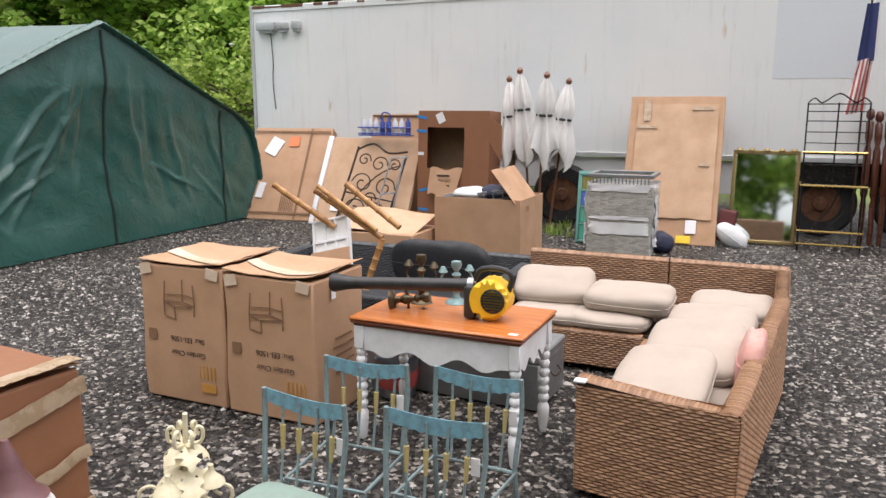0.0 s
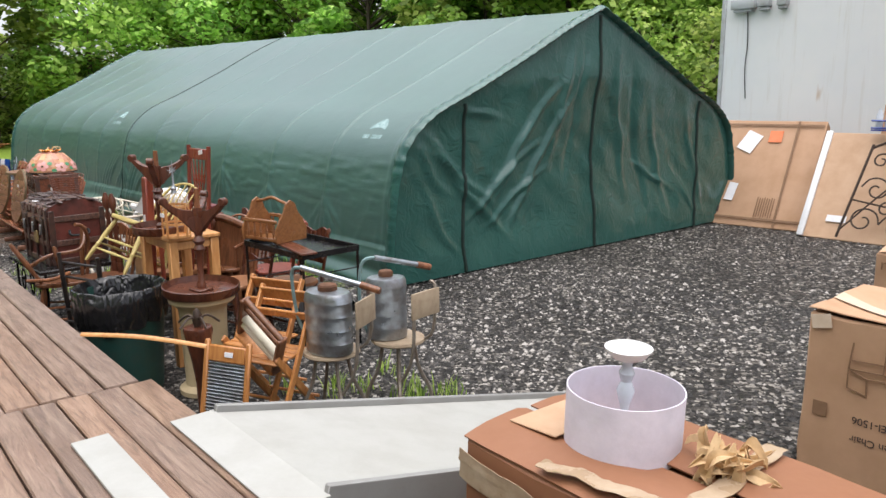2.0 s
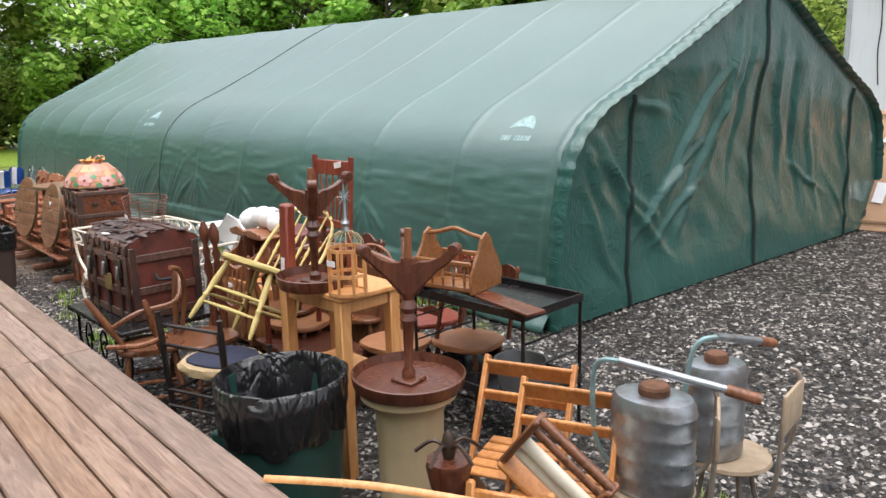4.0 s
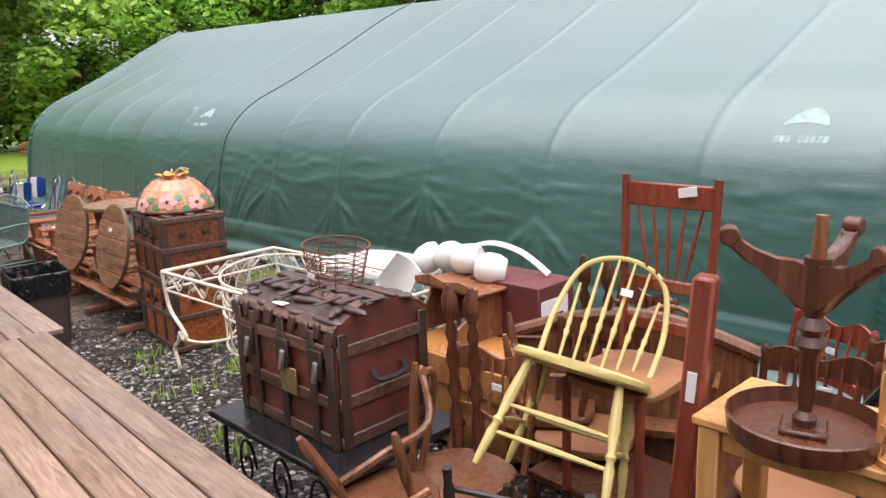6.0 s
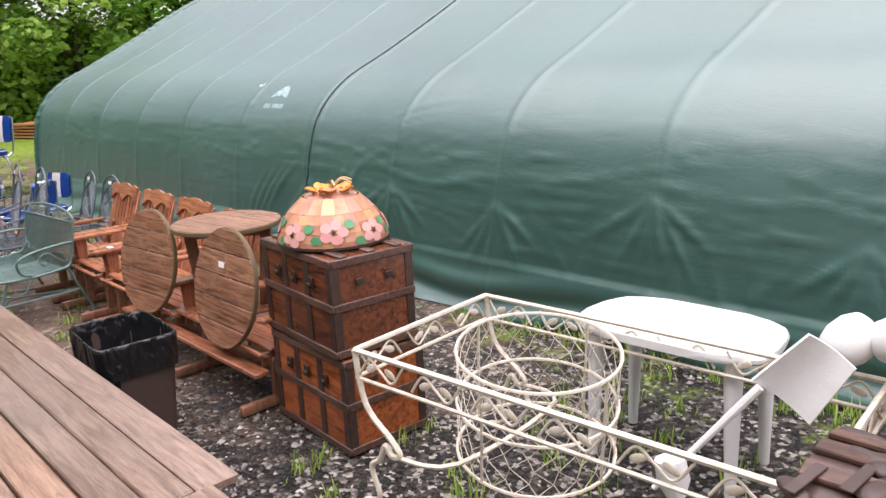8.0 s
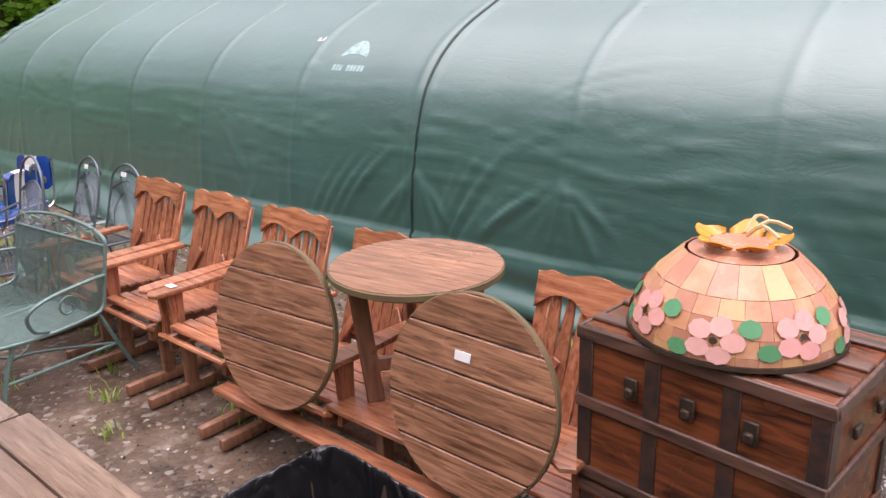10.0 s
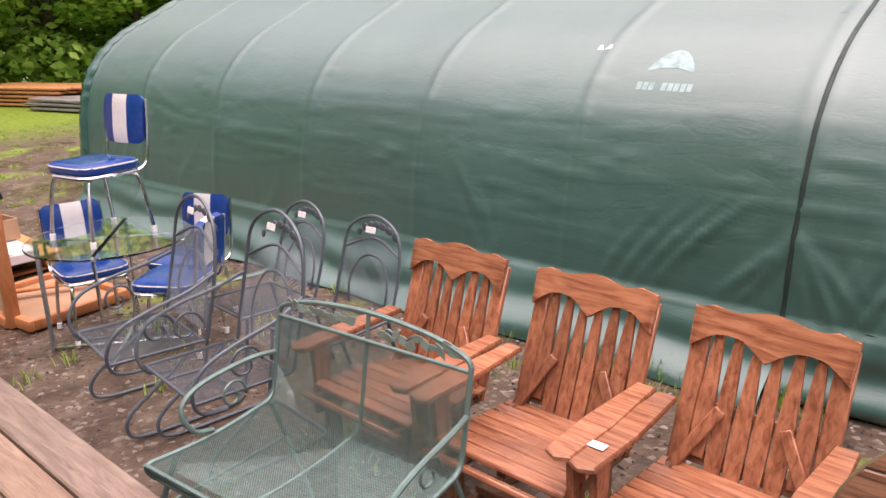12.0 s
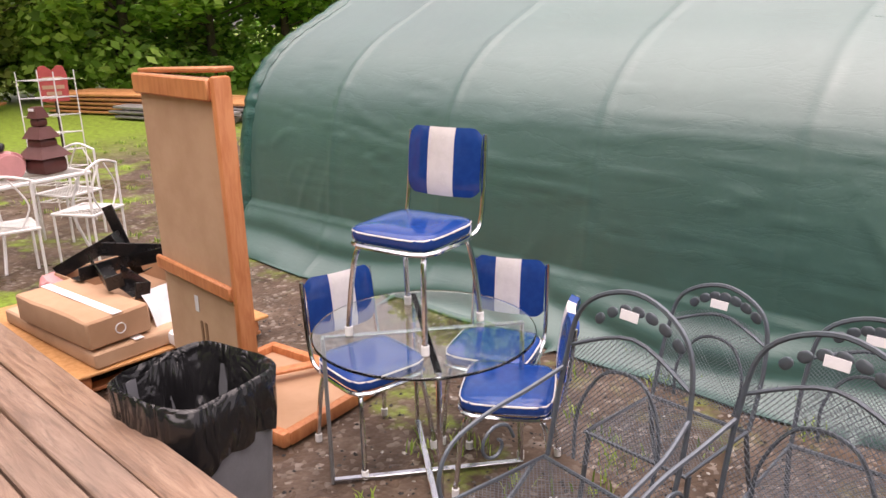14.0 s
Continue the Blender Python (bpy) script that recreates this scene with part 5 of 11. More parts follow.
def farm_table():
    root = thing("farm_table", "white farm table with an orange varnished top and turned legs", "table", pose(-1.70, 3.98, 0, 0, 0, -0.5))
    w, d = 1.06, 0.64
    bm = B()
    box(bm, 0, 0, 0.748, w, d, 0.022, bev=0.009)
    part("tabletop", bm, ORANGE_TOP, root)
    bm = B()
    box(bm, 0, 0, 0.728, w - 0.012, d - 0.012, 0.016, bev=0.006)
    box(bm, 0, 0, 0.711, w - 0.04, d - 0.04, 0.014, bev=0.005)
    part("leaf_edge", bm, TOP_EDGE, root, "dark red moulded edge")
    def apron(m, ln):
        bm = B()
        top, pts = 0.135, []
        for i in range(33):
            u = i / 32
            dip = 0.028 * math.cos(u * math.tau * 3) * (1 if 0.08 < u < 0.92 else 0) + 0.02 * abs(u - 0.5)
            pts.append((ln * (u - 0.5), -0.0 + dip - 0.02))
        plate(bm, [(-ln / 2, top), *[(x, y) for x, y in pts], (ln / 2, top)], 0.018, m)
        part("apron", bm, WHITE_WORN, root)
    z = 0.57
    apron(pose(0, -d / 2 + 0.05, z, 90, 0, 0), w - 0.14)
    apron(pose(0, d / 2 - 0.035, z, 90, 0, 0), w - 0.14)
    apron(pose(-w / 2 + 0.04, 0, z, 90, 0, 90), d - 0.14)
    apron(pose(w / 2 - 0.055, 0, z, 90, 0, 90), d - 0.14)
    for x in (-w / 2 + 0.055, w / 2 - 0.055):
        for y in (-d / 2 + 0.055, d / 2 - 0.055):
            bm = B()
            box(bm, x, y, 0.635, 0.066, 0.066, 0.14, bev=0.006)
            prof = [(0.0, 0.018), (0.03, 0.024), (0.22, 0.036), (0.3, 0.034), (0.33, 0.024)]
            s = 0.34
            while s < 0.96:
                prof += [(s, 0.021), (s + 0.025, 0.030), (s + 0.055, 0.034), (s + 0.08, 0.029)]
                s += 0.095
            prof = [p for p in prof if p[0] < 0.985] + [(1.0, 0.026)]
            rod(bm, (x, y, 0.0), (x, y, 0.567), 0.03, n=14, prof=prof)
            part("leg", bm, WHITE_WORN, root)
    strip(root, "price_tag", 0.46, -0.27, 0.7605, 0.05, 0.03, 0.002, PAPER)

    bl = thing("leaf_blower", "yellow and black hand-held leaf blower on a table", "leaf blower", pose(-1.46, 4.02, 0.76, 0, 0, 4))
    bm = B()
    plate(bm, [(0.115 * math.cos(a) * (1.0 if math.cos(a) > -0.3 else 0.92), 0.125 + 0.115 * math.sin(a) * (1.05 if a > 3.2 else 1)) for a in [math.tau * i / 36 for i in range(36)]], 0.16, pose(0, -0.0, 0.002, 90, 0, 0), 0.025)
    part("fan_housing", bm, YELLOW, bl)
    bm = B()
    box(bm, -0.115, -0.08, 0.10, 0.07, 0.13, 0.19, bev=0.02)
    part("engine_cover", bm, BLACK_PLASTIC, bl)
    bm = B()
    for i in range(9):
        z = 0.06 + i * 0.016
        hw = math.sqrt(max(0, 0.062 ** 2 - (z - 0.125) ** 2))
        box(bm, 0.03, -0.168, z, hw * 2, 0.012, 0.006, bev=0)
    lathe(bm, [(0.07, -0.006), (0.07, 0.004), (0.06, 0.007), (0.06, -0.002)], 30, pose(0.03, -0.16, 0.125, 90, 0, 0))
    lathe(bm, [(0.062, -0.008), (0.001, -0.008)], 24, pose(0.03, -0.158, 0.125, 90, 0, 0))
    part("air_grille", bm, BLACK_PLASTIC, bl)
    bm = B()
    tube(bm, [(0.1, -0.08, 0.17), (0.115, -0.08, 0.26), (0.05, -0.08, 0.295), (-0.06, -0.08, 0.285), (-0.1, -0.08, 0.22)], 0.016, 8, k=5)
    part("handle", bm, BLACK_PLASTIC, bl)
    bm = B()
    rod(bm, (-0.1, -0.08, 0.19), (-0.82, -0.16, 0.165), 0.04, 0.036, 16)
    part("tube", bm, BLACK_PLASTIC, bl)
    bm = B()
    rod(bm, (-0.81, -0.16, 0.165), (-0.96, -0.175, 0.16), 0.038, 0.055, 16, [(0, 0.037), (0.3, 0.04), (0.9, 0.058), (1, 0.052)])
    part("nozzle", bm, BLACK_PLASTIC, bl)
    bm = B()
    rod(bm, (-0.1, -0.08, 0.19), (-0.135, -0.083, 0.189), 0.046, 0.046, 16)
    part("clamp_ring", bm, GALV, bl)


def candelabrum(m, tall, mat):
    root = thing("candelabrum", "ornate old bronze candelabrum on a table", "candle holder", m, "bronze candelabra")
    bm = B()
    lathe(bm, [(0.07, 0), (0.06, 0.015), (0.025, 0.03), (0.018, 0.06), (0.034, 0.09), (0.02, 0.12), (0.014, tall * 0.6), (0.03, tall * 0.68), (0.012, tall * 0.75), (0.034, tall * 0.9), (0.03, tall)], 16)
    part("stem", bm, mat, root)
    for s in (-1, 1):
        bm = B()
        tube(bm, [(0, 0, tall * 0.5), (s * 0.05, 0, tall * 0.42), (s * 0.1, 0, tall * 0.55), (s * 0.085, 0, tall * 0.72)], 0.008, 6, k=6)
        lathe(bm, [(0.012, 0), (0.03, 0.012), (0.02, 0.03), (0.012, 0.045)], 12, pose(s * 0.085, 0, tall * 0.72))
        part("arm", bm, mat, root)
    return root


def metal_trunk():
    root = thing("galvanised_trunk", "grey galvanised metal trunk under a table", "trunk", pose(-1.78, 4.79, 0, 0, 0, -2))
    bm = B()
    box(bm, 0, 0, 0.16, 0.92, 0.54, 0.32, bev=0.012)
    part("trunk_body", bm, GALV_DARK, root)
    bm = B()
    box(bm, 0, 0, 0.35, 0.935, 0.555, 0.06, bev=0.012)
    part("lid", bm, GALV_DARK, root)
    for x in (-0.25, 0.02, 0.25):
        strip(root, "latch", x, -0.285, 0.32, 0.05, 0.012, 0.07, GALV)
    bm = B()
    tube(bm, [(0.47, -0.07, 0.22), (0.5, -0.06, 0.19), (0.5, 0.06, 0.19), (0.47, 0.07, 0.22)], 0.006, 6, k=4)
    part("handle", bm, IRON, root)
    pail = thing("bucket", "galvanised bucket with a faded red band", "bucket", pose(-2.32, 4.44, 0))
    bm = B()
    lathe(bm, [(0.12, 0), (0.15, 0.26), (0.156, 0.27), (0.146, 0.262), (0.116, 0.01), (0.001, 0.01)], 28)
    part("pail_body", bm, GALV, pail)
    bm = B()
    lathe(bm, [(0.1325, 0.07), (0.1465, 0.19), (0.148, 0.19), (0.134, 0.07)], 28, cap=False)
    part("red_band", bm, FLAG_RED, pail)
    disc = thing("drain_cover", "rusty flat iron disc on the gravel", "metal disc", pose(-0.98, 4.75, 0.0))
    bm = B()
    lathe(bm, [(0.17, 0.0), (0.17, 0.018), (0.15, 0.024), (0.001, 0.024)], 30)
    part("disc", bm, RUST, disc)


def panel_wall(root, name, p, q, z0, z1a, z1b, thick, weave_mat, base_mat, both=True):
    """A woven wall from p to q with a sloping top edge, and a rolled top rail."""
    p, q = Vector((*p, 0)), Vector((*q, 0))
    u = (q - p).normalized()
    ln = (q - p).length
    nrm = Vector((u.y, -u.x, 0))
    bm = B()
    lo = [p, q, q - nrm * thick, p - nrm * thick]
    tops = [z1a, z1b, z1b, z1a]
    a = [bm.verts.new((v.x, v.y, z0)) for v in lo]
    b = [bm.verts.new((v.x, v.y, t)) for v, t in zip(lo, tops)]
    bm.faces.new(a[::-1])
    bm.faces.new(b)
    for i in range(4):
        bm.faces.new((a[i], a[(i + 1) % 4], b[(i + 1) % 4], b[i]))
    ob = part(name, bm, base_mat, root)
    hmin = min(z1a, z1b)
    bm = B()
    steps = max(1, int(abs(z1b - z1a) / 0.03)) if abs(z1b - z1a) > 0.03 else 1
    for i in range(steps):
        zz = z1a + (z1b - z1a) * (i + 0.5) / steps
        o = p + u * ln * i / steps
        weave(bm, o + nrm * 0.002 + Vector((0, 0, z0)), u, (0, 0, 1), ln / steps, zz - z0)
        if both:
            weave(bm, o + u * ln / steps - nrm * (thick + 0.002) + Vector((0, 0, z0)), -u, (0, 0, 1), ln / steps, zz - z0)
    weave(bm, p - nrm * thick + Vector((0, 0, z0)), nrm, (0, 0, 1), thick, z1a - z0, 0.05)
    weave(bm, q + Vector((0, 0, z0)), -nrm, (0, 0, 1), thick, z1b - z0, 0.05)
    # rolled top: wrapped strands across the rail
    n = int(ln / 0.02)
    for i in range(n):
        c = p + u * (ln * (i + 0.5) / n)
        zz = z1a + (z1b - z1a) * (i + 0.5) / n
        rings = []
        for k in range(5):
            t = math.pi * k / 4
            off = nrm * (-thick / 2 + math.cos(t) * (thick / 2 + 0.008)) + Vector((0, 0, zz + math.sin(t) * 0.018))
            rings.append([bm.verts.new(c + off - u * 0.0098), bm.verts.new(c + off * 1.0 + Vector((0, 0, 0.003)) * math.sin(t)), bm.verts.new(c + off + u * 0.0098)])
        for r0, r1 in zip(rings, rings[1:]):
            bm.faces.new((r0[0], r0[1], r1[1], r1[0]))
            bm.faces.new((r0[1], r0[2], r1[2], r1[1]))
    part("weave", bm, weave_mat, ob, kind="stuff")
    return ob


def pad(name, label, x, y, z, sx, sy, sz, rot=(0, 0, 0), mat=None, seed=0.0, category="cushion", group="loose seat cushions", power=5.0):
    root = thing(name, label, category, pose(x, y, z, *rot), group)
    bm = B()
    cushion(bm, sx, sy, sz, seed=seed, power=power)
    part("pad", bm, mat or CUSHION, root, smooth=60)
    bm = B()
    n = 28
    pts = []
    for i in range(n):
        a = math.tau * i / n
        c, s = math.cos(a), math.sin(a)
        k = (abs(c) ** power + abs(s) ** power) ** (-1 / power)
        pts.append((c * k * sx / 2 * 1.0, s * k * sy / 2 * 1.0, 0))
    tube(bm, pts, 0.006, 5, closed=True)
    part("piping", bm, mat or CUSHION, root)


def sectional():
    a = thing("sofa_section", "brown woven wicker sofa section standing on gravel", "sofa", group="wicker sectional sofa")
    x0, x1, y0, y1 = -1.92, 0.10, 5.42, 6.24
    panel_wall(a, "backrest", (x0, y1 - 0.08), (-0.78, y1 - 0.08), 0.04, 0.74, 0.74, 0.08, WICKER, WICKER_BASE)
    panel_wall(a, "backrest", (-0.765, y1 - 0.08), (x1, y1 - 0.08), 0.04, 0.74, 0.74, 0.08, WICKER, WICKER_BASE)
    panel_wall(a, "side_panel", (x1, y0 + 0.1), (x1, y1 - 0.09), 0.04, 0.6, 0.73, 0.08, WICKER, WICKER_BASE)
    panel_wall(a, "seat_front", (x0, y0), (-0.84, y0), 0.05, 0.30, 0.30, 0.06, WICKER, WICKER_BASE, False)
    bm = B()
    box(bm, (x0 + x1) / 2 - 0.02, (y0 + y1) / 2, 0.285, x1 - x0 - 0.16, y1 - y0 - 0.18, 0.03)
    part("seat_deck", bm, WICKER_BASE, a)
    b = thing("sofa_section", "brown woven wicker sofa section with a sloping arm", "sofa", group="wicker sectional sofa")
    panel_wall(b, "arm", (-0.86, 3.57), (-0.10, 3.49), 0.03, 0.615, 0.555, 0.085, WICKER, WICKER_BASE)
    panel_wall(b, "backrest", (-0.09, 3.49), (0.10, 5.46), 0.03, 0.57, 0.67, 0.085, WICKER, WICKER_BASE)
    panel_wall(b, "seat_front", (-0.82, 5.38), (-0.86, 3.66), 0.05, 0.30, 0.30, 0.06, WICKER, WICKER_BASE, False)
    bm = B()
    box(bm, -0.43, 4.5, 0.285, 0.72, 1.75, 0.03, rot=(0, 0, -3))
    part("seat_deck", bm, WICKER_BASE, b)
    strip(b, "price_tag", -0.83, 3.52, 0.63, 0.06, 0.05, 0.012, PAPER)
    L = "beige cloth seat cushion piled on a wicker sofa"
    pad("seat_cushion", "beige cloth seat cushion lying on a wicker sofa", -1.58, 5.72, 0.365, 0.62, 0.6, 0.13, seed=1)
    pad("seat_cushion", "beige cloth seat cushion lying on a wicker sofa", -1.12, 5.72, 0.365, 0.62, 0.6, 0.13, seed=2)
    pad("back_cushion", L, -1.62, 5.86, 0.53, 0.64, 0.42, 0.17, (24, 0, 8), seed=3)
    pad("back_cushion", L, -1.0, 5.75, 0.515, 0.66, 0.42, 0.17, (8, 0, -3), seed=4)
    pad("seat_cushion", "beige cloth seat cushion lying on a wicker sofa", -0.45, 5.85, 0.36, 0.64, 0.62, 0.13, seed=5)
    pad("back_cushion", L, -0.26, 5.78, 0.50, 0.6, 0.42, 0.16, (10, 0, 0), seed=6)
    pad("seat_cushion", "beige cloth seat cushion lying on a wicker sofa", -0.42, 4.15, 0.36, 0.66, 0.98, 0.13, seed=7)
    pad("back_cushion", L, -0.50, 3.98, 0.52, 0.50, 0.66, 0.17, (12, -4, -4), seed=8)
    pad("back_cushion", L, -0.40, 4.55, 0.53, 0.56, 0.62, 0.17, (14, -4, -3), seed=9)
    pad("back_cushion", L, -0.36, 5.08, 0.52, 0.56, 0.56, 0.17, (14, -3, -3), seed=10)
    pad("throw_pillow", "faded pink plush pillow leaning in a wicker sofa", -0.09, 4.42, 0.56, 0.14, 0.42, 0.34, (0, 12, 0), PINK, 11, "pillow", "", 3.0)


def dark_sofa():
    root = thing("wicker_sofa", "charcoal grey woven sofa standing behind cartons", "sofa")
    panel_wall(root, "backrest", (-4.25, 6.3), (-1.95, 6.3), 0.04, 0.64, 0.64, 0.08, WICKER_DARK, CHARCOAL)
    panel_wall(root, "arm", (-4.25, 6.22), (-4.25, 5.52), 0.04, 0.60, 0.58, 0.08, WICKER_DARK, CHARCOAL)
    panel_wall(root, "arm", (-1.95, 5.52), (-1.95, 6.22), 0.04, 0.58, 0.60, 0.08, WICKER_DARK, CHARCOAL)
    panel_wall(root, "seat_front", (-4.2, 5.52), (-2.0, 5.52), 0.04, 0.34, 0.34, 0.06, WICKER_DARK, CHARCOAL, False)
    bm = B()
    box(bm, -3.1, 5.88, 0.33, 2.1, 0.68, 0.03)
    part("seat_deck", bm, CHARCOAL, root)
    pad("back_cushion", "charcoal cushion propped in a dark wicker sofa", -2.75, 6.12, 0.56, 0.95, 0.16, 0.42, (8, 0, 0), CHARCOAL, 12, "cushion", "")


def blue_chair(m, seat):
    label = "pale blue chipped iron cafe chair" + (" with a pale green metal seat" if seat else " without its seat")
    root = thing("cafe_chair", label, "chair", m, "pale blue iron chairs")
    hw = 0.195
    bm = B()
    rows = sheet(bm, lambda u, v: Vector(((u - 0.5) * 2 * hw, -0.035 * math.sin(u * math.pi), 0.85 - 0.03 * math.sin(u * math.pi) - 0.05 * v - v * 0.012 * math.sin(u * math.pi) - (0.008 * abs(math.sin(u * 30)) if v > 0.9 else 0))), 40, 3, 0.004)
    part("top_rail", bm, BLUE_IRON, root)
    for s in (-1, 1):
        bm = B()
        tube(bm, [(s * hw, 0, 0.85), (s * (hw + 0.004), 0.0, 0.7), (s * (hw - 0.01), 0.03, 0.45), (s * (hw + 0.005), -0.02, 0.2), (s * (hw + 0.015), -0.05, 0.0)], 0.011, 6, k=5)
        part("back_leg", bm, BLUE_GREY, root)
        bm = B()
        tube(bm, [(s * 0.175, 0.4, 0.44), (s * 0.185, 0.42, 0.2), (s * 0.19, 0.44, 0.0)], 0.011, 6, k=4)
        part("front_leg", bm, BLUE_GREY, root)
    for i in range(4):
        x = -0.12 + i * 0.08
        bm = B()
        tube(bm, [(x * 1.1, -0.03, 0.8), (x, -0.012, 0.62), (x * 0.95, 0.02, 0.45)], 0.006, 5, k=3)
        sp = part("spindle", bm, BLUE_GREY, root)
        bm = B()
        rod(bm, (x * 1.02, -0.018, 0.7), (x * 1.0, -0.01, 0.6), 0.012, 0.008, 6)
        part("tan_sleeve", bm, TAN, sp, "tan painted sleeve")
    bm = B()
    tube(bm, [(-0.19, 0.03, 0.45), (0.19, 0.03, 0.45), (0.178, 0.4, 0.45), (-0.178, 0.4, 0.45)], 0.009, 6, closed=True)
    part("seat_ring", bm, BLUE_GREY, root)
    bm = B()
    tube(bm, [(-0.185, 0.2, 0.2), (0.185, 0.2, 0.2)], 0.006, 5)
    part("stretcher", bm, BLUE_GREY, root)
    if seat:
        bm = B()
        cushion(bm, 0.37, 0.38, 0.03, pose(0, 0.21, 0.465), 6, 5, 0.0)
        part("seat", bm, PALE_GREEN, root)
    strip(root, "price_tag", -0.15, -0.03, 0.66, 0.035, 0.004, 0.07, PAPER)


PALE_GREEN = plain("pale_green_enamel", (0.25, 0.34, 0.3), 0.35, 0, (0.16, 0.18, 0.15), 0.4, 9)


def chandelier():
    root = thing("chandelier", "cream painted metal leaf chandelier resting on the ground", "chandelier", pose(-2.40, 2.47, 0.0, 3, 4, 20))
    bm = B()
    rod(bm, (0, 0, 0.0), (0, 0, 0.61), 0.012, n=8)
    part("stem", bm, CREAM, root)
    def leaf(r, z, a, ln, w, droop):
        bm = B()
        m = pose(0, 0, z, 0, 0, a) @ pose(r, 0, 0, 0, droop, 0)
        out = []
        for i in range(15):
            u = i / 14
            out.append((u * ln, w * math.sin(math.pi * min(1, u * 0.9 + 0.08)) * (1 + 0.35 * math.sin(u * 22))))
        n = len(out)
        pts = [(x, y) for x, y in out] + [(x, -y) for x, y in out[::-1]]
        top = [bm.verts.new(m @ Vector((x, y, 0.05 * math.sin(x / ln * 2.2) - abs(y) * 0.35))) for x, y in pts]
        bm.faces.new(top)
        bmesh.ops.triangulate(bm, faces=bm.faces[:])
        bmesh.ops.solidify(bm, geom=bm.faces[:], thickness=0.004)
        part("leaf", bm, CREAM, root)
    for z, cnt, r, ln, w in ((0.46, 5, 0.012, 0.12, 0.04), (0.34, 6, 0.03, 0.16, 0.05), (0.2, 7, 0.05, 0.2, 0.055)):
        for i in range(cnt):
            leaf(r, z, i * 360 / cnt + z * 200, ln, w, 62)
    for i in range(6):
        a = radians(i * 60 + 15)
        for z0, r1, s in ((0.5, 0.075, 0.6), (0.18, 0.2, 1.0)):
            bm = B()
            pts = [(0.01, z0 - 0.04), (r1 * 0.5, z0 - 0.06 * s), (r1 * 0.95, z0 - 0.02), (r1, z0 + 0.05 * s), (r1 * 0.75, z0 + 0.075 * s), (r1 * 0.62, z0 + 0.045 * s), (r1 * 0.78, z0 + 0.02 * s)]
            tube(bm, [(math.cos(a) * x, math.sin(a) * x, z) for x, z in pts], 0.009, 6, k=5)
            part("scroll_arm", bm, CREAM, root)
    for i in range(3):
        a = radians(i * 120 + 250)
        bm = B()
        lathe(bm, [(0.065, 0.0), (0.06, 0.01), (0.03, 0.04), (0.014, 0.06), (0.012, 0.09)], 18, pose(0.11 * math.cos(a), 0.11 * math.sin(a), 0.27))
        part("candle_cup", bm, CREAM, root)
    gn = new("garden_figurine")
    bpy.data.objects.remove(gn)
    bm = B()
    m = pose(-2.48, 1.72, 0)
    lathe(bm, [(0.11, 0), (0.12, 0.05), (0.1, 0.3), (0.12, 0.42), (0.13, 0.5), (0.1, 0.545)], 20, m)
    lathe(bm, [(0.115, 0.54), (0.075, 0.575), (0.07, 0.6), (0.045, 0.64), (0.045, 0.66), (0.028, 0.71), (0.012, 0.76)], 18, m @ Matrix.Shear("XY", 4, (-0.12, 0.0)) @ pose(0.065, 0, 0))
    g = part("garden_figurine", bm, PLUM, None)
    tagged(g, "plum-glazed garden figurine with a pointed cap", "figurine")
    g.data.materials.append(PLASTIC_WHITE)
    for p in g.data.polygons:
        if p.center.z < 0.55:
            p.material_index = 1


def bamboo_chair():
    root = thing("bamboo_chair", "honey bamboo chair tipped over with wrapped seat", "chair", pose(-3.30, 5.35, 0.62, 0, 0, 0))
    def cane(a, b, r=0.026):
        bm = B()
        prof = []
        for i in range(5):
            prof += [(i / 5 + 0.01, r), (i / 5 + 0.17, r * 0.95), (i / 5 + 0.19, r * 1.18)]
        rod(bm, a, b, r, n=10, prof=prof)
        part("leg", bm, BAMBOO, root)
    cane((0.02, -0.12, 0.36), (-0.52, -0.2, 0.70))
    cane((0.44, -0.1, 0.30), (-0.17, -0.12, 0.66))
    cane((0.44, 0.2, 0.34), (-0.1, 0.25, 0.68))
    cane((0.44, -0.1, 0.30), (0.30, -0.15, -0.12))
    cane((0.40, -0.12, 0.36), (-0.12, -0.16, 0.70), 0.02)
    m = pose(0.0, -0.14, 0.2, 68, -14, 4)
    bm = B()
    box(bm, 0, -0.02, 0, 0.34, 0.5, 0.05, m, 0.01)
    part("wrapped_seat", bm, PLASTIC_WHITE, root)
    bm = B()
    for x in (-0.155, -0.05, 0.05, 0.155):
        box(bm, x, 0.05, 0.03, 0.022, 0.38, 0.02, m, 0.004)
    for y in (-0.12, 0.05, 0.23):
        box(bm, 0, y, 0.034, 0.34, 0.022, 0.016, m, 0.004)
    part("seat_slats", bm, WHITE_WORN, root)
    bm = B()
    box(bm, 0, -0.16, 0.045, 0.36, 0.26, 0.012, m, 0.003)
    part("cardboard_guard", bm, CARD, root)


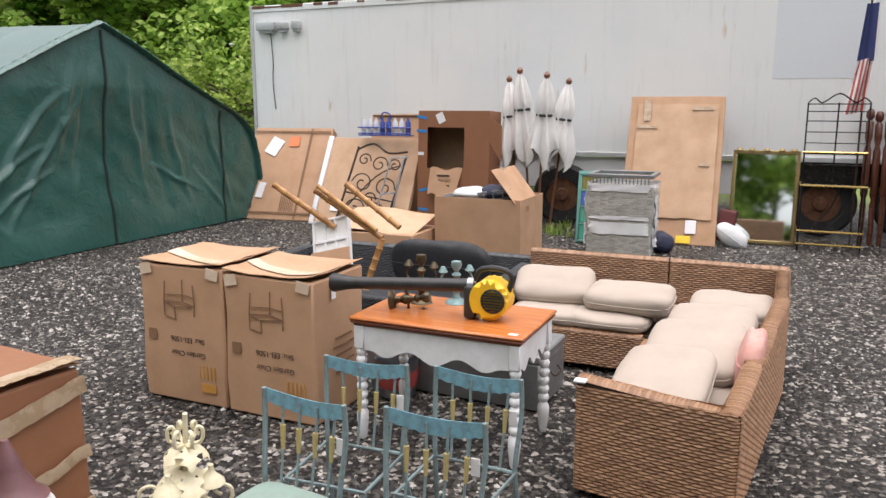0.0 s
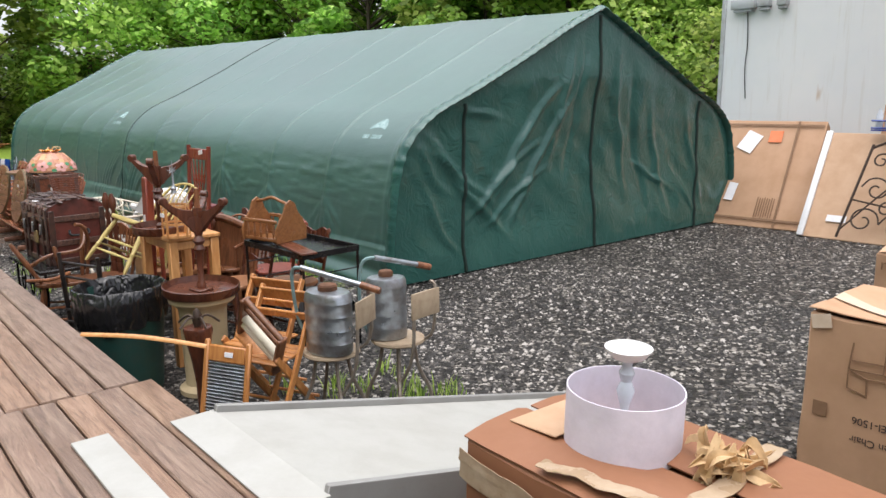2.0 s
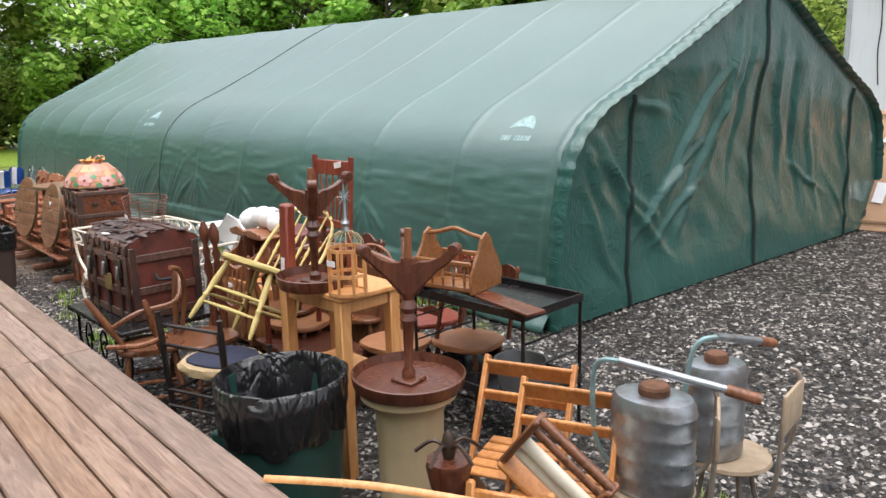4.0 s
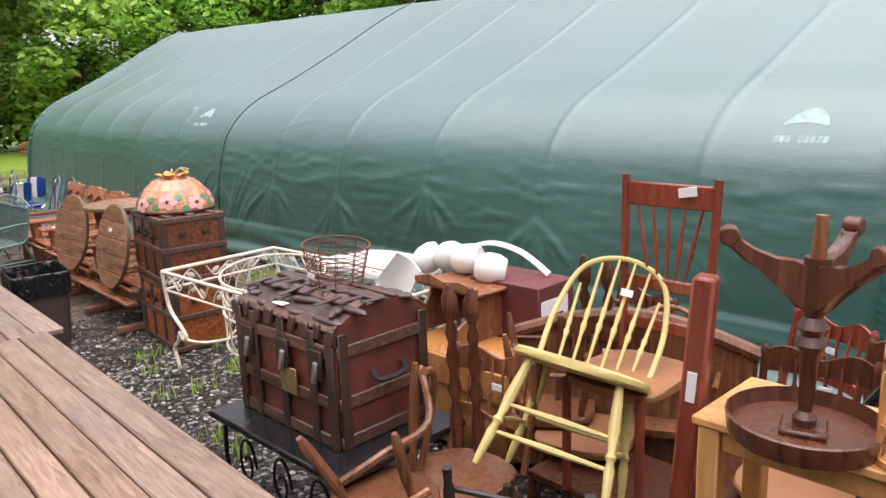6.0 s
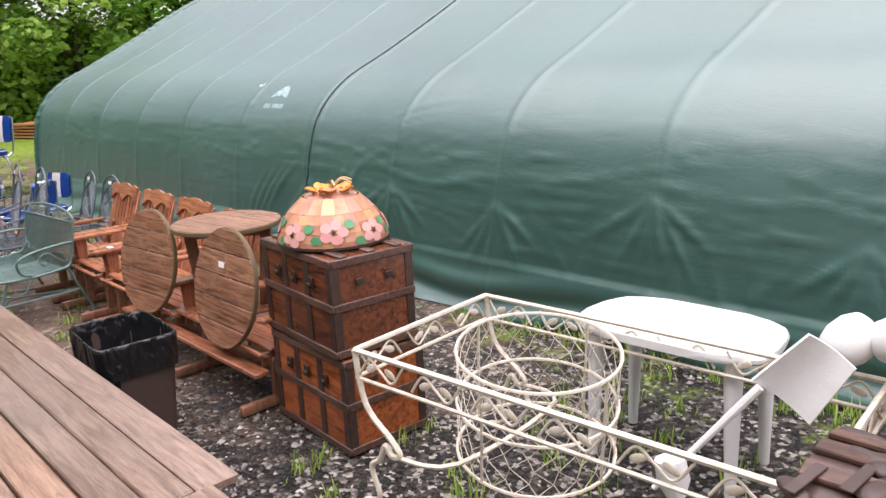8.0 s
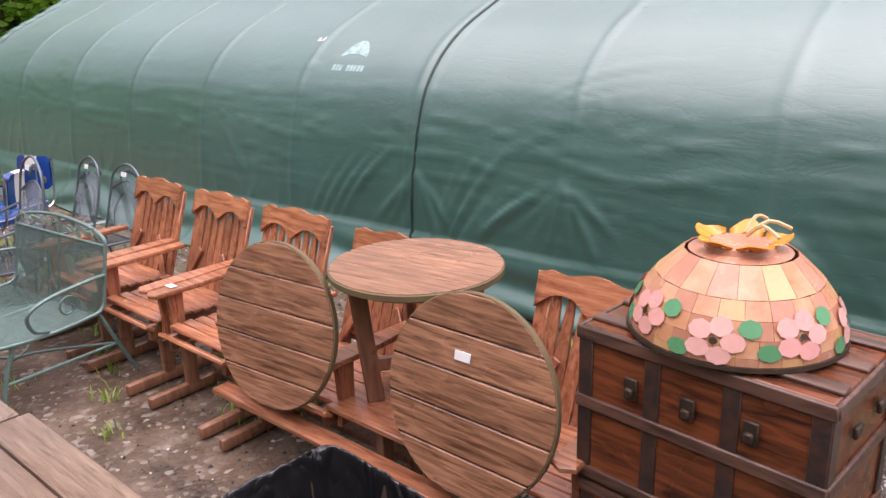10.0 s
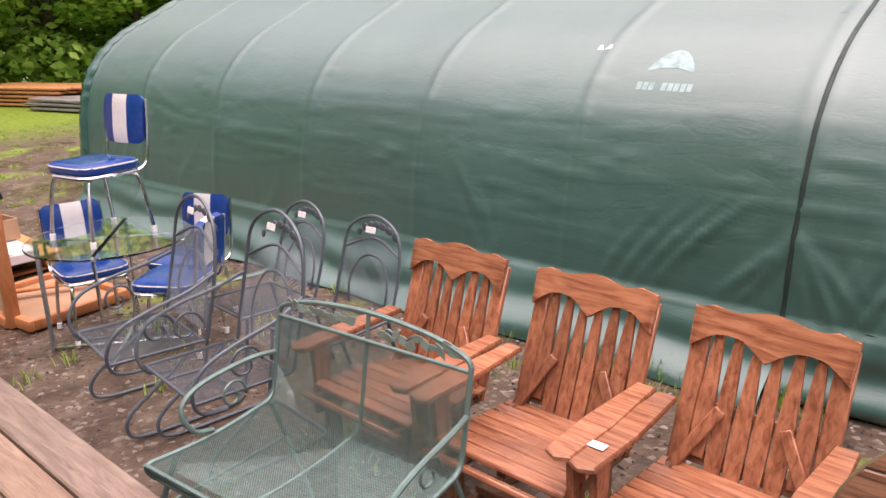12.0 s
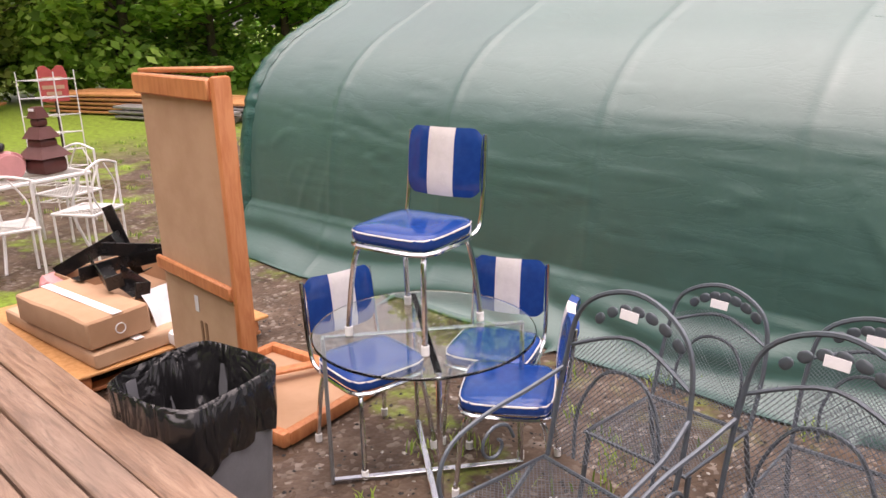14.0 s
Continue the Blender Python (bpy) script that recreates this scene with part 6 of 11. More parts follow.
def far_cartons():
    op = thing("open_carton", "large open brown carton with a lifted flap", "box", pose(-3.38, 9.05, 0))
    sx, sy, h, t = 1.12, 0.9, 0.85, 0.008
    for nm, a in (("front_side", (0, -sy / 2, h / 2, sx, t, h)), ("back_side", (0, sy / 2, h / 2, sx, t, h)), ("end_side", (-sx / 2, 0, h / 2, t, sy, h)), ("end_side", (sx / 2, 0, h / 2, t, sy, h)), ("bottom", (0, 0, 0.008, sx, sy, t))):
        bm = B()
        box(bm, *a, bev=0.002)
        part(nm, bm, CARD, op)
    bm = B()
    box(bm, 0.0, 0.0, 0.22, 0.5, 0.86, 0.006, pose(sx / 2 - 0.08, -0.05, h - 0.02, 0, -38, 0), 0.002, rot=(0, 90, 0))
    part("flap", bm, CARD, op)
    strip(op, "label", sx / 2 - 0.27, -0.3, h + 0.36, 0.06, 0.1, 0.003, PAPER, rot=(0, -38, 0))
    text("printed_words", "rst", 0.13, INK_SOFT, op, pose(sx / 2 + 0.006, -0.2, h - 0.12, 90, 0, 90))
    tray = thing("storage_tray", "grey slatted plastic tray in an open carton", "tray", pose(-3.45, 9.02, 0.78, 0, -8, 3))
    bm = B()
    for y in (-0.32, 0.32):
        box(bm, 0, y, 0.1, 0.9, 0.02, 0.05)
    for x in (-0.45, 0.45):
        box(bm, x, 0, 0.1, 0.02, 0.66, 0.05)
    box(bm, 0, 0, 0.02, 0.9, 0.64, 0.02)
    part("rim", bm, GALV_DARK, tray)
    for i in range(7):
        strip(tray, "slat", -0.36 + i * 0.12, -0.33, 0.06, 0.02, 0.02, 0.08, GALV)
    pad("bag", "navy and white plastic-wrapped bundle in an open carton", -3.2, 8.95, 0.88, 0.5, 0.5, 0.2, (0, 8, 20), NAVY, 21, "bag", "", 2.6)
    pad("bag", "crumpled milky plastic film in an open carton", -3.55, 8.85, 0.88, 0.45, 0.4, 0.16, (0, 0, 10), FILM, 22, "bag", "", 2.4)
    fl = thing("flat_carton", "flat brown carton with a raised pale lid", "box", pose(-4.58, 8.42, 0, 0, 0, 2))
    bm = B()
    dented_box(bm, 1.2, 0.85, 0.44, seed=8)
    part("carton_body", bm, CARD, fl)
    bm = B()
    sheet(bm, lambda u, v: Vector((-0.58 + 1.16 * u, -0.42 + 0.8 * v, 0.45 + 0.17 * v + 0.03 * math.sin(u * 5))), 8, 5, 0.005)
    part("lid", bm, CARD_PALE, fl)
    text("printed_words", "rst", 0.16, INK_SOFT, fl, pose(-0.46, -0.442, 0.33, 90, 0, 0))
    for i in range(2):
        strip(fl, "printed_line", 0.28, -0.443, 0.3 - i * 0.06, 0.4, 0.004, 0.03, INK_SOFT)

    wn = thing("display_carton", "tall red-brown carton with a cut-out window", "box", pose(-4.82, 11.15, 0, -3, 0, 0))
    w, h, d = 1.22, 1.88, 0.5
    wx0, wx1, wz0, wz1 = -0.45, 0.19, 0.97, 1.62
    for nm, a in (("front_side", (-w / 2, wx0, 0, h)), ("front_side", (wx1, w / 2, 0, h)), ("front_side", (wx0, wx1, 0, wz0)), ("front_side", (wx0, wx1, wz1, h))):
        bm = B()
        box(bm, (a[0] + a[1]) / 2, 0, (a[2] + a[3]) / 2, a[1] - a[0], 0.01, a[3] - a[2], bev=0.001)
        part(nm, bm, CARD_RED, wn)
    for nm, a in (("end_side", (-w / 2, d / 2, h / 2, 0.01, d, h)), ("end_side", (w / 2, d / 2, h / 2, 0.01, d, h)), ("back_side", (0, d, h / 2, w, 0.01, h)), ("top", (0, d / 2, h, w, d, 0.01))):
        bm = B()
        box(bm, *a, bev=0.001)
        part(nm, bm, CARD_RED if nm != "back_side" else CARD_INSIDE, wn)
    bm = B()
    sheet(bm, lambda u, v: Vector((wx0 + 0.07 + (0.55) * u * (1 - 0.15 * v), -0.02 - 0.1 * v - 0.03 * math.sin(u * 4), wz0 - 0.42 * v + 0.03 * math.sin(u * 9))), 8, 6, 0.006)
    part("hanging_flap", bm, CARD, wn)
    for dz in (0.0, 0.16):
        strip(wn, "printed_mark", -0.12, -0.1, 0.86 - dz, 0.22, 0.005, 0.03, INK)
    text("printed_words", "FRAGILE", 0.06, INK, wn, pose(-0.1, -0.1, 0.78, 90, 0, 0))
    bm = B()
    sheet(bm, lambda u, v: Vector((w / 2 + 0.22 * u, -0.05 * u, 1.78 - 0.42 * u * (0.3 + 0.5 * v) - 0.35 * v)), 5, 5, 0.006)
    part("torn_flap", bm, CARD_RED, wn)
    for x, z, r in ((-0.55, 1.78, 10), (-0.55, 1.56, 4), (-0.5, 0.62, -14), (-0.5, 0.3, 6)):
        strip(wn, "blue_tape", x, -0.008, z, 0.18, 0.004, 0.045, BLUE_TAPE, "blue tape", rot=(0, r, 0))
    strip(wn, "label", -0.22, -0.012, 1.77, 0.13, 0.004, 0.16, PAPER, "white paper label", rot=(0, -25, 0))
    strip(wn, "label", -0.56, -0.01, 1.2, 0.1, 0.004, 0.05, PAPER)

    def lean(name, label, x0, x1, yb, yt, h, thick, mat, seed, slope=0.0):
        """A flat case leaning back on what stands behind it."""
        root = thing(name, label, "box", pose((x0 + x1) / 2, yb, 0.0, -math.degrees(math.atan2(yt - yb, h)), 0, slope))
        bm = B()
        dented_box(bm, x1 - x0, thick, math.hypot(h, yt - yb), pose(0, thick / 2, 0), seed, 0.012, 0.008)
        part("carton_body", bm, mat, root)
        return root

    c1 = lean("flat_carton", "wide flat brown carton leaning beside the tent", -8.86, -7.32, 10.88, 11.8, 1.56, 0.2, CARD, 31, 8)
    strip(c1, "label", -0.3, -0.022, 1.42, 0.26, 0.004, 0.34, PAPER, "white paper label", rot=(0, 24, 0))
    strip(c1, "sticker", 0.08, -0.024, 1.52, 0.2, 0.004, 0.2, ORANGE, "orange sticker")
    strip(c1, "label", -0.38, -0.024, 0.55, 0.14, 0.004, 0.3, PAPER, "white paper label", rot=(0, 6, 0))
    strip(c1, "strap", 0.38, -0.028, 0.9, 0.035, 0.006, 1.78, INK_SOFT, "dark binding strap")
    strip(c1, "strap", 0.0, -0.028, 1.72, 1.5, 0.006, 0.035, INK_SOFT, "dark binding strap")
    strip(c1, "strap", 0.0, -0.028, 0.12, 1.5, 0.006, 0.035, INK_SOFT, "dark binding strap")
    for i in range(2):
        strip(c1, "printed_mark", -0.62 + i * 0.1, -0.022, 0.24, 0.05, 0.004, 0.1, INK)
    for i in range(8):
        strip(c1, "printed_line", 0.06 + i * 0.035, -0.02, 0.32, 0.014, 0.004, 0.34 - 0.02 * (i % 3), INK_SOFT)
    bg = lean("flat_carton", "tall worn brown carton leaning against the trailer", -2.16, -0.80, 11.2, 12.15, 2.1, 0.12, CARD, 33, 3)
    bm = B()
    sheet(bm, lambda u, v: Vector((-0.56 + 1.16 * u, -0.035 - 0.012 * noise.noise(Vector((u * 3, v * 6, 2))), 0.38 + 1.78 * v + 0.03 * noise.noise(Vector((u * 5, v, 0))))), 14, 20, 0.008)
    part("outer_sheet", bm, CARD_PALE, bg, "paler outer cardboard sheet")
    for x, z, sx, sz in ((-0.42, 2.05, 0.1, 0.34), (0.38, 2.08, 0.3, 0.05), (0.45, 1.2, 0.14, 0.05), (-0.4, 1.78, 0.3, 0.04)):
        strip(bg, "tape", x, -0.055, z, sx, 0.004, sz, TAPE)
    strip(bg, "label", 0.33, -0.03, 0.26, 0.15, 0.004, 0.2, PAPER, "white shipping label")
    strip(bg, "sticker", 0.24, -0.03, 0.07, 0.2, 0.004, 0.11, YELLOW_STICK, "yellow sticker")
    pl = lean("flat_carton", "flat carton in clear wrap leaning on the trailer", -7.2, -5.5, 10.75, 11.6, 1.42, 0.1, CARD_PALE, 35, 4)
    strip(pl, "white_edge", -0.84, -0.02, 0.83, 0.09, 0.05, 1.66, FILM)
    strip(pl, "label", -0.42, -0.025, 0.3, 0.26, 0.004, 0.1, PAPER)
    pl2 = lean("flat_carton", "brown carton standing behind others at the trailer", -6.75, -5.4, 11.75, 12.1, 1.82, 0.2, CARD, 36)
    strip(pl2, "dark_edge", 0.0, -0.02, 1.82, 1.3, 0.03, 0.03, INK_SOFT)


def iron_headboard():
    root = thing("iron_headboard", "dark scrolled wrought-iron headboard leaning on cartons", "headboard", pose(-6.2, 10.6, 0.0, -24, 9, 4))
    def bar(pts, r=0.014, k=5):
        bm = B()
        tube(bm, pts, r, 6, k=k)
        part("iron_bar", bm, IRON, root)
    bar([(-0.45, 0, 0.0), (-0.45, 0, 1.35)], 0.02, 0)
    bar([(0.42, 0, 0.0), (0.42, 0, 1.35)], 0.02, 0)
    bar([(-0.45, 0, 1.3), (-0.2, 0, 1.45), (0.1, 0, 1.34), (0.42, 0, 1.42)], 0.018)
    for cx, cz, s, r in ((-0.22, 0.3, 1, 0.2), (0.18, 0.3, -1, 0.2), (-0.2, 0.75, -1, 0.19), (0.2, 0.75, 1, 0.19), (0, 1.12, 1, 0.15), (-0.28, 1.15, 1, 0.12), (0.27, 1.15, -1, 0.12), (0, 0.52, 1, 0.12)):
        bar([(cx + s * r * (1 - i / 14) * math.cos(i * 0.75), 0, cz + r * (1 - i / 14) * math.sin(i * 0.75)) for i in range(12)], 0.012, 3)
    bar([(-0.45, 0, 0.55), (0.42, 0, 0.55)], 0.012, 0)
    bar([(-0.45, 0, 0.1), (0.0, 0, 0.9), (0.42, 0, 1.2)], 0.012)
    st = thing("metal_easel", "thin silver folding stand leaning on a headboard", "stand", pose(-5.72, 10.45, 0, -18, 0, 0))
    for a, b in (((-0.2, 0, 0), (0.0, 0, 1.2)), ((0.12, 0, 0), (0.22, 0, 1.2)), ((0.0, 0, 1.2), (0.3, 0, 1.22)), ((-0.1, 0, 0.6), (0.17, 0, 0.65))):
        bm = B()
        rod(bm, a, b, 0.014, n=7)
        part("tube", bm, GALV, st)
    rk = thing("bottle_rack", "wire rack of blue and clear bottles on a carton", "bottles", pose(-6.15, 11.45, 1.48))
    for i in range(8):
        bm = B()
        lathe(bm, [(0.04, 0), (0.045, 0.02), (0.045, 0.2), (0.02, 0.25), (0.018, 0.28)], 12, pose(-0.42 + i * 0.12, 0, 0))
        part("bottle", bm, BLUE_GLASS if i in (3, 4, 7) else CLEAR_BOTTLE, rk)
    bm = B()
    tube(bm, [(-0.5, -0.06, 0.12), (0.5, -0.06, 0.12)], 0.012, 6)
    tube(bm, [(-0.5, -0.06, 0.02), (0.5, -0.06, 0.02)], 0.012, 6)
    tube(bm, [(-0.1, 0, 0.25), (-0.05, 0, 0.36), (0.08, 0, 0.34), (0.1, 0, 0.25)], 0.014, 6, k=4)
    box(bm, 0, 0, -0.01, 1.0, 0.14, 0.02)
    part("rack", bm, BLUE_GLASS, rk)


def umbrella(x, y, h, lean_x, seed):
    root = thing("patio_umbrella", "closed white canvas patio umbrella leaning on the trailer", "umbrella", pose(x, y, 0, -6, lean_x, seed * 70), "closed patio umbrellas")
    bm = B()
    rod(bm, (0, 0, 0), (0, 0, h), 0.019, n=10)
    part("pole", bm, WOOD_POLE, root)
    bm = B()
    lathe(bm, [(0.02, h), (0.045, h + 0.02), (0.05, h + 0.06), (0.02, h + 0.1), (0.001, h + 0.11)], 12)
    part("finial", bm, WOOD_POLE, root)
    bm = B()
    zs = [h, h - 0.1, h - 0.32, h - 0.5, h - 0.55, h - 0.78, h - 1.05, h - 1.22]
    rs = [0.03, 0.07, 0.115, 0.125, 0.105, 0.15, 0.21, 0.18]
    n = 40
    rings = []
    for z, r in zip(zs, rs):
        ring = []
        for i in range(n):
            a = math.tau * i / n
            rr = r * (1 + 0.3 * math.sin(6 * a + seed + z * 0.8) + 0.12 * noise.noise(Vector((math.cos(a) * 2, math.sin(a) * 2, z * 3 + seed))))
            ring.append(bm.verts.new((rr * math.cos(a), rr * math.sin(a), z + (0.16 * math.sin(3 * a + seed * 2) if z == zs[-1] else 0))))
        rings.append(ring)
    ring_faces(bm, rings, cap=False)
    part("canopy", bm, CLOTH_WHITE, root, smooth=60)
    bm = B()
    lathe(bm, [(0.128, h - 0.57), (0.135, h - 0.55), (0.128, h - 0.53)], 20, cap=False)
    part("tie", bm, BLACK_PLASTIC, root)


def trailer_extras():
    for x, lean, h in ((1.07, 8, 1.93), (1.19, 9, 1.9), (1.31, 8, 1.95)):
        p = thing("bed_post", "dark reddish turned bed post leaning on the trailer", "bed post", pose(x, 12.2, 0.0, -lean, 0, 0), "bed posts against the trailer")
        bm = B()
        rod(bm, (0, 0, 0), (0, 0, h), 0.045, n=12, prof=[(0, 0.032), (0.3, 0.04), (0.34, 0.028), (0.38, 0.05), (0.7, 0.05), (0.74, 0.03), (0.8, 0.048), (0.9, 0.05), (0.92, 0.026), (0.94, 0.055), (0.98, 0.055), (1, 0.03)])
        part("post", bm, MAHOG, p)
    b = thing("bucket", "galvanised bucket with a red painted band under a table", "bucket", pose(-2.4, 4.55, 0.0))
    bm = B()
    lathe(bm, [(0.16, 0), (0.165, 0.02), (0.19, 0.3), (0.196, 0.305), (0.186, 0.3), (0.158, 0.015), (0.001, 0.012)], 32)
    body = part("pail_body", bm, GALV, b)
    bm = B()
    lathe(bm, [(0.174, 0.1), (0.1785, 0.15), (0.181, 0.18), (0.178, 0.18), (0.171, 0.1)], 32, cap=False)
    part("red_band", bm, FLAG_RED, body, "red painted band")
    bm = B()
    tube(bm, [(-0.19, 0, 0.29), (-0.16, -0.1, 0.26), (0, -0.19, 0.22), (0.16, -0.1, 0.26), (0.19, 0, 0.29)], 0.005, 5, k=5)
    part("bail_handle", bm, RUST, b)


WOOD_POLE = wood("reddish_pole_wood", (0.16, 0.06, 0.03), (0.28, 0.12, 0.06), 0.4, "z")


def trailer_row():
    for x, y, h, l, s in ((-3.9, 11.75, 2.34, 1, 1), (-3.72, 11.9, 2.46, 0, 2), (-3.56, 11.72, 2.38, -1, 3), (-3.4, 11.86, 2.3, -2, 4)):
        umbrella(x, y, h, l, s)
    mr = thing("wall_mirror", "rain-spotted mirror in a carved antique gold frame", "mirror", pose(-0.23, 11.72, 0.0, -6, 0, 0))
    w, h = 0.88, 1.34
    bm = B()
    box(bm, 0, 0, h / 2, w - 0.1, 0.012, h - 0.1, bev=0.001)
    part("mirror_glass", bm, MIRROR, mr)
    for a in ((0, -0.01, 0.03, w, 0.04, 0.06), (0, -0.01, h - 0.03, w, 0.04, 0.06), (-w / 2 + 0.02, -0.01, h / 2, 0.05, 0.04, h), (w / 2 - 0.02, -0.01, h / 2, 0.05, 0.04, h)):
        strip(mr, "frame_side", *a, GOLD)
    bm = B()
    for x in (-0.36, -0.2, 0, 0.2, 0.36):
        lathe(bm, [(0.05, 0), (0.03, 0.03), (0.001, 0.045)], 10, pose(x, -0.01, h - 0.005))
    part("carved_crest", bm, GOLD, mr)
    rk = thing("bakers_rack", "black iron bakers rack with brass shelf rails", "rack", pose(0.63, 11.8, 0))
    def bar(a, r=0.011, k=0, mat=BLACK):
        bm = B()
        tube(bm, a, r, 6, k=k)
        part("bar", bm, mat, rk)
    for x in (-0.38, 0.38):
        bar([(x, 0, 0), (x, 0.05, 2.0)])
        bar([(x, -0.4, 0), (x, -0.4, 0.95)])
    bar([(0, 0.05, 0.9), (0, 0.05, 2.0)])
    for z in (1.15, 1.3, 1.45, 1.6, 1.75, 1.88, 1.98):
        bar([(-0.38, 0.05, z), (0.38, 0.05, z)], 0.008)
    bar([(-0.38, 0.05, 2.0), (-0.3, 0.05, 2.06), (-0.2, 0.05, 2.0), (0, 0.05, 2.12), (0.2, 0.05, 2.0), (0.3, 0.05, 2.06), (0.38, 0.05, 2.0)], 0.01, 5)
    for z in (0.1, 0.28, 0.9):
        bar([(-0.4, 0, z), (-0.4, -0.4, z), (0.4, -0.4, z), (0.4, 0, z)], 0.018, 0, BRASS)
        bm = B()
        for i in range(10):
            box(bm, -0.36 + i * 0.08, -0.2, z - 0.01, 0.008, 0.4, 0.008, bev=0)
        part("wire_shelf", bm, BLACK, rk)
    bar([(-0.4, 0.03, 1.32), (0.4, 0.03, 1.32)], 0.016, 0, BRASS)
    for x in (0.0, 0.2):
        bar([(x - 0.2, -0.02, 0.3), (x, -0.02, 0.55), (x + 0.1, -0.02, 0.85)], 0.01, 4)
    fl = thing("flag", "faded striped flag hanging from a thin pole", "flag", pose(0.92, 11.9, 0))
    bm = B()
    rod(bm, (0.0, 0, 0), (0, 0.2, 3.5), 0.014, n=7)
    part("pole", bm, IRON, fl)
    for i in range(9):
        bm = B()
        u0, u1 = i / 9, (i + 1) / 9
        def stripe(u, v):
            t = u0 + (u1 - u0) * u
            sway = 0.07 * math.sin(v * 3 + t * 9)
            return Vector((-0.13 - 0.12 * v + 0.26 * t * (0.7 + 0.3 * v) + 0.02, 0.05 + sway, 2.55 - 0.72 * v + 0.05 * t))
        sheet(bm, stripe, 2, 8, 0.004)
        part("stripe", bm, FLAG_RED if i % 2 else CLOTH_WHITE, fl)
    bm = B()
    sheet(bm, lambda u, v: Vector((-0.06 + 0.14 * u - 0.06 * v + 0.06 * v * u, 0.09 + 0.05 * math.sin(u * 5), 3.3 - 0.75 * v)), 5, 8, 0.004)
    part("star_field", bm, FLAG_BLUE, fl)
    gr = thing("pane_screen", "teal wooden frame with coloured glass panes", "screen", pose(-2.46, 10.85, 0, -12, 0, 4))
    for a in ((-0.23, 0, 0.5, 0.05, 0.04, 1.02), (0.22, 0, 0.5, 0.05, 0.04, 1.02), (0, 0, 1.0, 0.5, 0.05, 0.05), (0, 0, 0.02, 0.5, 0.04, 0.04), (0, 0, 0.27, 0.44, 0.03, 0.03), (0, 0, 0.52, 0.44, 0.03, 0.03), (0, 0, 0.76, 0.44, 0.03, 0.03)):
        strip(gr, "frame_bar", *a, TEAL)
    for z, mt in ((0.15, GREEN_PANE), (0.4, GREEN_PANE), (0.64, BLUE_PANE), (0.88, OLIVE)):
        strip(gr, "pane", 0.0, 0.005, z, 0.4, 0.01, 0.21, mt)
    strip(gr, "top_board", 0.02, 0.14, 1.03, 0.56, 0.3, 0.03, TEAL)
    stk = thing("stacked_wicker_bases", "stack of grey wicker bases in torn plastic wrap", "furniture", pose(-1.95, 10.4, 0, 0, 0, 2))
    for i, (z, w, d) in enumerate(((0.0, 0.84, 0.7), (0.46, 0.86, 0.7))):
        bm = B()
        box(bm, 0, 0, z + 0.23, w - 0.02, d - 0.02, 0.45)
        ob = part("wicker_case", bm, WICKER_DARKER, stk)
        bm = B()
        for o, u in (((-w / 2, -d / 2, z), (1, 0, 0)), ((w / 2, -d / 2, z), (0, 1, 0)), ((-w / 2, d / 2, z), (0, -1, 0))):
            weave(bm, o, u, (0, 0, 1), w if u[0] else d, 0.46, 0.07, 0.022)
        part("weave", bm, WICKER_GREY, ob, kind="stuff")
    bm = B()
    for x in range(16):
        box(bm, -0.36 + x * 0.048, -0.3, 0.985, 0.012, 0.02, 0.12, bev=0)
    for a in ((0, -0.33, 1.05, 0.86, 0.05, 0.05), (0, 0.33, 1.05, 0.86, 0.05, 0.05), (-0.4, 0, 1.05, 0.06, 0.7, 0.05), (0.4, 0, 1.05, 0.06, 0.7, 0.05)):
        box(bm, *a)
    part("slatted_rim", bm, GALV_DARK, stk)
    for k, (z, h) in enumerate(((0.36, 0.16), (0.5, 0.05), (0.9, 0.1))):
        bm = B()
        n = 60
        def wrap(u, v):
            a = math.tau * u
            c, s = math.cos(a), math.sin(a)
            q = (abs(c) ** 8 + abs(s) ** 8) ** (-1 / 8)
            d = 0.012 + 0.025 * abs(noise.noise(Vector((c * 4, s * 4, v * 3 + k))))
            return Vector((c * q * (0.43 + d), s * q * (0.355 + d), z + h * (v - 0.5) + 0.02 * noise.noise(Vector((c * 3, s * 3, k)))))
        sheet(bm, wrap, n, 4)
        part("wrap_film", bm, FILM, stk, "torn milky plastic wrap")
    for i in range(5):
        bm = B()
        x = (-0.44, 0.44, 0.46, -0.46, 0.45)[i]
        sheet(bm, lambda u, v: Vector((x + 0.06 * noise.noise(Vector((u * 3, v * 5, i))), -0.34 + 0.12 * u + 0.02 * i, 0.12 + 0.7 * v)), 4, 8)
        part("wrap_film", bm, FILM, stk)
    pad("bag", "white and clear plastic bag slumped by a mirror", -0.6, 11.4, 0.14, 0.5, 0.25, 0.3, (0, 35, 0), FILM, 24, "bag", "", 2.2)
    pad("bag", "navy bundle with white plastic on the gravel", -1.45, 10.55, 0.13, 0.35, 0.35, 0.28, (0, 20, 0), NAVY, 25, "bag", "", 2.4)
    mb = thing("maroon_case", "small maroon case standing by a mirror", "case", pose(-0.75, 11.45, 0.0, 0, 10, 6))
    strip(mb, "case_body", 0, 0, 0.28, 0.22, 0.1, 0.46, MAROON)
    mb2 = thing("rust_cabinet", "dark rust-brown wooden cabinet against the trailer", "cabinet", pose(1.95, 11.7, 0))
    bm = B()
    box(bm, 0, 0, 0.9, 1.1, 0.5, 1.8, bev=0.02)
    part("cabinet_body", bm, MAROON, mb2)
    for x in (-0.5, -0.25, 0.0, 0.25, 0.5):
        bm = B()
        rod(bm, (x, -0.28, 0), (x, -0.28, 1.9), 0.025, n=10)
        part("turned_post", bm, WOOD_POLE, mb2)


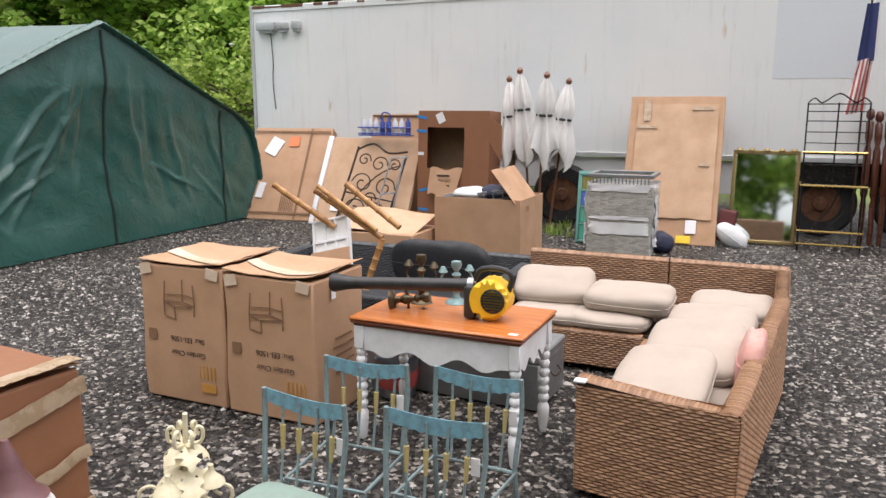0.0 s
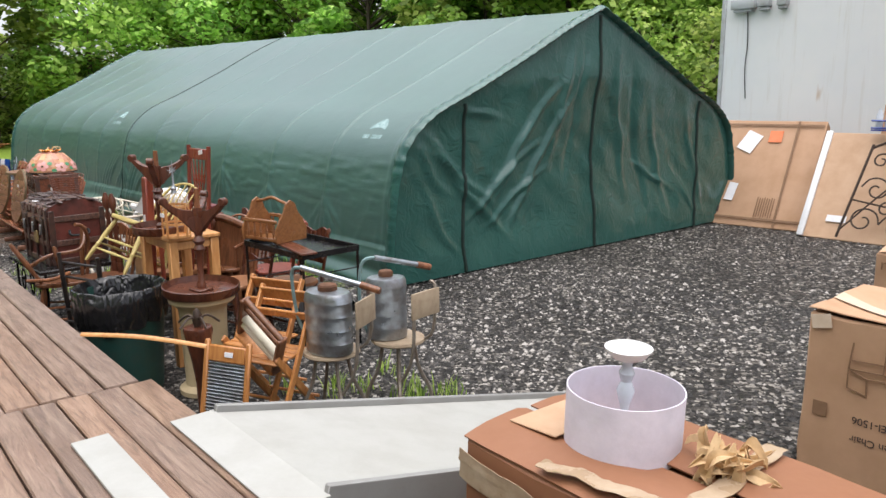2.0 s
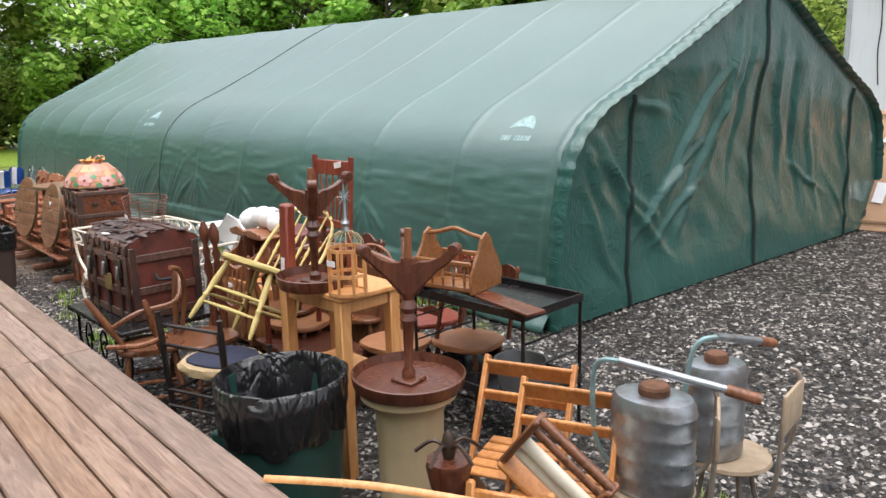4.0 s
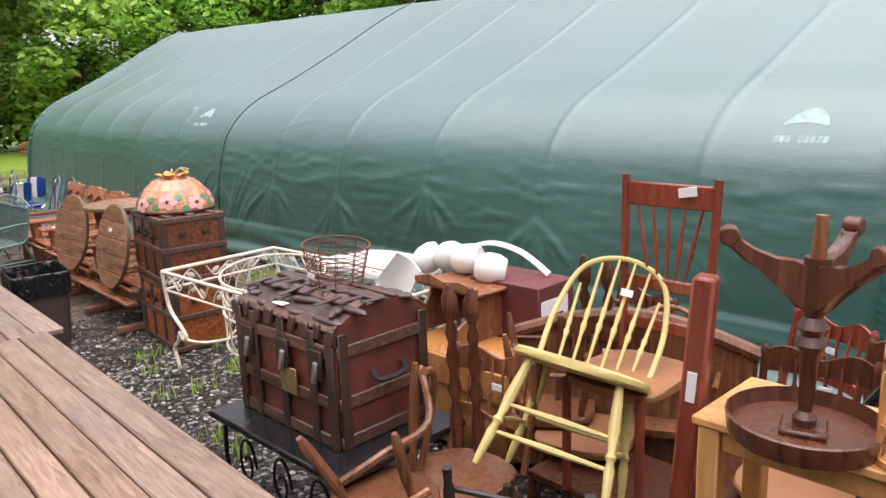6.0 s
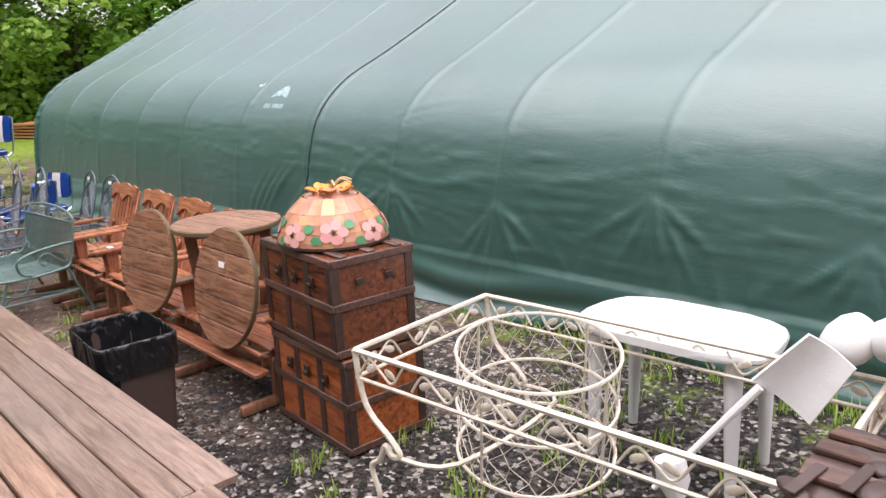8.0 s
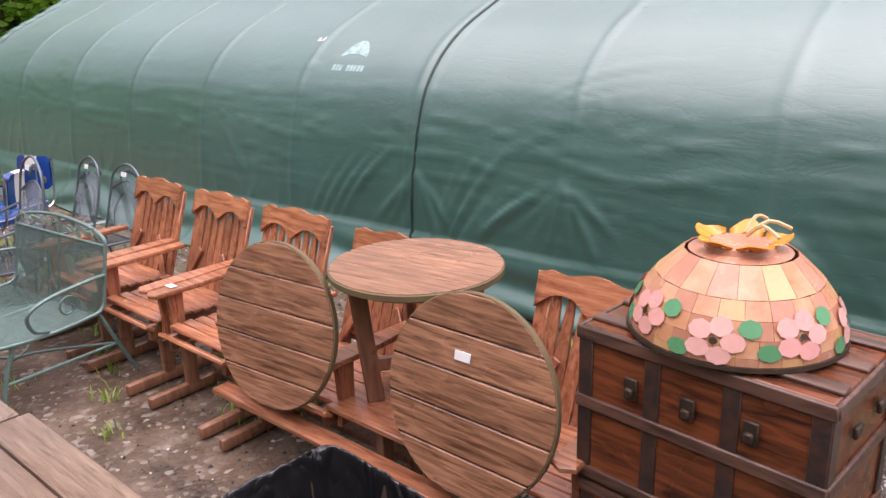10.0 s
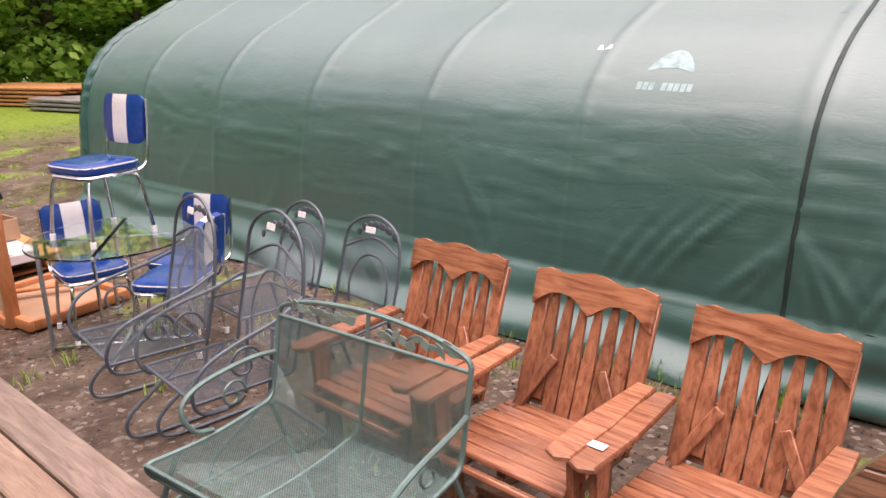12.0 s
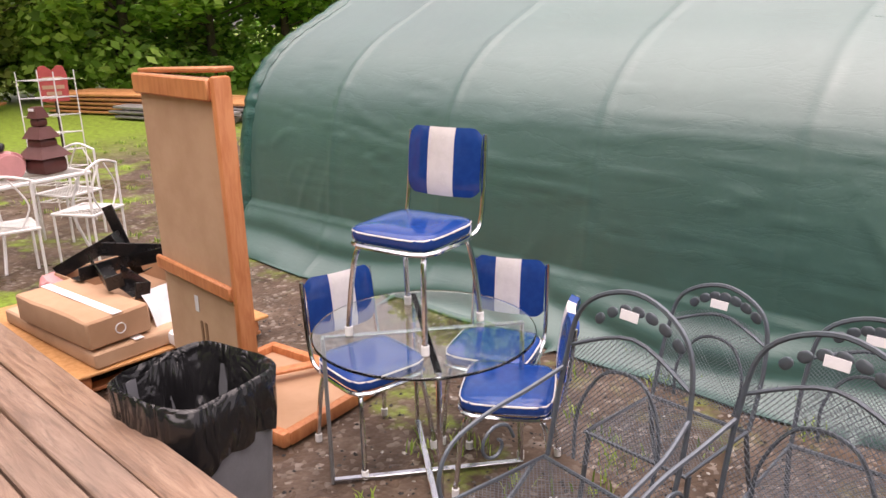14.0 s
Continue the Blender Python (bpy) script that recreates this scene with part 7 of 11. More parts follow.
WICKER_DARKER = plain("grey_wicker_ground", (0.2, 0.195, 0.18), 0.8)

garden_chair_carton(-3.89, -3.20, 3.735, 4.36, 0.955, 1.0)
garden_chair_carton(-3.185, -2.51, 3.73, 4.32, 0.94, 5.0)
taped_carton()
farm_table()
candelabrum(pose(-1.98, 4.12, 0.76), 0.3, BRONZE)
candelabrum(pose(-1.78, 4.2, 0.76, 0, 0, 40), 0.26, PATINA)
candelabrum(pose(-2.1, 3.95, 0.80, 0, 82, 12), 0.24, BRONZE)
metal_trunk()
sectional()
dark_sofa()
blue_chair(pose(-1.62, 2.80, 0, 0, 0, 184), False)
blue_chair(pose(-1.11, 2.85, 0, 0, 0, 178), False)
blue_chair(pose(-1.09, 2.37, 0, 0, 0, 181), False)
blue_chair(pose(-1.63, 2.33, 0, 0, 0, 175), True)
chandelier()
trailer_extras()
bamboo_chair()
far_cartons()
iron_headboard()
trailer_row()

# ---- the crowded row of chairs and trunks ----
LEG = [(0, 0.010), (0.06, 0.014), (0.3, 0.019), (0.36, 0.013), (0.4, 0.021), (0.44, 0.013), (0.62, 0.022), (0.9, 0.017), (1, 0.013)]
SPIN = [(0, 0.006), (0.3, 0.008), (0.38, 0.013), (0.42, 0.008), (0.5, 0.012), (0.56, 0.008), (1, 0.006)]


def seat_outline(w, d, n=28, power=3.2):
    out = []
    for i in range(n):
        a = math.tau * i / n
        c, s = math.cos(a), math.sin(a)
        k = (abs(c) ** power + abs(s) ** power) ** (-1 / power)
        out.append((c * k * w / 2 * (1.0 - 0.06 * s), s * k * d / 2))
    return out


def windsor(m, label, mat, seat_mat=None, h=0.44, w=0.42, back=0.48, arms=False, back_kind="bow", group="old wooden chairs", spindles=6):
    """Seat at height h, back towards +y."""
    root = thing("windsor_chair" if back_kind == "bow" else "wooden_chair", label, "chair", m, group)
    d = w * 0.95
    bm = B()
    plate(bm, seat_outline(w, d), 0.034, pose(0, 0, h - 0.034), 0.008)
    part("seat", bm, seat_mat or mat, root)
    feet = []
    for sx in (-1, 1):
        for sy in (-1, 1):
            top, foot = (sx * w * 0.33, sy * d * 0.33, h - 0.03), (sx * w * 0.47, sy * d * 0.47, 0.0)
            feet.append((top, foot))
            bm = B()
            rod(bm, foot, top, 0.018, n=9, prof=LEG)
            part("leg", bm, mat, root)
    def at(i, s):
        return Vector(feet[i][1]).lerp(Vector(feet[i][0]), s)
    for i, j, s in ((0, 1, 0.42), (2, 3, 0.42), (0, 2, 0.55), (1, 3, 0.5), (0, 2, 0.3)):
        bm = B()
        rod(bm, at(i, s), at(j, s), 0.01, n=7, prof=[(0, 0.007), (0.5, 0.013), (1, 0.007)])
        part("stretcher", bm, mat, root)
    yb, tilt = d * 0.42, 0.1
    if back_kind == "bow":
        bm = B()
        hw = w * 0.44
        pts = [(-hw, yb - 0.04, h), (-hw * 1.02, yb + tilt * 0.35, h + back * 0.45), (-hw * 0.75, yb + tilt * 0.8, h + back * 0.86), (0, yb + tilt, h + back), (hw * 0.75, yb + tilt * 0.8, h + back * 0.86), (hw * 1.02, yb + tilt * 0.35, h + back * 0.45), (hw, yb - 0.04, h)]
        tube(bm, pts, 0.012, 8, k=7)
        part("bow", bm, mat, root)
        for i in range(spindles):
            u = (i + 0.5) / spindles * 2 - 1
            top = h + back * math.sqrt(max(0.05, 1 - abs(u * 0.9) ** 2.4))
            bm = B()
            rod(bm, (u * hw * 0.8, yb, h), (u * hw * 0.92, yb + tilt * 0.95, top), 0.008, n=7, prof=SPIN)
            part("spindle", bm, mat, root)
    elif back_kind != "none":
        hw = w * 0.46
        for s in (-1, 1):
            bm = B()
            rod(bm, (s * hw, yb, h - 0.02), (s * hw * 1.08, yb + tilt, h + back), 0.016, n=8, prof=[(0, 0.016), (0.4, 0.014), (0.5, 0.02), (0.9, 0.013), (0.95, 0.02), (1.0, 0.01)])
            part("back_post", bm, mat, root)
        def crest(z, hh, name):
            bm = B()
            t = (z - h) / back
            sheet(bm, lambda u, v: Vector(((u - 0.5) * 2 * hw * 1.04, yb + tilt * t + 0.03 * math.sin(u * math.pi), z - hh * v + 0.022 * math.sin(u * math.pi * 3) * (1 - v))), 14, 2, 0.014)
            part(name, bm, mat, root)
        crest(h + back * 0.96, 0.09, "crest_rail")
        crest(h + back * 0.4, 0.04, "lower_rail")
        for i in range(spindles):
            u = (i + 0.5) / spindles * 2 - 1
            bm = B()
            rod(bm, (u * hw * 0.85, yb + tilt * 0.4 + 0.02, h + back * 0.38), (u * hw * 0.9, yb + tilt * 0.9 + 0.02, h + back * 0.9), 0.008, n=7, prof=SPIN)
            part("spindle", bm, mat, root)
    if arms:
        for s in (-1, 1):
            bm = B()
            tube(bm, [(s * w * 0.46, yb + 0.02, h + 0.22), (s * w * 0.55, 0, h + 0.23), (s * w * 0.5, -d * 0.4, h + 0.2)], 0.014, 8, k=5)
            part("arm", bm, mat, root)
            bm = B()
            rod(bm, (s * w * 0.44, -d * 0.25, h), (s * w * 0.52, -d * 0.32, h + 0.21), 0.014, n=8, prof=SPIN)
            part("arm_post", bm, mat, root)
    if back_kind != "none":
        strip(root, "price_tag", 0.04, yb + tilt * 0.6 - 0.025, h + back * 0.7, 0.05, 0.003, 0.03, PAPER)
    return root


def chairs():
    G = "old wooden chairs"
    windsor(pose(-8.91, 1.96, 0.53, -27, 10, 22), "pale yellow painted windsor chair balanced on other chairs", CANE_YELLOW, w=0.5, h=0.45, back=0.5)
    # red press-back chair set on top of a bench
    r = thing("side_chair", "red-stained cane-seat chair with a spindle back", "chair", pose(-8.88, 2.42, 0.358, 0, 0, 2) @ Matrix.Diagonal((0.87, 1, 1.09, 1)), G)
    for s in (-1, 1):
        for a, b in (((s * 0.2, 0.2, 0), (s * 0.235, 0.27, 1.13)), ((s * 0.19, -0.2, 0), (s * 0.19, -0.2, 0.44))):
            bm = B()
            rod(bm, a, b, 0.02, n=8)
            part("post", bm, RED_WOOD, r)
    bm = B()
    plate(bm, seat_outline(0.46, 0.44, power=5), 0.03, pose(0, 0, 0.42), 0.006)
    part("seat", bm, CANE, r)
    for z, hh in ((1.06, 0.09), (0.72, 0.05), (0.56, 0.05)):
        strip(r, "back_rail", 0, 0.215 + 0.05 * z, z, 0.44, 0.02, hh, RED_WOOD)
    for i in range(5):
        u = (i - 2) / 2
        bm = B()
        rod(bm, (u * 0.09, 0.25, 0.74), (u * 0.17, 0.265, 1.03), 0.01, n=7, prof=SPIN)
        part("spindle", bm, RED_WOOD, r)
    strip(r, "price_tag", 0.1, 0.245, 1.08, 0.09, 0.004, 0.035, PAPER, rot=(0, -8, 0))
    bench = thing("wooden_bench", "dark wooden bench under a stacked chair", "bench", pose(-8.86, 2.45, 0))
    bm = B()
    box(bm, 0, 0, 0.34, 0.8, 0.46, 0.035)
    part("bench_seat", bm, MAHOG, bench)
    for x in (-0.4, 0.4):
        for y in (-0.2, 0.2):
            bm = B()
            rod(bm, (x, y, 0), (x, y, 0.33), 0.025, n=8, prof=LEG)
            part("leg", bm, MAHOG, bench)
    # broken captain's chair in front
    c = windsor(pose(-9.43, 1.58, 0.0, 0, 0, 71), "broken brown captain's chair missing its back", BROWN, h=0.45, w=0.4, back=0.02, back_kind="none", spindles=0)
    for a, b, p in (((-0.14, -0.12, 0.45), (-0.34, -0.16, 0.82), 1), ((0.06, -0.19, 0.45), (-0.01, -0.2, 0.78), 1), ((0.16, 0.1, 0.45), (0.2, 0.12, 0.9), 1)):
        bm = B()
        rod(bm, a, b, 0.02, n=9, prof=[(0, 0.013), (0.1, 0.02), (0.2, 0.014), (0.45, 0.024), (0.9, 0.02), (1, 0.012)])
        part("arm_post", bm, BROWN, c)
    for pts in ([(-0.2, -0.16, 0.62), (-0.05, -0.18, 0.7), (0.18, -0.05, 0.72), (0.22, 0.12, 0.88)], [(0.2, 0.1, 0.46), (0.24, 0.06, 0.74), (0.22, -0.02, 0.9), (0.16, -0.08, 0.94)], [(-0.25, -0.1, 0.48), (-0.05, -0.22, 0.5), (0.1, -0.24, 0.55)]):
        bm = B()
        tube(bm, pts, 0.016, 7, k=5)
        part("bent_arm", bm, BROWN, c)
    # black chair with a rush-edged seat
    b = thing("ladder_chair", "black wooden chair with a rush-edged dark seat", "chair", pose(-8.80, 1.78, 0, 0, 0, 22), G)
    for s in (-1, 1):
        for a, q in (((s * 0.21, 0.19, 0), (s * 0.2, 0.19, 0.5)), ((s * 0.22, -0.2, 0), (s * 0.235, -0.24, 0.78))):
            bm = B()
            rod(bm, a, q, 0.02, n=8, prof=[(0, 0.014), (0.5, 0.02), (0.9, 0.02), (0.94, 0.014), (1, 0.018)])
            part("post", bm, BLACK_WOOD, b)
    bm = B()
    plate(bm, seat_outline(0.48, 0.44, power=3), 0.05, pose(0, 0, 0.40), 0.02)
    part("seat_rim", bm, RUSH, b, "worn rush rim")
    bm = B()
    plate(bm, seat_outline(0.40, 0.36, power=3), 0.012, pose(0, 0.01, 0.45), 0.004)
    part("seat_cloth", bm, NAVY, b, "black cloth seat")
    for z in (0.2, 0.3, 0.58, 0.7):
        bm = B()
        rod(bm, (-0.23, -0.225, z), (0.23, -0.225, z), 0.011, n=7)
        part("rung", bm, BLACK_WOOD, b)
    for z in (0.18, 0.28):
        for s in (-1, 1):
            bm = B()
            rod(bm, (s * 0.215, 0.19, z), (s * 0.225, -0.2, z), 0.01, n=7)
            part("rung", bm, BLACK_WOOD, b)
    for x, y, z, rz, mt, kind, lab in ((-9.2, 2.55, 0, 20, MAHOG, "press", "brown press-back chair crowded among others"), (-9.5, 3.12, 0, -15, MAHOG, "press", "dark mahogany press-back chair under a yellow chair"),
                                       (-9.32, 3.35, 0, 160, MAHOG, "bow", "dark bow-back chair in a crowded row"), (-8.35, 2.75, 0, 10, MAHOG, "press", "dark cane-seat chair behind a pine stool"),
                                       (-9.05, 2.95, 0, 30, BROWN, "bow", "brown bow-back chair in a crowded row"), (-9.95, 2.75, 0, 60, MAHOG, "press", "dark mahogany chair tipped among others"),
                                       (-8.62, 3.25, 0, -20, RED_WOOD, "press", "red-brown chair standing near the tent"), (-8.05, 3.1, 0, 12, MAHOG, "press", "dark wooden chair beside a plant stand"),
                                       (-9.33, 1.9, 0, 8, BROWN, "press", "brown wide-rail chair beside a trunk")):
        windsor(pose(x, y, z, 0, 0, rz), lab, mt, CANE if kind == "press" and mt is MAHOG else None, back_kind=kind, h=0.44, w=0.42, back=0.44, arms=(kind == "bow"))
    windsor(pose(-9.45, 2.6, 0.88, 178, 0, 40), "brown chair stacked upside down on another chair", BROWN, back_kind="none", back=0.02, spindles=0, h=0.43)
    # bed posts and headboards lying among the chairs
    for x, y, h, lab in ((-8.46, 2.02, 1.4, "square dark red bed post"), ):
        p = thing("bed_post", "square dark red bed post standing among chairs", "bed post", pose(x, y, 0, 0, 4, 12))
        bm = B()
        box(bm, 0, 0, h / 2, 0.07, 0.07, h, bev=0.01)
        part("post", bm, RED_WOOD, p)
        strip(p, "price_tag", 0.0, -0.038, 1.05, 0.03, 0.003, 0.1, PAPER)
    for x, y in ((-9.52, 2.08), (-9.41, 2.1), (-9.42, 2.86), (-9.3, 2.88)):
        p = thing("bed_post", "dark turned bed post with a ball finial", "bed post", pose(x, y, 0, 2, 0, 0), "turned bed posts")
        bm = B()
        rod(bm, (0, 0, 0), (0, 0, 1.17), 0.04, n=14, prof=[(0, 0.022), (0.5, 0.027), (0.55, 0.015), (0.6, 0.032), (0.66, 0.017), (0.72, 0.032), (0.78, 0.017), (0.82, 0.028), (0.86, 0.014), (0.9, 0.032), (0.95, 0.034), (1, 0.012)])
        part("post", bm, MAHOG, p)
    hb = thing("bed_headboard", "curved reddish-brown sleigh headboard on its edge", "headboard", pose(-9.12, 2.72, 0.0, -10, 0, 24))
    bm = B()
    sheet(bm, lambda u, v: Vector(((u - 0.5) * 1.1, 0.05 * math.sin(v * 2.5), 0.15 + v * (0.62 + 0.13 * math.sin(u * math.pi)))), 20, 8, 0.03)
    part("panel", bm, BROWN, hb)
    bm = B()
    tube(bm, [((u - 0.5) * 1.12, 0.04, 0.79 + 0.13 * math.sin(u * math.pi)) for u in [i / 16 for i in range(17)]], 0.035, 8)
    part("rolled_rail", bm, BROWN, hb)


def pedestal(m, label, disc_r, h, mat):
    """A tripod table standing upside down: its tray below, its feet in the air."""
    root = thing("tripod_table", label, "table", m, "upturned tripod tables")
    bm = B()
    lathe(bm, [(0.001, 0.0), (disc_r * 0.97, 0.0), (disc_r, 0.012), (disc_r * 1.03, 0.06), (disc_r * 1.0, 0.064), (disc_r * 0.95, 0.02), (0.001, 0.018)], 40)
    part("tray_top", bm, mat, root)
    bm = B()
    box(bm, 0, 0, 0.026, 0.12, 0.12, 0.02)
    part("block", bm, mat, root)
    bm = B()
    rod(bm, (0, 0, 0.03), (0, 0, h * 0.82), 0.02, n=14, prof=[(0, 0.03), (0.06, 0.032), (0.1, 0.018), (0.45, 0.026), (0.5, 0.04), (0.55, 0.026), (0.6, 0.042), (0.66, 0.024), (0.72, 0.035), (1, 0.034)])
    part("column", bm, mat, root)
    for i in range(3):
        a = i * 120 + 10
        bm = B()
        out = [(0.02, h * 0.58), (0.06, h * 0.6), (0.1, h * 0.68), (0.16, h * 0.75), (0.23, h * 0.79), (0.29, h * 0.86), (0.3, h * 0.92), (0.268, h * 0.93), (0.25, h * 0.87), (0.2, h * 0.83), (0.13, h * 0.81), (0.07, h * 0.79), (0.02, h * 0.79)]
        plate(bm, [(0.78 * q, zz) for q, zz in out], 0.042, pose(0, 0, 0, 0, 0, a) @ pose(0, 0.021, 0, 90, 0, 0), 0.008)
        lathe(bm, [(0.022, -0.024), (0.027, -0.02), (0.027, 0.02), (0.022, 0.024)], 14, pose(0, 0, 0, 0, 0, a) @ pose(0.222, 0, h * 0.9, 90, 0, 0))
        part("foot", bm, mat, root)
    bm = B()
    rod(bm, (0, 0, h * 0.82), (0, 0, h), 0.02, 0.016, 10)
    part("stem_end", bm, BROWN, root)
    return root


def bagged_can(m, label, r, h, body_mat, square=0.0, name="trash_can"):
    root = thing(name, label, "trash can", m)
    wob = (lambda a, z: (abs(math.cos(a)) ** square + abs(math.sin(a)) ** square) ** (-1 / square)) if square else None
    n = 64
    bm = B()
    lathe(bm, [(r * 0.8, 0.0), (r * 0.98, h - 0.04), (r * 0.95, h - 0.04), (r * 0.78, 0.01)], n, cap=False, wave=wob)
    lathe(bm, [(r * 0.79, 0.005), (0.001, 0.005)], n, wave=wob)
    part("can_body", bm, body_mat, root)
    bm = B()
    rings = []
    for q, z, rough_ in ((r * 0.97, h - 0.26, 0.05), (r * 1.04, h - 0.18, 0.035), (r * 1.045, h - 0.08, 0.02), (r * 1.05, h, 0.008), (r * 1.0, h + 0.008, 0.006), (r * 0.93, h - 0.02, 0.02), (r * 0.84, h - 0.2, 0.06), (r * 0.66, h * 0.42, 0.09), (r * 0.5, h * 0.3, 0.05), (r * 0.05, h * 0.26, 0.0)):
        ring = []
        for i in range(n):
            a = math.tau * i / n
            c, s = math.cos(a), math.sin(a)
            k = wob(a, z) if wob else 1.0
            d = noise.noise(Vector((c * 3.1, s * 3.1, z * 2.2))) * rough_ * 1.6 + noise.noise(Vector((c * 9, s * 9, z * 4))) * rough_ * 0.8
            zz = z + noise.noise(Vector((c * 2.5, s * 2.5, q))) * rough_ * 1.2
            ring.append(bm.verts.new(((q + d * r * 2.2) * c * k, (q + d * r * 2.2) * s * k, zz)))
        rings.append(ring)
    ring_faces(bm, rings, cap=False)
    part("liner_bag", bm, BAG, root, "glossy black plastic liner", smooth=70)
    return root


def front_row():
    bagged_can(pose(-7.62, 1.54, 0.0), "round bin lined with a black plastic bag", 0.295, 0.74, GREEN_PAINT)
    gb = thing("green_box", "dark green painted wooden box beside a bin", "box", pose(-7.98, 1.62, 0, 0, 0, 40))
    bm = B()
    box(bm, 0, 0, 0.18, 0.46, 0.3, 0.36, bev=0.012)
    part("box_body", bm, GREEN_PAINT, gb)
    strip(gb, "latch", 0.05, -0.155, 0.3, 0.05, 0.012, 0.06, IRON)
    pot = thing("stone_pedestal", "fluted cream stone pedestal on the gravel", "pedestal", pose(-7.2, 1.95, 0) @ Matrix.Diagonal((1, 1, 1.05, 1)))
    bm = B()
    lathe(bm, [(0.19, 0), (0.19, 0.03), (0.15, 0.06), (0.145, 0.09), (0.155, 0.55), (0.17, 0.58), (0.19, 0.6), (0.22, 0.62), (0.225, 0.655), (0.2, 0.66), (0.001, 0.66)], 48, wave=lambda a, z: 1 + (0.03 * math.sin(a * 12) if 0.1 < z < 0.56 else 0))
    part("column", bm, POT_CREAM, pot)
    pedestal(pose(-7.2, 1.95, 0.695, 0, 2, 15), "dark brown tripod table upturned on a stone pedestal", 0.252, 0.72, MAHOG)
    st = thing("pine_stool", "pale pine high stool with a lower stretcher shelf", "stool", pose(-8.03, 2.13, 0, 0, 0, 2))
    bm = B()
    box(bm, 0, 0, 0.985, 0.62, 0.40, 0.03, bev=0.006)
    part("top", bm, PINE, st)
    for x in (-0.26, 0.26):
        for y in (-0.16, 0.16):
            bm = B()
            box(bm, x, y, 0.485, 0.065, 0.065, 0.97, bev=0.006)
            part("leg", bm, PINE, st)
    for y in (-0.16, 0.16):
        strip(st, "apron", 0, y, 0.93, 0.46, 0.03, 0.07, PINE)
    for x in (-0.26, 0.26):
        strip(st, "apron", x, 0, 0.93, 0.03, 0.26, 0.07, PINE)
    strip(st, "shelf", 0, 0, 0.52, 0.46, 0.3, 0.025, PINE)
    pedestal(pose(-8.04, 2.0, 1.0, 0, -1, 200), "dark brown tripod table upturned on a pine stool", 0.2, 0.62, MAHOG)
    cage = thing("birdcage", "wooden wire-domed birdcage with a starburst finial", "birdcage", pose(-7.76, 2.02, 1.0, 0, 0, 6) @ Matrix.Diagonal((0.8, 0.8, 0.86, 1)))
    for z in (0.012, 0.12, 0.27):
        bm = B()
        lathe(bm, [(0.115, z - 0.01), (0.125, z - 0.01), (0.125, z + 0.01), (0.115, z + 0.01), (0.115, z - 0.01)], 8, pose(0, 0, 0, 0, 0, 22.5), cap=False)
        part("hoop", bm, PINE, cage)
    for i in range(8):
        a = math.tau * (i + 0.5) / 8
        bm = B()
        box(bm, 0.118 * math.cos(a), 0.118 * math.sin(a), 0.14, 0.016, 0.016, 0.28, bev=0.002, rot=(0, 0, math.degrees(a)))
        part("upright", bm, PINE, cage)
    bm = B()
    lathe(bm, [(0.12, 0.0), (0.12, 0.012), (0.001, 0.012)], 8, pose(0, 0, 0, 0, 0, 22.5))
    part("floor_board", bm, PINE, cage)
    for i in range(18):
        a = math.tau * i / 18
        bm = B()
        tube(bm, [(0.115 * math.cos(a) * math.cos(t), 0.115 * math.sin(a) * math.cos(t), 0.28 + 0.1 * math.sin(t)) for t in (0, 0.4, 0.8, 1.2, 1.5)], 0.0018, 4)
        part("wire", bm, RUSH, cage)
    bm = B()
    lathe(bm, [(0.03, 0.375), (0.022, 0.4), (0.03, 0.42), (0.012, 0.45), (0.006, 0.62), (0.001, 0.66)], 12)
    for i in range(14):
        a, e = i * 2.4, -1 + 2 * (i + 0.5) / 14
        d = Vector((math.cos(a) * math.sqrt(1 - e * e), math.sin(a) * math.sqrt(1 - e * e), e))
        rod(bm, Vector((0, 0, 0.57)), Vector((0, 0, 0.57)) + d * 0.05, 0.004, 0.001, 5)
    part("starburst_finial", bm, GALV, cage)
    strip(cage, "price_tag", 0.0, -0.128, 0.2, 0.08, 0.003, 0.035, PAPER)

    cart = thing("plant_stand", "black metal two-tier plant stand with tray shelves", "plant stand", pose(-7.72, 3.02, 0, 0, 0, 4))
    for x in (-0.42, 0.42):
        for y in (-0.26, 0.26):
            bm = B()
            rod(bm, (x, y, 0), (x, y, 0.82), 0.011, n=6)
            part("leg", bm, BLACK, cart)
    for z in (0.3, 0.79):
        bm = B()
        box(bm, 0, 0, z, 0.84, 0.54, 0.01, bev=0)
        for a in ((0, -0.27, z + 0.02, 0.86, 0.01, 0.05), (0, 0.27, z + 0.02, 0.86, 0.01, 0.05), (-0.43, 0, z + 0.02, 0.01, 0.54, 0.05), (0.43, 0, z + 0.02, 0.01, 0.54, 0.05)):
            box(bm, *a, bev=0.002)
        part("tray", bm, BLACK, cart)
    for z in (0.5, 0.65):
        for x in (-0.42, 0.42):
            bm = B()
            tube(bm, [(x, -0.26, z), (x, 0.26, z)], 0.006, 5)
            part("side_wire", bm, BLACK, cart)
    brd = thing("loose_board", "dark board laid across a plant stand", "board", pose(-7.62, 2.86, 0.835, 0, 0, -8))
    bm = B()
    box(bm, 0, 0, 0.01, 0.86, 0.13, 0.018, bev=0.004)
    part("plank", bm, MAHOG, brd)
    tub = thing("bucket", "small galvanised tub on a plant stand shelf", "bucket", pose(-7.5, 3.0, 0.305))
    bm = B()
    lathe(bm, [(0.12, 0), (0.15, 0.16), (0.156, 0.165), (0.145, 0.16), (0.115, 0.01), (0.001, 0.01)], 24)
    part("pail_body", bm, GALV_DARK, tub)

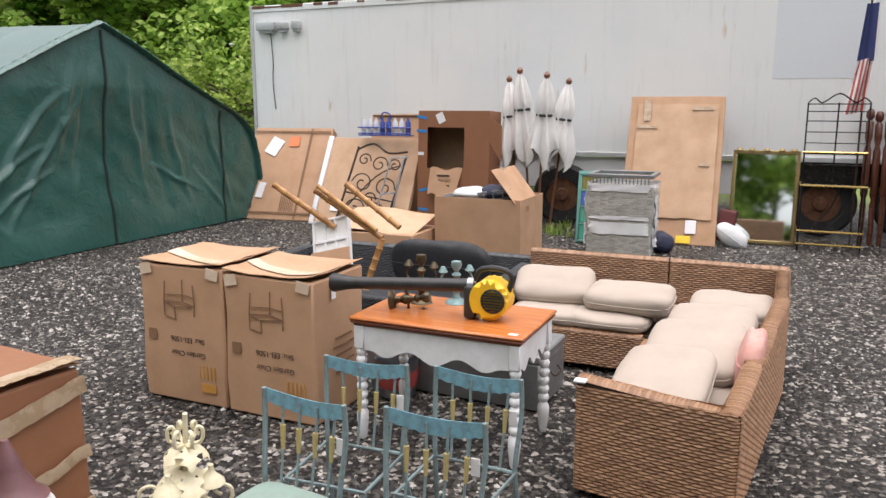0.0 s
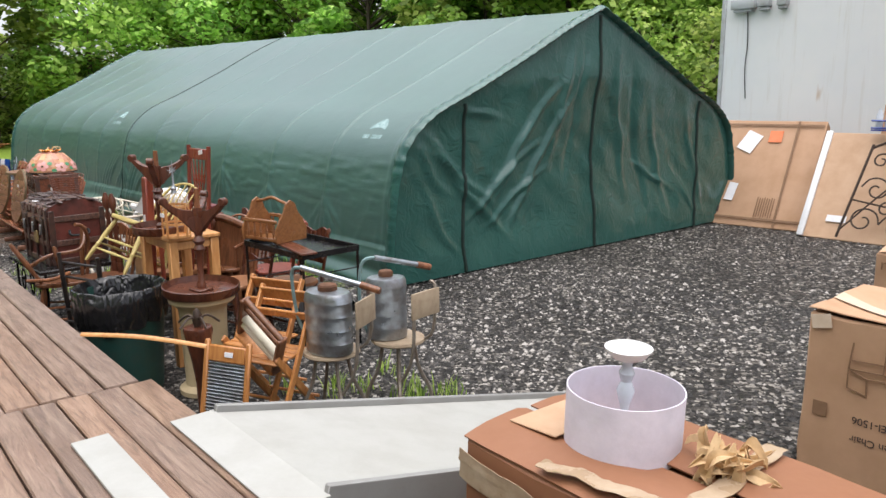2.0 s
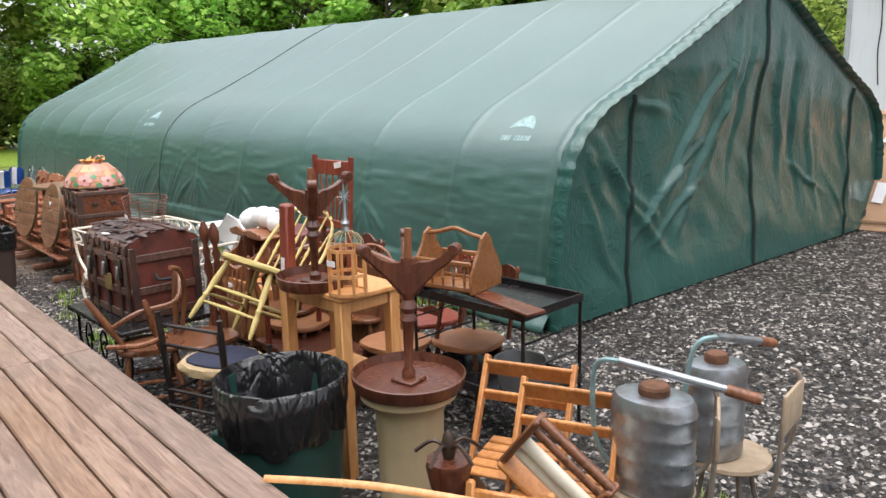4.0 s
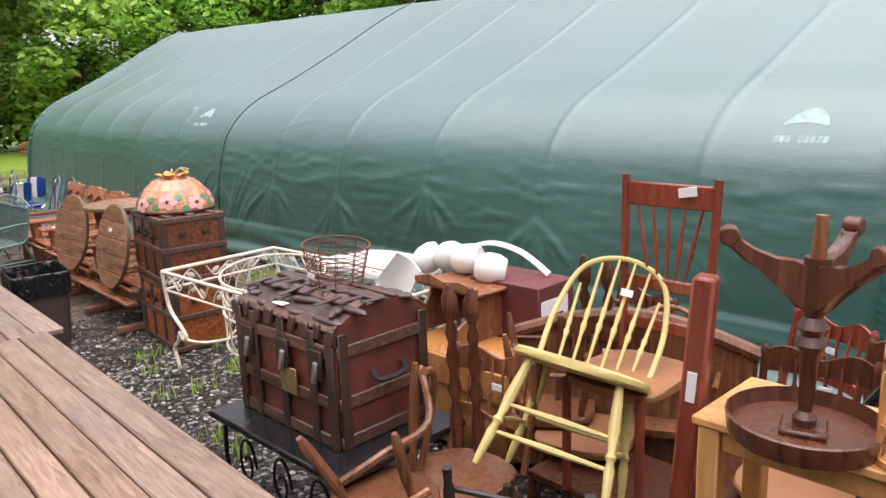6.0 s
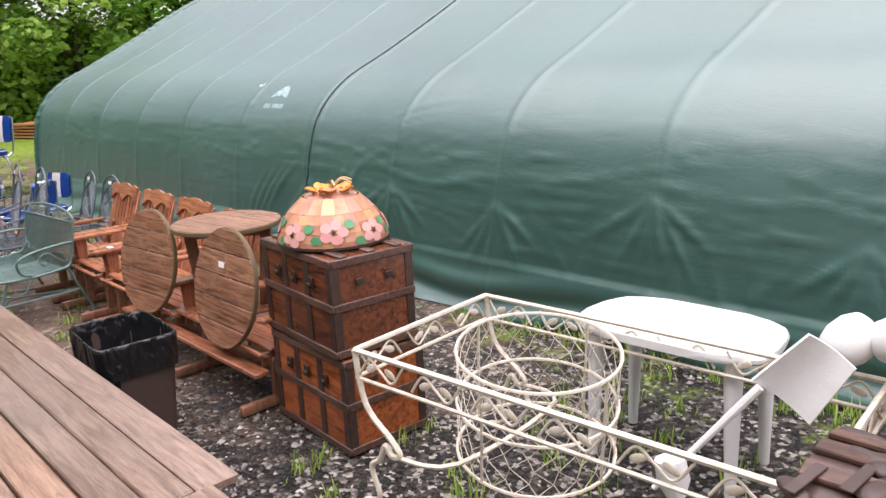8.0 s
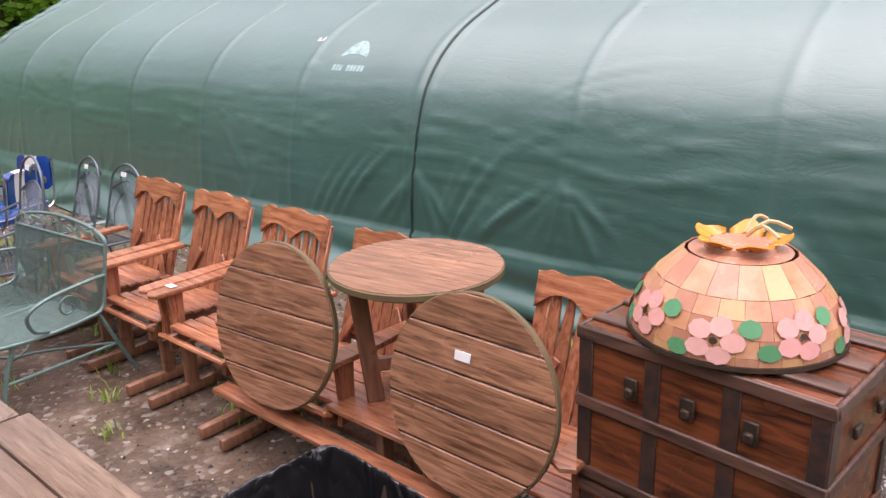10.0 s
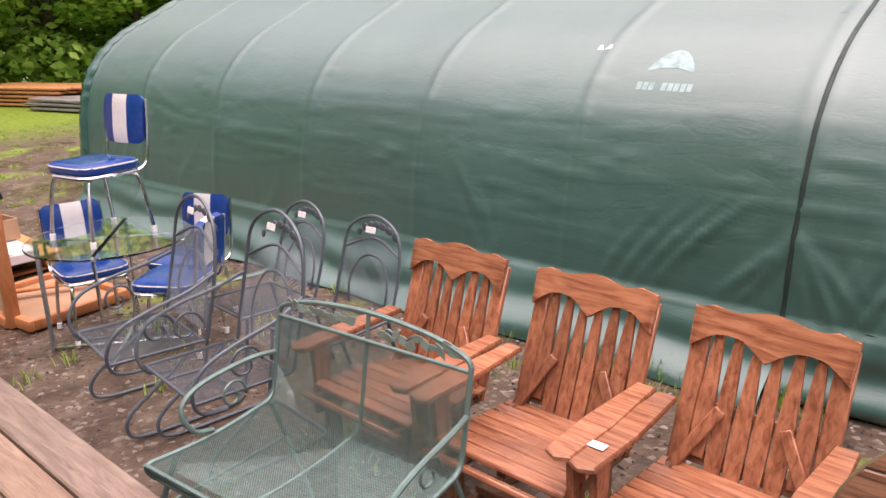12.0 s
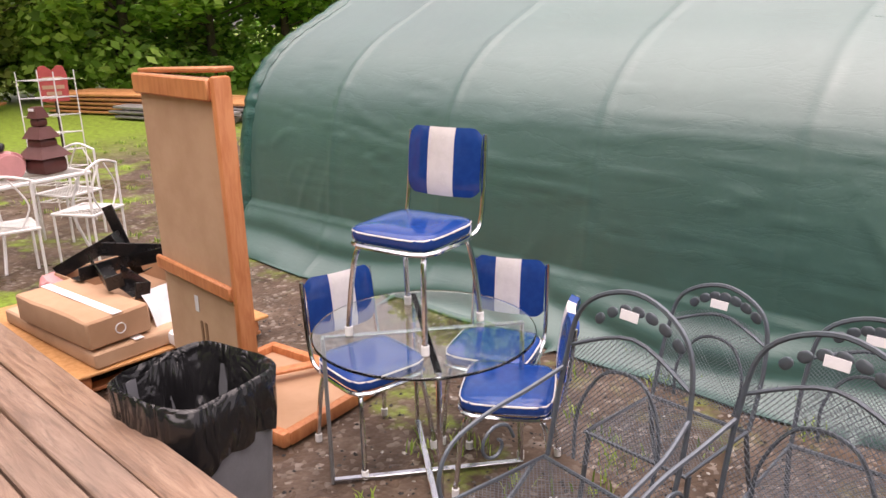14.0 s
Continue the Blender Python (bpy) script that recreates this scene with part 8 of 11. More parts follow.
    cad = thing("magazine_rack", "varnished wooden magazine rack with spindle sides", "magazine rack", pose(-7.91, 2.88, 0.855, 0, 0, 14))
    for x in (-0.2, 0.2):
        bm = B()
        out = [(-0.16, 0), (0.16, 0), (0.17, 0.1), (0.12, 0.18), (0.07, 0.24), (0.05, 0.31), (0.0, 0.34), (-0.05, 0.31), (-0.07, 0.24), (-0.12, 0.18), (-0.17, 0.1)]
        plate(bm, out, 0.018, pose(x, 0, 0, 90, 0, 90), 0.004)
        part("end_panel", bm, OAK_DARK, cad)
    for y, z in ((-0.14, 0.17), (0.14, 0.17), (-0.13, 0.02), (0.13, 0.02)):
        strip(cad, "rail", 0, y, z, 0.4, 0.02, 0.03, OAK_DARK)
    bm = B()
    tube(bm, [(-0.2, 0, 0.3), (-0.1, 0, 0.32), (0, 0, 0.345), (0.1, 0, 0.32), (0.2, 0, 0.3)], 0.013, 8, k=4)
    part("handle", bm, OAK_DARK, cad)
    strip(cad, "bottom", 0, 0, 0.008, 0.4, 0.26, 0.014, OAK_DARK)
    for y in (-0.135, 0.135):
        for i in range(5):
            bm = B()
            rod(bm, (-0.15 + i * 0.075, y, 0.03), (-0.15 + i * 0.075, y, 0.16), 0.008, n=7, prof=SPIN)
            part("spindle", bm, OAK_DARK, cad)

    def folding_chair(m, lab):
        root = thing("folding_chair", lab, "chair", m, "orange wooden folding chairs")
        for s in (-1, 1):
            for a, b in (((s * 0.2, 0.26, 0.0), (s * 0.2, -0.18, 0.82)), ((s * 0.17, -0.22, 0.0), (s * 0.17, 0.2, 0.48))):
                bm = B()
                d = Vector(b) - Vector(a)
                box(bm, 0, 0, d.length / 2, 0.022, 0.045, d.length, Matrix.Translation(a) @ d.to_track_quat("Z", "X").to_matrix().to_4x4() @ pose(0, 0, 0, 0, 0, 90), 0.005)
                part("side_rail", bm, OAK, root)
        for y, z, hh in ((-0.165, 0.77, 0.09), (-0.11, 0.66, 0.06)):
            strip(root, "back_slat", 0, y, z, 0.4, 0.02, hh, OAK, rot=(-28, 0, 0))
        bm = B()
        for i in range(5):
            box(bm, 0, -0.12 + i * 0.075, 0.44, 0.34, 0.06, 0.018)
        part("slatted_seat", bm, OAK, root)
        for y, z in ((0.2, 0.12), (-0.17, 0.12)):
            bm = B()
            rod(bm, (-0.2, y, z), (0.2, y, z), 0.011, n=7)
            part("rung", bm, OAK, root)
        strip(root, "price_tag", 0.12, -0.185, 0.76, 0.05, 0.004, 0.025, PAPER, rot=(-28, 0, 0))

    folding_chair(pose(-6.42, 2.08, 0, 0, 0, 205), "orange wooden folding chair standing open")
    folding_chair(pose(-6.72, 2.16, 0, 0, 0, 205), "orange wooden folding chair standing open")
    wr = thing("clothes_wringer", "old wooden clothes wringer resting on a folding chair", "wringer", pose(-6.42, 1.98, 0.50, 25, 38, 20))
    for s in (-1, 1):
        strip(wr, "side_post", s * 0.17, 0, 0.12, 0.03, 0.07, 0.42, BROWN)
    for z, mt, rr in ((0.06, SOAP, 0.028), (0.13, SOAP, 0.028), (0.24, BROWN, 0.016), (0.32, BROWN, 0.02)):
        bm = B()
        rod(bm, (-0.17, 0, z), (0.17, 0, z), rr, n=12)
        part("roller", bm, mt, wr)
    strip(wr, "bottom_board", 0, 0.02, -0.06, 0.36, 0.14, 0.03, OAK)
    strip(wr, "price_tag", 0.05, -0.055, -0.06, 0.06, 0.003, 0.03, PAPER)
    wb = thing("washboard", "wooden washboard with a ribbed metal panel", "washboard", pose(-6.33, 1.66, 0.0, -12, 0, 28))
    for s in (-1, 1):
        strip(wb, "side_rail", s * 0.15, 0, 0.3, 0.035, 0.03, 0.6, OAK)
    for z, hh in ((0.52, 0.1), (0.12, 0.04)):
        strip(wb, "cross_board", 0, 0, z, 0.27, 0.025, hh, OAK)
    bm = B()
    sheet(bm, lambda u, v: Vector((-0.13 + 0.26 * u, 0.008 * math.sin(v * math.tau * 16), 0.14 + 0.33 * v)), 4, 128, 0.003)
    part("ribbed_panel", bm, GALV, wb)
    strip(wb, "price_tag", 0.02, -0.017, 0.52, 0.06, 0.003, 0.03, PAPER)
    yl = thing("yardstick", "long pale wooden bow lying across chairs", "stick", pose(-6.66, 1.36, 0.615, 0, 1, 36))
    bm = B()
    tube(bm, [(-0.42, 0, 0), (0, 0, 0.02), (0.42, 0, 0)], 0.014, 6, k=6, flat=0.4)
    part("stave", bm, PINE, yl)
    cg = thing("cast_iron_finial", "small black iron ornament on a red wedge", "ornament", pose(-6.62, 1.68, 0.0))
    bm = B()
    lathe(bm, [(0.03, 0), (0.035, 0.3), (0.05, 0.42), (0.09, 0.62), (0.085, 0.64), (0.001, 0.645)], 12)
    part("wedge", bm, MAHOG, cg)
    bm = B()
    for i in range(5):
        a = i * 1.256
        tube(bm, [(0, 0, 0.68), (0.06 * math.cos(a), 0.06 * math.sin(a), 0.71), (0.13 * math.cos(a), 0.13 * math.sin(a), 0.66)], 0.008, 5, k=4)
    lathe(bm, [(0.02, 0.64), (0.03, 0.68), (0.02, 0.74), (0.001, 0.76)], 10)
    part("ornament", bm, IRON, cg)

    def tin_stool(x, y, rz):
        root = thing("metal_stool", "old steel stool with bent tube legs and back", "stool", pose(x, y, 0, 0, 0, rz), "old steel stools")
        for i in range(4):
            a = math.tau * (i + 0.5) / 4
            bm = B()
            c, s = math.cos(a), math.sin(a)
            tube(bm, [(0.1 * c, 0.1 * s, 0.43), (0.13 * c, 0.13 * s, 0.25), (0.2 * c, 0.2 * s, 0.1), (0.22 * c, 0.22 * s, 0.0)], 0.012, 6, k=4)
            part("leg", bm, STOOL_STEEL, root)
        bm = B()
        lathe(bm, [(0.001, 0.425), (0.17, 0.425), (0.18, 0.435), (0.175, 0.45), (0.001, 0.455)], 26)
        part("seat", bm, STOOL_WOOD, root)
        bm = B()
        tube(bm, [(0.12, 0.1, 0.43), (0.22, 0.1, 0.52), (0.24, 0.1, 0.8), (0.2, 0.1, 0.84)], 0.011, 6, k=4)
        tube(bm, [(0.12, -0.1, 0.2), (0.22, -0.1, 0.4), (0.24, -0.1, 0.8)], 0.011, 6, k=4)
        part("back_tube", bm, STOOL_STEEL, root)
        bm = B()
        box(bm, 0.245, 0, 0.72, 0.014, 0.26, 0.17, bev=0.02)
        part("backrest", bm, STOOL_WOOD, root)

    def sprayer(x, y, z, rz, r, h):
        root = thing("sprayer_can", "dented galvanised backpack sprayer can on a stool", "sprayer", pose(x, y, z, 0, 0, rz), "galvanised sprayer cans")
        bm = B()
        prof = [(r * 0.96, 0), (r, 0.015)]
        for k in (0.2, 0.42, 0.66, 0.88):
            prof += [(r, h * k - 0.012), (r * 1.03, h * k), (r, h * k + 0.012)]
        prof += [(r * 0.99, h - 0.01), (r * 0.9, h + 0.012), (r * 0.5, h + 0.02), (0.001, h + 0.02)]
        lathe(bm, prof, 36, Matrix.Diagonal((1.15, 0.85, 1, 1)))
        part("tank", bm, GALV, root)
        bm = B()
        lathe(bm, [(r * 0.42, h + 0.015), (r * 0.42, h + 0.045), (r * 0.36, h + 0.055), (0.001, h + 0.058)], 22)
        part("cap", bm, RUST, root)
        bm = B()
        tube(bm, [(-r * 1.1, 0, h * 0.1), (-r * 1.5, -0.05, h * 0.5), (-r * 1.4, -0.1, h + 0.12), (-r * 0.6, -0.12, h + 0.17)], 0.011, 6, k=5)
        part("hose", bm, PATINA, root)
        bm = B()
        rod(bm, (-r * 0.7, -0.12, h + 0.17), (r * 2.4, 0.05, h + 0.06), 0.017, n=10)
        part("pump_rod", bm, GALV, root)
        bm = B()
        rod(bm, (r * 1.8, 0.02, h + 0.08), (r * 2.6, 0.06, h + 0.05), 0.022, n=10)
        part("grip", bm, BROWN, root)

    tin_stool(-6.2, 2.36, 30)
    tin_stool(-6.12, 2.82, 10)
    sprayer(-6.17, 2.33, 0.457, 15, 0.142, 0.37)
    sprayer(-6.16, 2.76, 0.457, 60, 0.115, 0.39)


OAK_DARK = wood("varnished_brown_oak", (0.2, 0.075, 0.025), (0.36, 0.16, 0.06), 0.3, "x", 8, 0.1)
STOOL_STEEL = plain("rusty_beige_steel", (0.27, 0.24, 0.2), 0.5, 0.4, (0.16, 0.08, 0.04), 0.6, 20)
STOOL_WOOD = plain("worn_beige_board", (0.36, 0.28, 0.19), 0.7, 0, (0.2, 0.13, 0.08), 0.6, 14)


def dome_trunk():
    tb = thing("low_table", "low black metal table on curled legs", "table", pose(-10.03, 1.76, 0, 0, 0, 3) @ Matrix.Diagonal((0.8, 1, 1.36, 1)))
    bm = B()
    box(bm, 0, 0, 0.37, 1.25, 0.72, 0.025, bev=0.008)
    part("tabletop", bm, BLACK, tb)
    for x in (-0.56, 0.56):
        for y in (-0.3, 0.3):
            bm = B()
            tube(bm, [(x, y, 0.36), (x * 1.05, y, 0.2), (x * 0.95, y, 0.1), (x * 1.08, y, 0.0)], 0.012, 6, k=5)
            part("leg", bm, BLACK, tb)
    for k in range(3):
        bm = B()
        cx = -0.35 + k * 0.35
        tube(bm, [(cx + 0.1 * (1 - i / 14) * math.cos(i * 0.8), -0.3, 0.22 + 0.1 * (1 - i / 14) * math.sin(i * 0.8)) for i in range(12)], 0.007, 5, k=3)
        part("scrollwork", bm, BLACK, tb)
    root = thing("steamer_trunk", "dark dome-top leather trunk with worn slats and iron fittings", "trunk", pose(-10.08, 1.81, 0.521, 0, 0, 3))
    w, d, h, rise = 0.73, 0.5, 0.5, 0.09
    def dome(x, u):
        y = -d / 2 + d * u
        return h + rise * max(0.0, 1 - (2 * u - 1) ** 2) ** 0.75
    bm = B()
    sheet(bm, lambda u, v: Vector((-w / 2 + w * u, -d / 2 + d * v, dome(0, v) + 0.004 * noise.noise(Vector((u * 7, v * 7, 0))))), 16, 16)
    part("lid", bm, LEATHER, root, smooth=50)
    for x in (-w / 2, w / 2):
        bm = B()
        vs = [bm.verts.new((x, -d / 2 + d * i / 16, dome(0, i / 16))) for i in range(17)]
        vs += [bm.verts.new((x, d / 2, h - 0.01)), bm.verts.new((x, -d / 2, h - 0.01))]
        bm.faces.new(vs)
        part("lid_end", bm, LEATHER_RED, root)
    bm = B()
    box(bm, 0, 0, h / 2, w, d, h - 0.004, bev=0.008)
    part("trunk_body", bm, LEATHER_RED, root)
    for v in (0.03, 0.3, 0.5, 0.7, 0.97):
        bm = B()
        y = -d / 2 + d * v
        z = dome(0, v)
        ang = math.degrees(math.atan2(dome(0, min(1, v + 0.02)) - dome(0, max(0, v - 0.02)), d * 0.04))
        box(bm, 0, y, z + 0.008, w * 1.0, 0.06, 0.016, bev=0.004, rot=(ang, 0, 0))
        part("lid_slat", bm, SLAT_DARK, root)
    for z in (0.03, 0.2, 0.42):
        strip(root, "front_slat", 0, -d / 2 - 0.008, z, w, 0.016, 0.055, SLAT_DARK)
        strip(root, "end_slat", w / 2 + 0.008, 0, z, 0.016, d, 0.055, SLAT_DARK)
    for x in (-w / 2 + 0.02, -0.22, 0.0, 0.22, w / 2 - 0.02):
        strip(root, "iron_strap", x, -d / 2 - 0.014, h * 0.5, 0.05, 0.014, h, TRUNK_DARK)
    for x in (-0.26, 0.02, 0.26):
        strip(root, "lock_plate", x, -d / 2 - 0.026, 0.36, 0.09, 0.016, 0.13, IRON)
        strip(root, "hasp", x + 0.01, -d / 2 - 0.04, 0.33, 0.028, 0.02, 0.1, GALV_DARK, rot=(0, 14, 0))
    for i in range(9):
        x = -0.36 + i * 0.09
        strip(root, "lid_clasp", x, -d / 2 - 0.012, h - 0.01 + 0.012 * (i % 2), 0.04 + 0.02 * (i % 3 == 0), 0.022, 0.07, TRUNK_DARK, rot=(0, (i * 37) % 17 - 8, 0))
        strip(root, "torn_strap", x + 0.02, -d / 2 + 0.1 + 0.05 * (i % 3), dome(0, 0.28 + 0.1 * (i % 3)) + 0.016, 0.028, 0.13, 0.006, LEATHER, rot=(6 - 5 * (i % 3), 0, (i * 53) % 24 - 12))
    strip(root, "brass_plate", 0.05, -d / 2 - 0.024, 0.24, 0.12, 0.01, 0.12, GOLD)
    for y in (-d / 2 + 0.03, d / 2 - 0.03):
        strip(root, "corner_iron", w / 2 + 0.013, y, h * 0.5, 0.012, 0.05, h, TRUNK_DARK)
    bm = B()
    tube(bm, [(w / 2 + 0.02, -0.08, 0.31), (w / 2 + 0.05, -0.07, 0.27), (w / 2 + 0.05, 0.07, 0.27), (w / 2 + 0.02, 0.08, 0.31)], 0.012, 6, k=4)
    part("end_handle", bm, RUBBER, root)
    rng = random.Random(8)
    bm = B()
    for i in range(34):
        u, v = rng.uniform(-0.37, 0.37), rng.uniform(0.04, 0.96)
        cushion(bm, rng.uniform(0.05, 0.2), rng.uniform(0.03, 0.07), 0.03, pose(u, -d / 2 + d * v, dome(0, v) + 0.006, 0, 0, rng.uniform(0, 180)), 2.5, 3)
    part("peeled_leather", bm, LEATHER, root, "curling peeled leather scraps", kind="stuff")
    strip(root, "price_tag", -0.05, -d / 2 + 0.03, h + 0.055, 0.08, 0.04, 0.003, PAPER)
    wb = thing("wire_basket", "round rusted wire basket on a trunk", "basket", pose(-10.08, 1.86, 1.128, 0, 5, 0) @ Matrix.Diagonal((0.8, 0.8, 0.85, 1)))
    for i in range(9):
        z = 0.2 * i / 8
        bm = B()
        tube(bm, [((0.15 + 0.04 * i / 8) * math.cos(a), (0.15 + 0.04 * i / 8) * math.sin(a), z) for a in [math.tau * k / 28 for k in range(28)]], 0.003 if i < 8 else 0.005, 4, closed=True)
        part("hoop_wire", bm, RUST_WIRE, wb)
    for k in range(10):
        bm = B()
        a = math.tau * k / 10
        tube(bm, [(0.15 * math.cos(a), 0.15 * math.sin(a), 0), (0.19 * math.cos(a), 0.19 * math.sin(a), 0.2)], 0.003, 4)
        tube(bm, [(0.15 * math.cos(a), 0.15 * math.sin(a), 0), (-0.15 * math.cos(a), -0.15 * math.sin(a), 0)], 0.002, 4)
        part("rib_wire", bm, RUST_WIRE, wb)
    strip(wb, "price_tag", 0.0, -0.17, 0.06, 0.07, 0.003, 0.03, PAPER)


def iron_table():
    root = thing("iron_table_base", "white wrought-iron table base with no top", "table", pose(-11.57, 2.55, 0, 0, 0, 5))
    w, d, z = 1.92, 0.95, 0.76
    def bar(pts, r=0.013, k=0, name="iron_bar"):
        bm = B()
        tube(bm, pts, r, 6, k=k)
        part(name, bm, WHITE_IRON, root)
    c = [(-w / 2, -d / 2), (w / 2, -d / 2), (w / 2, d / 2), (-w / 2, d / 2)]
    for a, b in zip(c, c[1:] + c[:1]):
        bar([(*a, z), (*b, z)])
        bar([(*a, z - 0.13), (*b, z - 0.13)], 0.009)
        n = 6 if abs(a[0] - b[0]) > 1 else 3
        for i in range(n):
            t0 = (i + 0.5) / n
            cx, cy = a[0] + (b[0] - a[0]) * t0, a[1] + (b[1] - a[1]) * t0
            dx, dy = (b[0] - a[0]) / n, (b[1] - a[1]) / n
            bar([(cx + dx * 0.42 * q, cy + dy * 0.42 * q, z - 0.065 + e * 0.045) for q, e in ((-1, -1), (-0.5, 0.9), (0, 0), (0.5, -0.9), (1, 1))], 0.006, 5, "scroll")
            for s in (-1, 1):
                bm = B()
                cushion(bm, 0.07, 0.012, 0.035, pose(cx + dx * 0.18 * s, cy + dy * 0.18 * s, z - 0.065, 0, 25 * s, math.degrees(math.atan2(dy, dx))), 2.2, 3)
                part("leaf", bm, WHITE_IRON, root)
    for x, y in c:
        sx, sy = math.copysign(1, x), math.copysign(1, y)
        bar([(x, y, z), (x - sx * 0.05, y, z - 0.25), (x - sx * 0.2, y, z - 0.38), (x - sx * 0.25, y, z - 0.44), (x - sx * 0.2, y, z - 0.46), (x - sx * 0.16, y, z - 0.42), (x - sx * 0.12, y, z - 0.5), (x - sx * 0.06, y, 0.2), (x - sx * 0.1, y, 0.06), (x, y, 0.01)], 0.014, 5, "leg")
    bar([(-w / 2 + 0.18, -d / 2, z - 0.46), (-w / 2 + 0.5, -d / 2 + 0.1, z - 0.44), (-w / 2 + 0.5, d / 2 - 0.1, z - 0.44), (-w / 2 + 0.18, d / 2, z - 0.46)], 0.011, 5, "brace")
    bs = thing("wire_basket", "large cream chicken-wire basket inside a table base", "basket", pose(-11.92, 2.56, 0.26, 4, 6, 0))
    r, h = 0.36, 0.5
    for k in (0, 0.5, 1):
        bm = B()
        tube(bm, [(r * math.cos(a), r * math.sin(a), h * k) for a in [math.tau * i / 36 for i in range(36)]], 0.008, 5, closed=True)
        part("hoop", bm, WHITE_IRON, bs)
    for i in range(4):
        a = math.tau * i / 4
        bm = B()
        tube(bm, [(r * math.cos(a), r * math.sin(a), 0), (r * math.cos(a), r * math.sin(a), h)], 0.007, 5)
        part("upright", bm, WHITE_IRON, bs)
    bm = B()
    for s in (-1, 1):
        for i in range(22):
            pts = []
            for j in range(9):
                a = math.tau * (i + s * j * 0.5 + 0.18 * math.sin(j * 2.2)) / 22
                pts.append((r * 0.99 * math.cos(a), r * 0.99 * math.sin(a), h * j / 8))
            tube(bm, pts, 0.0022, 3)
    part("chicken_wire", bm, WHITE_IRON, bs, kind="stuff")


def trunk_box(m, label, w, d, h, board, top=None):
    root = thing("steamer_trunk", label, "trunk", m, "stacked flat-top trunks")
    bm = B()
    box(bm, 0, 0, h / 2, w, d, h, bev=0.008)
    part("trunk_body", bm, board, root)
    for z in (0.025, h * 0.52, h - 0.02):
        for a in ((0, -d / 2 - 0.006, z, w + 0.02, 0.014, 0.042), (0, d / 2 + 0.006, z, w + 0.02, 0.014, 0.042), (w / 2 + 0.006, 0, z, 0.014, d, 0.042), (-w / 2 - 0.006, 0, z, 0.014, d, 0.042)):
            strip(root, "slat", *a, SLAT_DARK)
    for x in (-w * 0.47, -w * 0.16, w * 0.16, w * 0.47):
        strip(root, "iron_band", x, -d / 2 - 0.003, h / 2, 0.05, 0.008, h - 0.01, TRUNK_DARK)
    for y in (-d * 0.46, d * 0.46):
        strip(root, "iron_band", w / 2 + 0.003, y, h / 2, 0.008, 0.05, h - 0.01, TRUNK_DARK)
    for x in (-0.18, 0.0, 0.18):
        strip(root, "lock_plate", x, -d / 2 - 0.016, h * 0.72, 0.045, 0.012, 0.07, IRON)
        strip(root, "knob", x, -d / 2 - 0.026, h * 0.7, 0.028, 0.016, 0.03, IRON)
    for y in (-0.09, 0.09):
        strip(root, "handle_loop", w / 2 + 0.014, y, h * 0.75, 0.014, 0.05, 0.035, IRON)
    for y in (-d * 0.34, 0, d * 0.34):
        strip(root, "lid_slat", 0, y, h + 0.006, w, 0.05, 0.014, SLAT_DARK)
    return root


